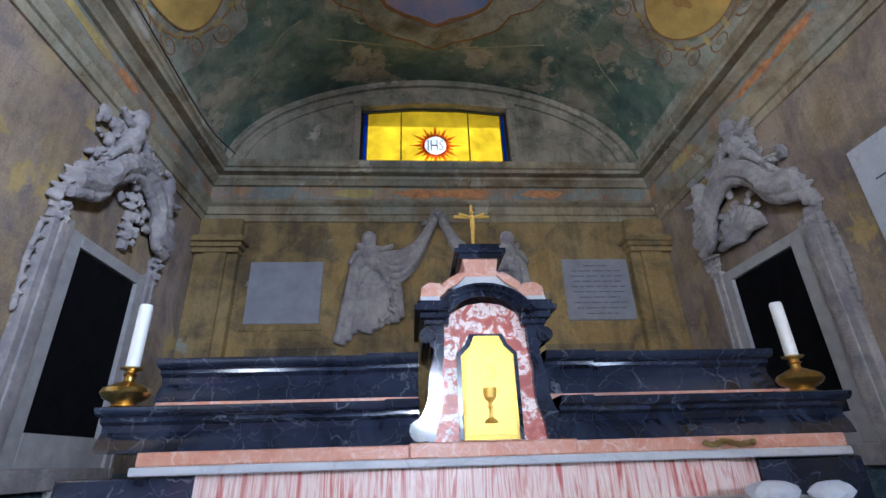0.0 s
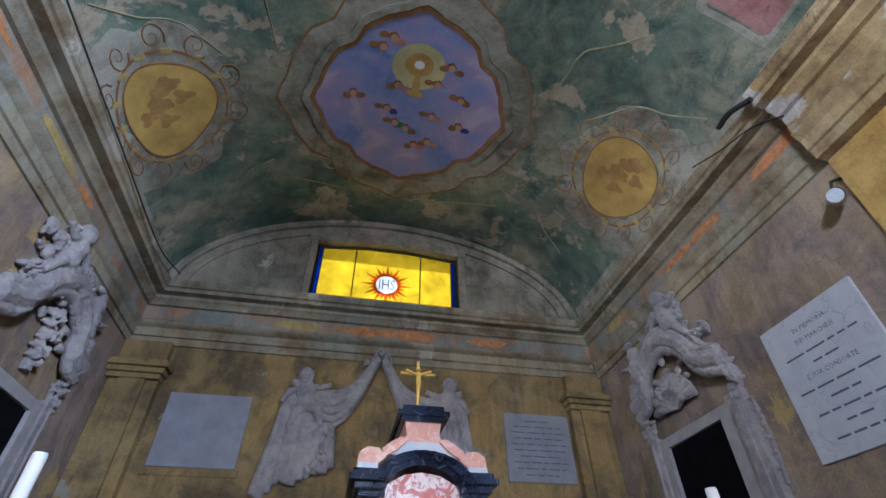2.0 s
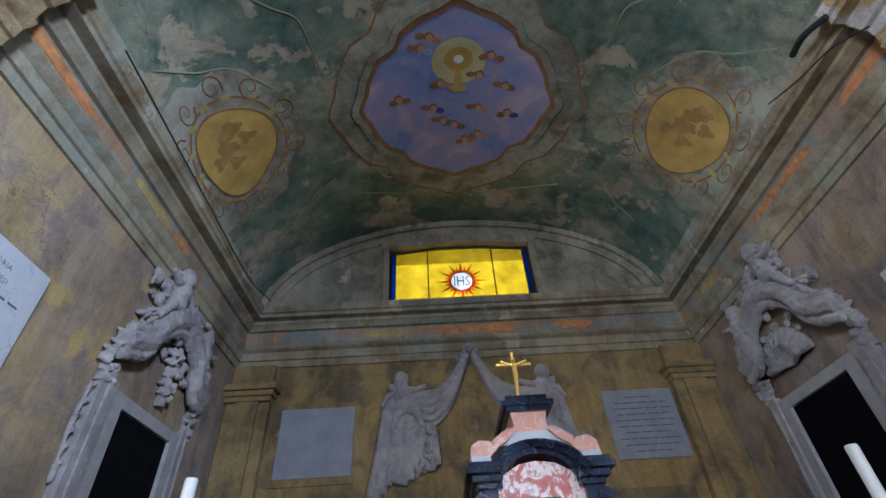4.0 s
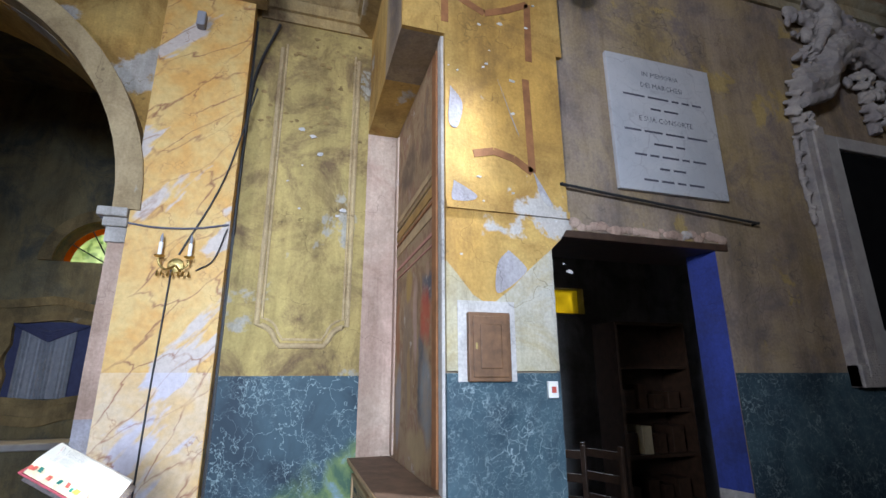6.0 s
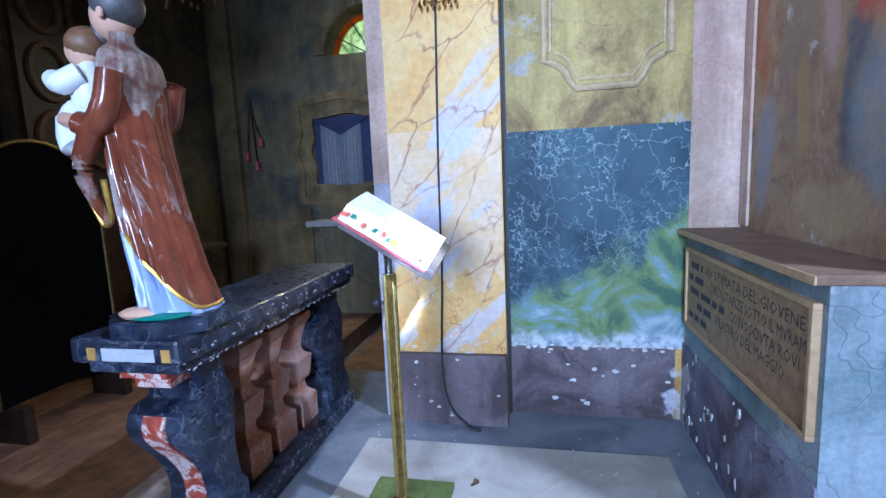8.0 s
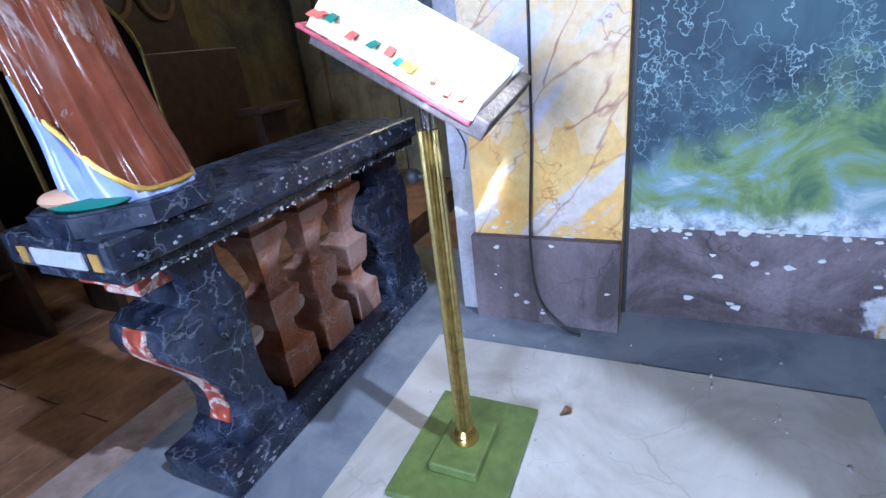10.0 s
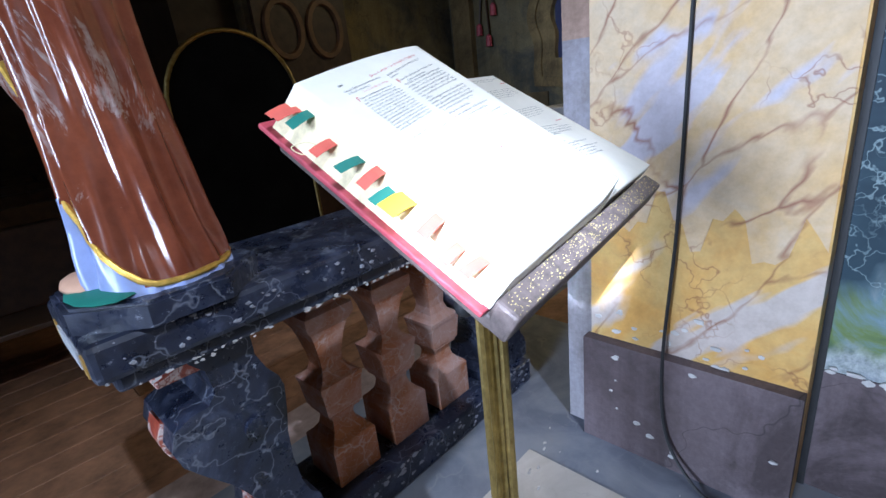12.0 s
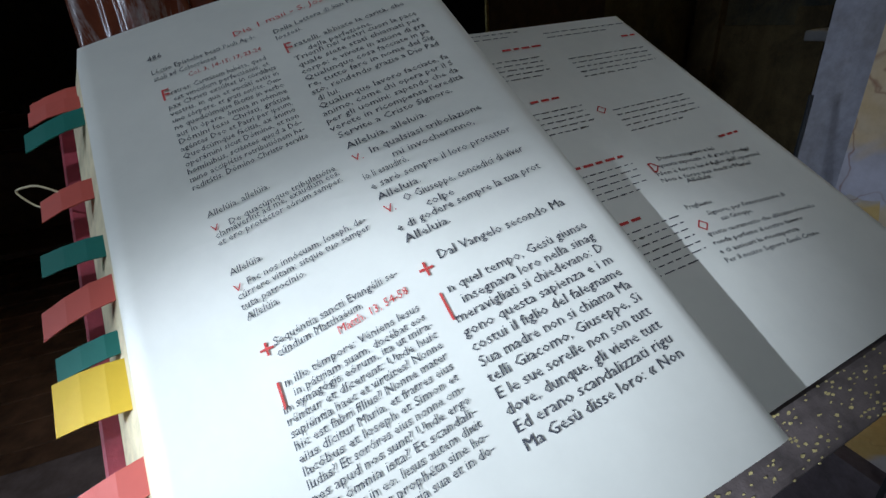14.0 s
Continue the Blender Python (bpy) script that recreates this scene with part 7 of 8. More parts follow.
    # child
    add(5, lambda: ball(bm, (SX0 + 0.03, SYF - 0.135, z0 + 0.72), 0.075, 16, (0.9, 0.8, 1.35)))
    add(5, lambda: ball(bm, (SX0 + 0.045, SYF - 0.165, z0 + 0.63), 0.075, 16, (1, 0.9, 1.0)))
    add(5, lambda: tube(bm, catmull([(SX0 + 0.06, SYF - 0.19, z0 + 0.64), (SX0 + 0.07, SYF - 0.185, z0 + 0.57), (SX0 + 0.07, SYF - 0.16, z0 + 0.53)], 5), [0.05] * 8 + [0.03] * 3, 12))
    add(5, lambda: tube(bm, catmull([(SX0 + 0.08, SYF - 0.12, z0 + 0.77), (SX0 + 0.11, SYF - 0.17, z0 + 0.74), (SX0 + 0.09, SYF - 0.215, z0 + 0.76)], 5), [0.036] * 6 + [0.03] * 5, 12))
    add(3, lambda: ball(bm, (SX0 + 0.02, SYF - 0.16, z0 + 0.855), 0.056, 16, (0.9, 1.0, 1.08)))
    add(6, lambda: ball(bm, (SX0 + 0.02, SYF - 0.148, z0 + 0.875), 0.062, 16, (0.95, 1.0, 0.9)))
    add(3, lambda: tube(bm, [(SX0 + 0.08, SYF - 0.17, z0 + 0.54), (SX0 + 0.075, SYF - 0.18, z0 + 0.50), (SX0 + 0.07, SYF - 0.20, z0 + 0.495)], [0.02, 0.016, 0.012], 8))
    # foot
    add(3, lambda: ball(bm, (SX0 + 0.125, SY0 - 0.015, z0 + 0.018), 0.035, 12, (1.3, 2.0, 0.6)))
    add(7, lambda: ball(bm, (SX0 + 0.11, SY0 + 0.04, z0 + 0.008), 0.05, 12, (1.3, 2.2, 0.22)))
    o = finish("statue", bm, "brown_glaze", True)
    for m in ("blue_robe", "gold", "skin_paint", "hair_grey", "white_robe", "hair_paint", "green_tab", "worn_glaze"):
        o.data.materials.append(mat(m))
    tagged(o, "glossy painted statue in brown cloak carrying a child in white", "statue")


statue()

# ---- book details ----
TABS = ((0.303, "red_tab", 0.9), (0.288, "red_tab", 0.9), (0.272, "green_tab", 1.1), (0.228, "red_tab", 1.1), (0.187, "green_tab", 1.0), (0.161, "red_tab", 1.1), (0.139, "green_tab", 0.9), (0.117, "yellow_tab", 1.8), (0.079, "red_tab", 1.1), (0.045, "red_tab", 1.0), (0.018, "red_tab", 1.0))
for k, (y, mt, w) in enumerate(TABS):
    bm = bmesh.new()
    z = 0.010 + 0.004 * (k % 3)
    h = 0.0062 * w
    tilt = 0.0015 * math.sin(2.1 * k)
    pts = [(-0.222, z + 0.004, 0.0), (-0.232, z + 0.0035, tilt), (-0.242, z + 0.001, tilt * 2), (-0.252 - 0.001 * w, z - 0.003 - 0.001 * (k % 2), tilt * 3)]
    for (xa, za, ya), (xb, zb, yb) in zip(pts, pts[1:]):
        vs = [bm.verts.new(DESK @ Vector(v)) for v in ((xa, y - h + ya, za), (xb, y - h + yb, zb), (xb, y + h + yb, zb), (xa, y + h + ya, za), (xa, y - h + ya, za + 0.0006), (xb, y - h + yb, zb + 0.0006), (xb, y + h + yb, zb + 0.0006), (xa, y + h + ya, za + 0.0006))]
        for q in ((0, 1, 2, 3), (7, 6, 5, 4), (0, 4, 5, 1), (1, 5, 6, 2), (2, 6, 7, 3), (3, 7, 4, 0)):
            bm.faces.new([vs[i] for i in q])
    part("page_tab", bm, mt, book, {"red_tab": "red page tab", "green_tab": "green page tab", "yellow_tab": "yellow page tab"}[mt])
part("fore_edge", prism(bmesh.new(), [(-0.2412, -0.0138), (-0.2172, 0.0325), (-0.2160, 0.0325), (-0.2398, -0.0138)], "y", -0.0035, 0.3095, DESK), "page_edge", book, "yellowed stacked page edges")
bm = tube(bmesh.new(), catmull([DESK @ Vector(p) for p in ((-0.240, 0.232, 0.010), (-0.25, 0.240, 0.012), (-0.258, 0.246, 0.008), (-0.264, 0.248, 0.004), (-0.258, 0.240, 0.0), (-0.250, 0.232, 0.004))], 6), 0.0006, 6)
part("thread", bm, "page_edge", book, "frayed thread")


def on_page(x, y, sx=1.0):
    return lambda a, b: DESK @ Vector((x + a * sx, y + b, leaf_height(x + a * sx) + 0.0007))


def text_width(text):
    c = bpy.data.curves.new("lettering", "FONT")
    c.body, c.size, c.resolution_u = text, 1.0, 1
    o = bpy.data.objects.new("lettering", c)
    w = max(v.co.x for v in o.to_mesh().vertices)
    o.to_mesh_clear()
    bpy.data.objects.remove(o)
    bpy.data.curves.remove(c)
    return w


def set_line(bm, text, x0, x1, y, size, slope):
    """One printed line from x0 to x1, fitted to that width, on a baseline that climbs by slope."""
    sx = (x1 - x0) / (text_width(text) * size)
    letters(bm, text, size, lambda a, b: DESK @ Vector((x0 + a * sx, y + b + slope * a * sx, leaf_height(x0 + a * sx) + 0.0007)))


def block(bm, rows, x0, x1, y0, y1, size, slope):
    """Lines of a column, evenly spaced from y0 down to y1; a row may carry its own ends."""
    for k, row in enumerate(rows):
        y = y0 + (y1 - y0) * k / max(1, len(rows) - 1)
        text, a, b = row if isinstance(row, tuple) else (row, x0, x1)
        set_line(bm, text, a, b, y, size, slope(y) if callable(slope) else slope)


def climb(y):
    return max(0.02, 0.02 + 0.9 * (y - 0.10))


black, red = bmesh.new(), bmesh.new()
C1 = 0.10                     # lines of the first column climb a little
set_line(red, "Die 1 maii - S. Joseph Opificis", -0.138, -0.048, 0.2735, 0.0060, 0.16)
set_line(black, "486", -0.183, -0.1755, 0.2765, 0.0058, C1)
block(black, ("Léctio Epístolae beáti Pauli Apó-", ("stoli ad Colossénses", -0.1824, -0.150)), -0.1828, -0.1276, 0.2655, 0.2600, 0.0050, 0.03)
set_line(red, "Col. 3, 14-15; 17, 23-24", -0.166, -0.1272, 0.2550, 0.0044, 0.03)
set_line(red, "F", -0.1812, -0.1768, 0.2440, 0.0118, 0)
block(black, (("ratres: Caritátem habéte, quod", -0.1765, -0.1271), ("est vínculum perfectiónis, et", -0.1762, -0.1268), "pax Christi exsúltet in córdibus", "vestris, in qua et vocáti estis in", "uno córpore, et grati estóte. Om-", "ne quodcúmque fácitis in verbo", "aut in ópere, ómnia in nómine", "Dómini Iesu Christi, grátias", "agéntes Deo et Patri per ipsum.", "Quodcúmque fácitis, ex ánimo", "operámini sicut Dómino, et non", "homínibus, sciéntes quod a Dó-", "mino accipiétis retributiónem he-", "reditátis. Dómino Christo servíte"), -0.1795, -0.1245, 0.2465, 0.1820, 0.0048, lambda y: 0.03 + 1.0 * max(0, 0.247 - y))
set_line(black, "Allelúia, allelúia.", -0.1768, -0.1488, 0.1645, 0.0048, C1)
set_line(red, "V", -0.1768, -0.1735, 0.1570, 0.0046, 0)
block(black, (("De quacúmque tribulatióne", -0.1694, -0.1198), "clamáverint ad me, exáudiam eos,", "et ero protéctor eórum semper."), -0.1760, -0.1190, 0.1568, 0.1487, 0.0048, 0.13)
set_line(black, "Allelúia.", -0.1749, -0.1612, 0.1330, 0.0048, C1)
set_line(red, "V", -0.1752, -0.1720, 0.1252, 0.0046, 0)
block(black, (("Fac nos innócuam, Ioseph, de-", -0.1698, -0.1178), "cúrrere vitam: sitque tuo semper", ("tuta patrocínio.", -0.1746, -0.1478), ("Allelúia.", -0.1738, -0.1606)), -0.1748, -0.1176, 0.1262, 0.1115, 0.0048, 0.11)
set_line(red, "+", -0.1735, -0.1680, 0.0935, 0.0115, 0)
block(black, ("Sequéntia sancti Evangélii se-", ("cúndum Matthaéum.", -0.1676, -0.1330)), -0.1676, -0.1160, 0.0972, 0.0926, 0.0050, 0.11)
set_line(red, "Matth. 13, 54-58", -0.1449, -0.1152, 0.0905, 0.0050, 0.12)
set_line(red, "I", -0.1716, -0.1700, 0.0738, 0.0150, 0)
block(black, (("n illo témpore: Véniens Iesus", -0.1684, -0.1145), ("in pátriam suam, docébat eos", -0.1664, -0.1139), "in synagógis eórum, ita ut mira-", "réntur et dícerent: Unde huic", "sapiéntia haec et virtútes? Nonne", "hic est fabri fílius? Nonne mater", "eius dícitur Maria, et fratres eius", "Iacóbus et Ioseph et Simon et", "Iudas? Et soróres eius nonne om-", "nes apud nos sunt? Unde ergo", "huic ómnia ista? Et scandali-", "zabántur in eo. Iesus autem dixit", "eis: Non est prophéta sine ho-", "nóre, nisi in pátria sua et in do-"), -0.1716, -0.1130, 0.0810, 0.0245, 0.0047, 0.09)
block(black, (("Dalla Lettera di San Paolo Apo", -0.1179, -0.0500), ("lossesi.", -0.1181, -0.1030)), 0, 0, 0.2655, 0.2598, 0.0052, 0.2)
set_line(red, "F", -0.1165, -0.1118, 0.2475, 0.0122, 0)
block(black, (("ratelli, abbiate la carità, che", -0.1110, -0.0430), ("della perfezione.", -0.1054, -0.0667), "Trionfi nei vostri cuori la pace", "quale siete stati chiamati per", "corpo: e vivete in azione di gra", "Qualunque cosa facciate in pa", "re, tutto fare in nome del Sig", "sto, rendendo grazie a Dio Pad", ("di lui.", -0.1129, -0.1010), "Qualunque lavoro facciate, fa", "animo, come chi opera per il S", "per gli uomini: sapendo che da", "verete in ricompensa l'eredità", ("Servite a Cristo Signore.", -0.1121, -0.0499)), -0.1140, -0.0400, 0.2505, 0.1800, 0.0053, climb)
set_line(black, "Alleluia, alleluia.", -0.1108, -0.0690, 0.1722, 0.0054, climb(0.17))
set_line(red, "V.", -0.1108, -0.1060, 0.1640, 0.0056, 0)
block(black, (("In qualsiasi tribolazione", -0.1024, -0.0420), ("mi invocheranno,", -0.0939, -0.0500), ("io li esaudirò,", -0.1105, -0.0882), ("e sarò sempre il loro protettor", -0.1096, -0.0360), ("Alleluia.", -0.1089, -0.0882)), 0, 0, 0.1652, 0.1392, 0.0056, 0.07)
set_line(red, "V.", -0.1086, -0.1038, 0.1318, 0.0058, 0)
block(black, (("O Giuseppe, concedici di viver", -0.0993, -0.0370), ("colpe", -0.0916, -0.0779), ("e di godere sempre la tua prot", -0.1078, -0.0350), ("Alleluia.", -0.1070, -0.0860)), 0, 0, 0.1338, 0.1148, 0.0058, 0.06)
set_line(red, "+", -0.1085, -0.1018, 0.0958, 0.0135, 0)
set_line(black, "Dal Vangelo secondo Ma", -0.0983, -0.0364, 0.1022, 0.0062, 0.02)
set_line(red, "I", -0.1058, -0.1040, 0.0765, 0.0180, 0)
block(black, (("n quel tempo, Gesù giunse", -0.1014, -0.0345), ("insegnava loro nella sinag", -0.0983, -0.0345), "meravigliati si chiedevano: D", "gono questa sapienza e i m", "costui il figlio del falegname", "Sua madre non si chiama Ma", "telli Giacomo, Giuseppe, Si", "E le sue sorelle non son tutt", "dove, dunque, gli viene tutt", "Ed erano scandalizzati rigu", "Ma Gesù disse loro: « Non"), -0.1040, -0.0345, 0.0872, 0.0250, 0.0060, 0.035)
R1 = -0.09                    # lines of the right page fall a little
set_line(black, "Preghiamo.", 0.0633, 0.0853, 0.0960, 0.0046, R1)
set_line(red, "O", 0.0600, 0.0690, 0.0800, 0.0110, 0)
block(black, (("Signore, per l'intercessione di", 0.0738, 0.1404), ("san Giuseppe,", 0.0800, 0.1060), ("questo sacramento che abbiamo ricevuto", 0.0620, 0.1541), ("renda perfetto il nostro lavoro", 0.0610, 0.1360), ("e ci assicuri la ricompensa.", 0.0600, 0.1260), ("Per il nostro Signore Gesù Cristo.", 0.0590, 0.1377)), 0, 0, 0.0880, 0.0590, 0.0045, R1)
set_line(red, "D", 0.0630, 0.0705, 0.1255, 0.0110, 0)
block(black, (("Donde vengono a lui", 0.0735, 0.1220), ("questa sapienza e di grandi prodigi?", 0.0700, 0.1500), ("Non è forse lui il figlio dell'operaio?", 0.0640, 0.1538), ("Non è forse sua madre Maria?", 0.0630, 0.1400), ("Alleluia.", 0.0800, 0.1010)), 0, 0, 0.1330, 0.1120, 0.0044, R1)
set_line(red, "O", 0.0610, 0.0700, 0.1790, 0.0110, 0)
rnd = random.Random(4)


def bars(bm, x, y, n, w, h, pitch):
    for k in range(n):
        a = x
        while a < x + w * (0.7 if k == n - 1 else 1):
            b = min(x + w, a + rnd.uniform(0.003, 0.008))
            f = on_page(a, y - k * pitch)
            bm.faces.new([bm.verts.new(f(u, v)) for u, v in ((0, 0), (b - a, 0), (b - a, h), (0, h))])
            a = b + 0.0022


for y, n in ((0.272, 2), (0.242, 5), (0.190, 5), (0.136, 5), (0.094, 7)):
    bars(black, 0.0125, y, n, 0.042, 0.0006, 0.0046)
for x, y, n, w in ((0.074, 0.2660, 2, 0.080), (0.076, 0.2350, 5, 0.074), (0.074, 0.1800, 5, 0.070)):
    bars(black, x, y, n, w, 0.0006, 0.0050)
for x, y, w in ((0.030, 0.2530, 0.040), (0.020, 0.2000, 0.034), (0.014, 0.1424, 0.056), (0.014, 0.1000, 0.022), (0.1356, 0.1365, 0.026), (0.14, 0.2500, 0.016)):
    bars(red, x, y, 1, w, 0.0018, 0.005)
tagged(part("print_black", black, "ink", book), "black printed text", kind="stuff")
tagged(part("print_red", red, "red_ink", book), "red printed initials and headings", kind="stuff")
flakes("desk_flecks", "pale peeling flecks on the lectern desk edge", 420, 21, lambda r: (DESK @ Vector((r.uniform(-0.234, 0.178), r.uniform(-0.039, -0.013), -0.0015)), DZV, DX, DY), "fleck", 0.0003, 0.0011, 0.12)

# ---- mensa ----
for x, y, w in ((AX + 0.95, 1.68, 0.10), (AX + 1.10, 1.60, 0.075)):
    t = thing("marble_fragment", "rough broken piece of white marble on the altar table", "marble piece", "broken marble pieces")
    bm = bmesh.new()
    bmesh.ops.create_icosphere(bm, subdivisions=2, radius=1.0)
    rnd = random.Random(int(w * 100))
    for v in bm.verts:
        v.co = Vector((x + v.co.x * w * rnd.uniform(0.85, 1.1), y + v.co.y * 0.06 * rnd.uniform(0.85, 1.1), max(AZ0 + 0.001, AZ0 + 0.028 + v.co.z * 0.038 * rnd.uniform(0.85, 1.1))))
    part("stone", bm, "pale_marble", t)
t = thing("gilt_ornament", "small tarnished gilt scroll ornament on the altar ledge", "ornament")
bm = tube(bmesh.new(), catmull([(AX + 0.88, 1.925, 1.70), (AX + 0.92, 1.92, 1.69), (AX + 0.97, 1.92, 1.705), (AX + 1.03, 1.92, 1.69), (AX + 1.10, 1.925, 1.70)], 6), [0.008 + 0.006 * abs(math.sin(k)) for k in range(25)], 8)
part("scroll", bm, "old_brass", t, "", True)

# ---- side chapel and nave ----
t = thing("niche_shrine", "stucco framed wall niche with blue and grey curtains", "shrine")
ny0, ny1, nz0, nz1 = -3.40, -1.92, 1.43, 2.26
o = []
for k in range(48):
    a = 2 * math.pi * k / 48
    sq = 1 / max(abs(math.cos(a)), abs(math.sin(a)))
    o.append((a, sq ** 0.82))
cyn, czn = (ny0 + ny1) / 2, (nz0 + nz1) / 2
for e0, e1, d in ((0.0, 0.07, 0.07), (0.07, 0.17, 0.035), (0.17, 0.26, 0.06)):
    bm = bmesh.new()
    va = [[bm.verts.new((CH + dd, cyn + ((ny1 - ny0) / 2 + e) * s * math.cos(a) * (1 + 0.03 * math.cos(8 * a)), czn + ((nz1 - nz0) / 2 + e) * s * math.sin(a) * (1 + 0.05 * math.cos(6 * a) + 0.03 * math.cos(10 * a)))) for a, s in o] for e, dd in ((e0, 0.0), (e0, d), (e1, d), (e1, 0.0))]
    for p, q in zip(va, va[1:]):
        for k in range(48):
            bm.faces.new((p[k], p[(k + 1) % 48], q[(k + 1) % 48], q[k]))
    part("frame", bm, "chapel_ochre", t, "wavy ochre stucco frame", True)
part("back", boxes((CH, CH + 0.006, ny0, ny1, nz0, nz1)), "curtain_blue", t, "dark blue cloth lining")
for y0, y1, mt, lab in ((ny0 + 0.10, ny0 + 0.62, "curtain_grey", "pale grey curtain"), (ny1 - 0.62, ny1 - 0.10, "curtain_grey", "pale grey curtain")):
    wave = [(CH + 0.03 + 0.018 * math.sin(2.2 * k), y0 + (y1 - y0) * k / 40) for k in range(41)]
    bm = prism(bmesh.new(), wave + [(x - 0.012, y) for x, y in wave[::-1]], "z", nz0, nz1 - 0.1)
    part("curtain", bm, mt, t, lab, True)
bm = bmesh.new()
for sg in (0, 1):
    for q in range(4):
        a, b = (ny0, cyn) if sg == 0 else (cyn, ny1)
        tube(bm, [(CH + 0.04, y, z) for y, z in ((a, nz1 - 0.02), ((a + b) / 2, nz1 - 0.12 - 0.03 * q), (b, nz1 - 0.02))], 0.02, 6)
part("pelmet", bm, "curtain_blue", t, "blue swagged pelmet", True)
t = thing("chapel_altar", "ochre plastered side altar with a projecting shelf", "altar")
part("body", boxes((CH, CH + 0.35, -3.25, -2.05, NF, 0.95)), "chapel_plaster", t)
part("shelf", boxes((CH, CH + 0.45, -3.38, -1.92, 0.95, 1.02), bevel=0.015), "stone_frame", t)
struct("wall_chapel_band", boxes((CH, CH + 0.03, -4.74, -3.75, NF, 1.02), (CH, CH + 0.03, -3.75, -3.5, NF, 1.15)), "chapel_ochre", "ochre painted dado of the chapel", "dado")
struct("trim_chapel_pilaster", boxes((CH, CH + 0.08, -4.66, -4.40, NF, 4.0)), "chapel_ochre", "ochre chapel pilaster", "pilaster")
t = thing("window_3", "half-round window with orange border glass and iron bars", "window", "", "structure")


def half_disc(r0, r1, x0, x1):
    k = range(25)
    return prism(bmesh.new(), [(LY - r1 * math.cos(math.pi * q / 24), LZ + r1 * math.sin(math.pi * q / 24)) for q in k] + [(LY - r0 * math.cos(math.pi * q / 24), LZ + r0 * math.sin(math.pi * q / 24)) for q in k][::-1], "x", x0, x1)


for r0, r1, mt in ((0.44, 0.515, "orange_glass"), (0.002, 0.44, "clear_glass")):
    o = part("pane", half_disc(r0, r1, CH - 0.22, CH - 0.214), mt, t)
    o.visible_shadow = False
for q in (30, 60, 90, 120, 150):
    part("bar", tube(bmesh.new(), [(CH - 0.20, LY, LZ + 0.01), (CH - 0.20, LY - 0.51 * math.cos(radians(q)), LZ + 0.51 * math.sin(radians(q)))], 0.008, 6), "cable", t)
part("frame", half_disc(0.52, 0.66, CH, CH + 0.05), "chapel_ochre", t, "ochre plaster arch band")
struct("backdrop_foliage", boxes((CH - 0.9, CH - 0.88, LY - 0.9, LY + 0.9, LZ - 0.5, LZ + 0.9)), "leaf_light", "sunlit green foliage outside the chapel window", "backdrop")
t = thing("hanging_cords", "dark cords with tassels hanging on the chapel wall", "cords")
for y, z in ((-4.30, 1.78), (-4.18, 1.66), (-4.10, 1.95)):
    c = part("cord", tube(bmesh.new(), [(CH + 0.04, -4.22, 2.55), (CH + 0.04, (y - 4.22) / 2, 2.2), (CH + 0.04, y, z + 0.12)], 0.010, 6), "dark_wood", t)
    part("tassel", lathe(bmesh.new(), [(0.01, 0.12), (0.03, 0.10), (0.035, 0.0)][::-1], CH + 0.05, y, 8, None, z), "red_cover", c, "dark red tassel")
t = thing("chandelier", "tarnished brass chandelier with candle tubes and glass drops", "chandelier")
cx, cy, cz = -4.85, -3.55, 3.10
part("stem", lathe(bmesh.new(), [(0.01, -0.1), (0.04, -0.05), (0.02, 0.0), (0.06, 0.08), (0.02, 0.16), (0.015, 0.8), (0.01, 2.1)], cx, cy, 12, None, cz), "old_brass", t, "", True)
for k in range(8):
    a = 2 * math.pi * k / 8
    c, sn = math.cos(a), math.sin(a)
    m = part("arm", tube(bmesh.new(), catmull([(cx, cy, cz), (cx + 0.15 * c, cy + 0.15 * sn, cz - 0.06), (cx + 0.30 * c, cy + 0.30 * sn, cz), (cx + 0.33 * c, cy + 0.33 * sn, cz + 0.06)], 5), 0.010, 6), "old_brass", t, "", True)
    part("candle_tube", lathe(bmesh.new(), [(0.03, 0), (0.032, 0.012), (0.014, 0.014), (0.014, 0.10), (0.006, 0.13)], cx + 0.33 * c, cy + 0.33 * sn, 10, None, cz + 0.06), "pale_wood", m, "yellowed candle tube", True)
    for q in (0.15, 0.25, 0.33):
        part("drop", lathe(bmesh.new(), [(0.002, 0), (0.012, 0.015), (0.002, 0.05)], cx + q * c, cy + q * sn, 6, None, cz - 0.14), "brass", m, "glass drop", True)
t = thing("carved_screen", "dark carved wooden screen with oval openings", "screen")
part("board", boxes((-5.40, -4.50, CY0, CY0 + 0.05, 1.4, 4.0)), "dark_wood", t)
for k, z in enumerate((3.55, 3.0, 2.45, 1.9)):
    for x in (-5.15, -4.75):
        bm = bmesh.new()
        ring = [[bm.verts.new((x + (0.13 + e) * math.cos(2 * math.pi * q / 20), CY0 + 0.05 + d, z + (0.19 + e) * math.sin(2 * math.pi * q / 20))) for q in range(20)] for e, d in ((0.0, 0.0), (0.01, 0.03), (0.05, 0.03), (0.06, 0.0))]
        for p, q2 in zip(ring, ring[1:]):
            for q in range(20):
                bm.faces.new((p[q], p[(q + 1) % 20], q2[(q + 1) % 20], q2[q]))
        part("oval_moulding", bm, "brown_wood", t, "", True)
part("base_cabinet", boxes((-5.5, -4.5, CY0, CY0 + 0.45, NF, 1.4), bevel=0.01), "dark_wood", t)
t = thing("banner_panel", "tall black arched panel with a thin gold rim", "panel")
k = range(17)
bw, by, bz0 = 0.42, -3.87, 0.15
pts = [(-3.85 + bw * math.cos(math.pi * q / 16), 1.34 + 0.43 * math.sin(math.pi * q / 16)) for q in k]
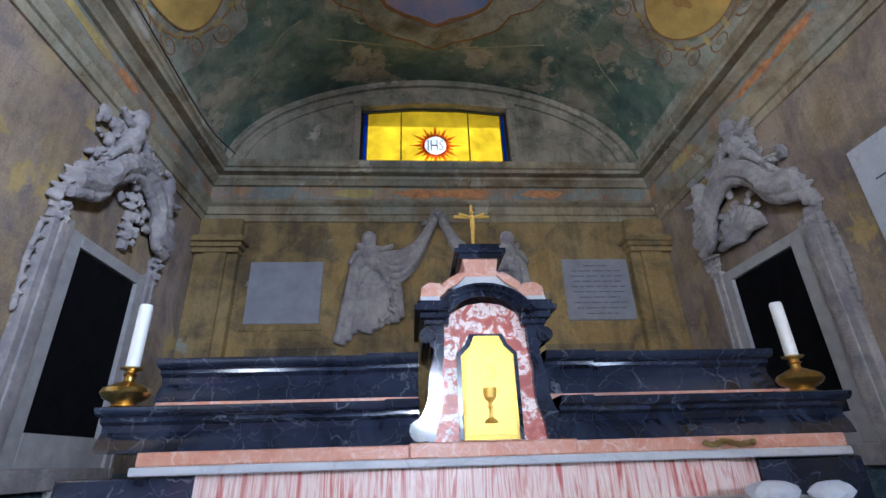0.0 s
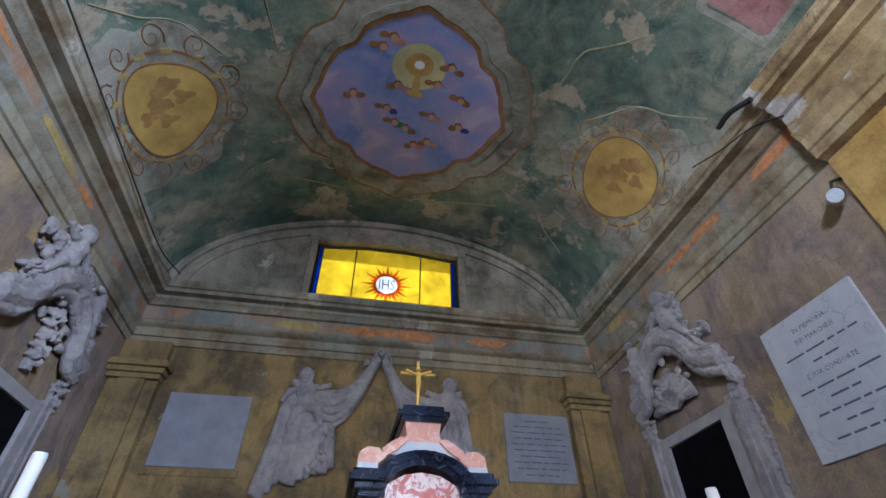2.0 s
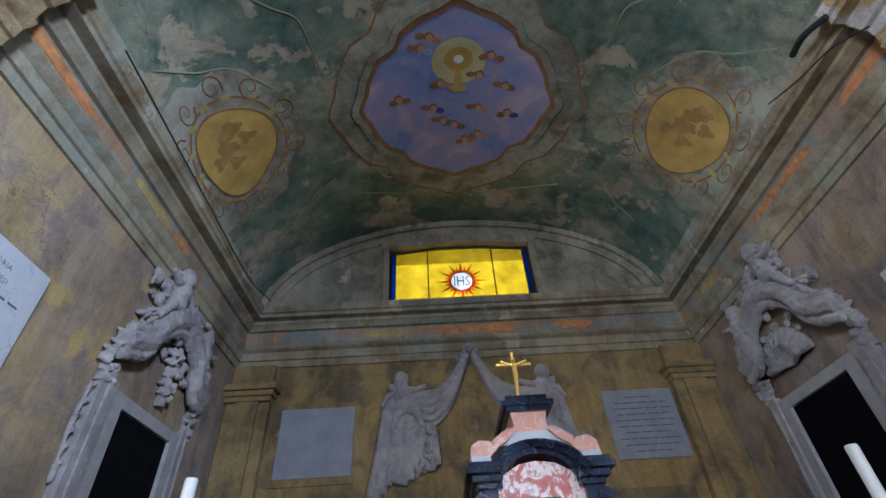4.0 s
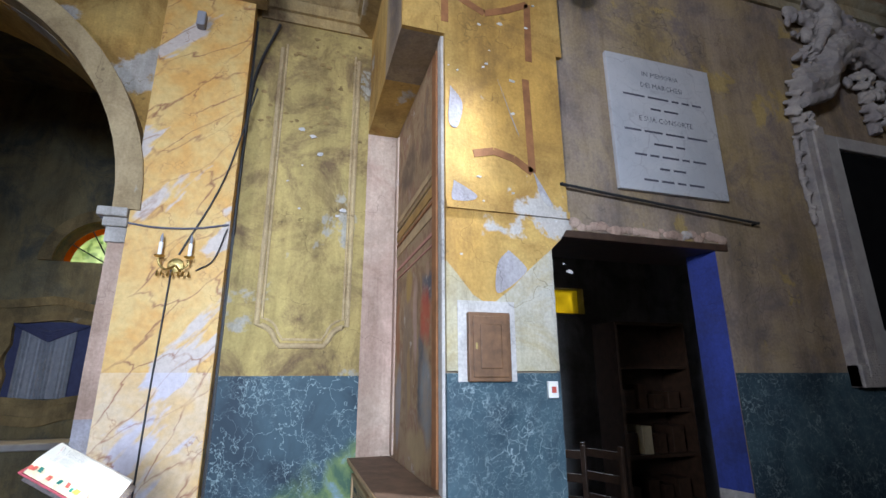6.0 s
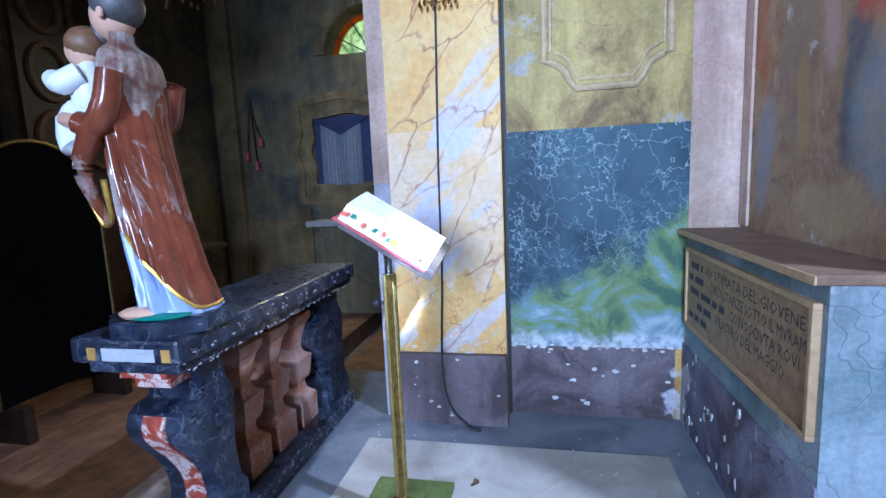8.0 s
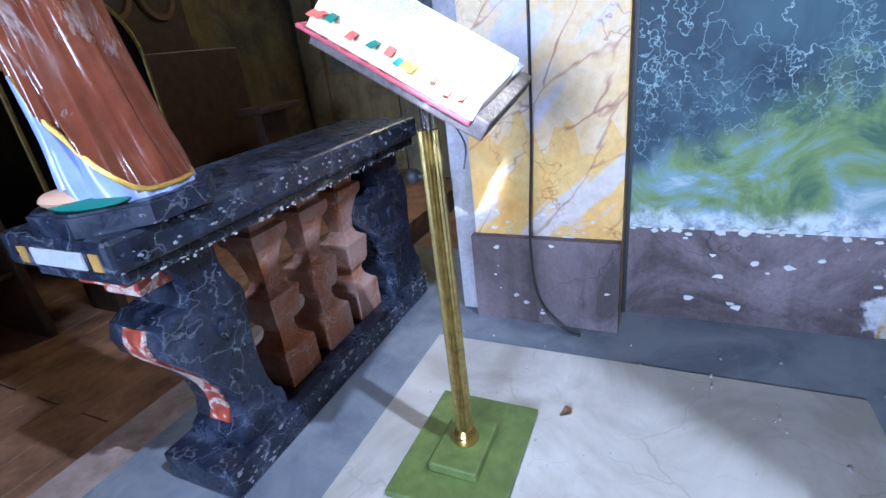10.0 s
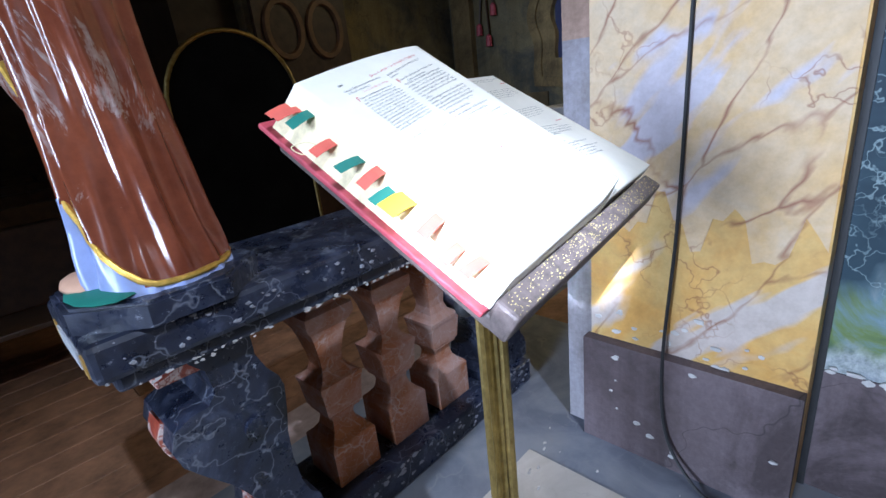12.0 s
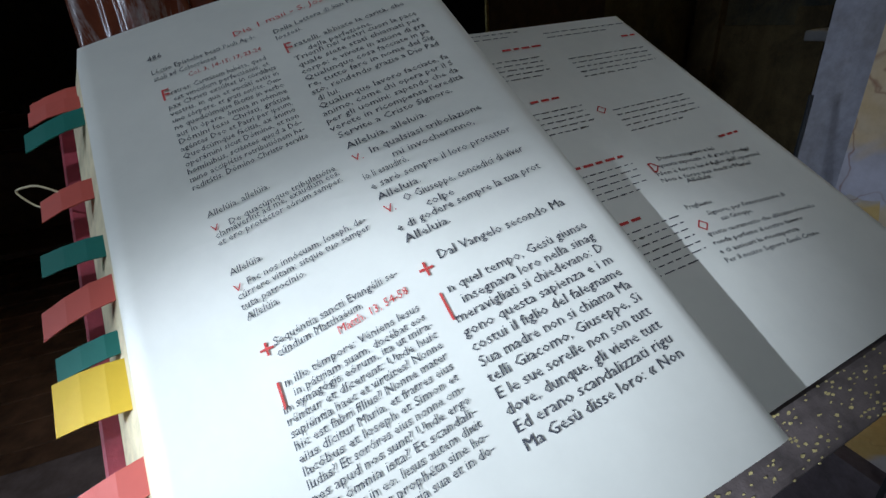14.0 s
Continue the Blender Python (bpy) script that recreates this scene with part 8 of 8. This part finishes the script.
part("panel", prism(bmesh.new(), pts + [(-3.85 - bw, bz0), (-3.85 + bw, bz0)], "y", by - 0.03, by), "black_cloth", t)
part("rim", tube(bmesh.new(), [(-3.85 + bw, by, bz0)] + [(x, by, z) for x, z in pts] + [(-3.85 - bw, by, bz0)], 0.014, 8), "old_brass", t, "thin gold rim", True)
for x in (-4.2, -3.5):
    part("foot", boxes((x - 0.03, x + 0.03, by - 0.18, by + 0.12, NF, bz0), bevel=0.006), "dark_wood", t)


def pew(x0, x1, y):
    p = thing("pew", "dark brown wooden church pew", "pew", "nave pews")
    part("seat", boxes((x0, x1, y, y + 0.36, NF + 0.43, NF + 0.46), bevel=0.006), "dark_wood", p)
    part("backrest", boxes((x0, x1, y - 0.04, y, NF + 0.46, NF + 0.92), bevel=0.006), "dark_wood", p)
    part("book_rest", boxes((x0, x1, y - 0.20, y - 0.04, NF + 0.88, NF + 0.91), bevel=0.006), "dark_wood", p)
    for x in (x0, x1 - 0.05):
        part("end_panel", boxes((x, x + 0.05, y - 0.22, y + 0.38, NF, NF + 0.95), bevel=0.01), "dark_wood", p)


for y in (-4.3, -5.3, -6.3, -7.3, -8.3):
    pew(-3.2, -0.7, y)
    pew(1.2, 3.7, y)
t = thing("prie_dieu", "dark wooden kneeler in the chapel shade", "kneeler")
part("top", boxes((-5.6, -5.1, -4.1, -3.8, 0.85, 0.90), bevel=0.008), "dark_wood", t)
part("post", boxes((-5.5, -5.2, -4.0, -3.92, NF + 0.1, 0.85)), "dark_wood", t)
part("kneel_board", boxes((-5.6, -5.1, -4.1, -3.6, NF, NF + 0.12), bevel=0.008), "dark_wood", t)

# ---- floor boards of the nave beside the rail ----
board_floor = bpy.data.objects["floor_nave"]
bm = box(bmesh.new(), -1.1, 1.1, -0.088, 0.088, 0.0, 0.022, 0.004)
plank = finish("floor_board", bm, "floor_wood")
plank.parent, plank.location = board_floor, (-3.2, -2.75, NF - 0.001)
rnd = random.Random(5)
for k in range(1, 60):
    o = bpy.data.objects.new("floor_board", plank.data)
    scene.collection.objects.link(o)
    o.parent = board_floor
    o.location = (-3.2 + 2.206 * (k % 3) - 0.7 * (k // 3 % 2), -2.75 - 0.181 * (k // 3), NF - 0.002 + rnd.uniform(0, 0.002))
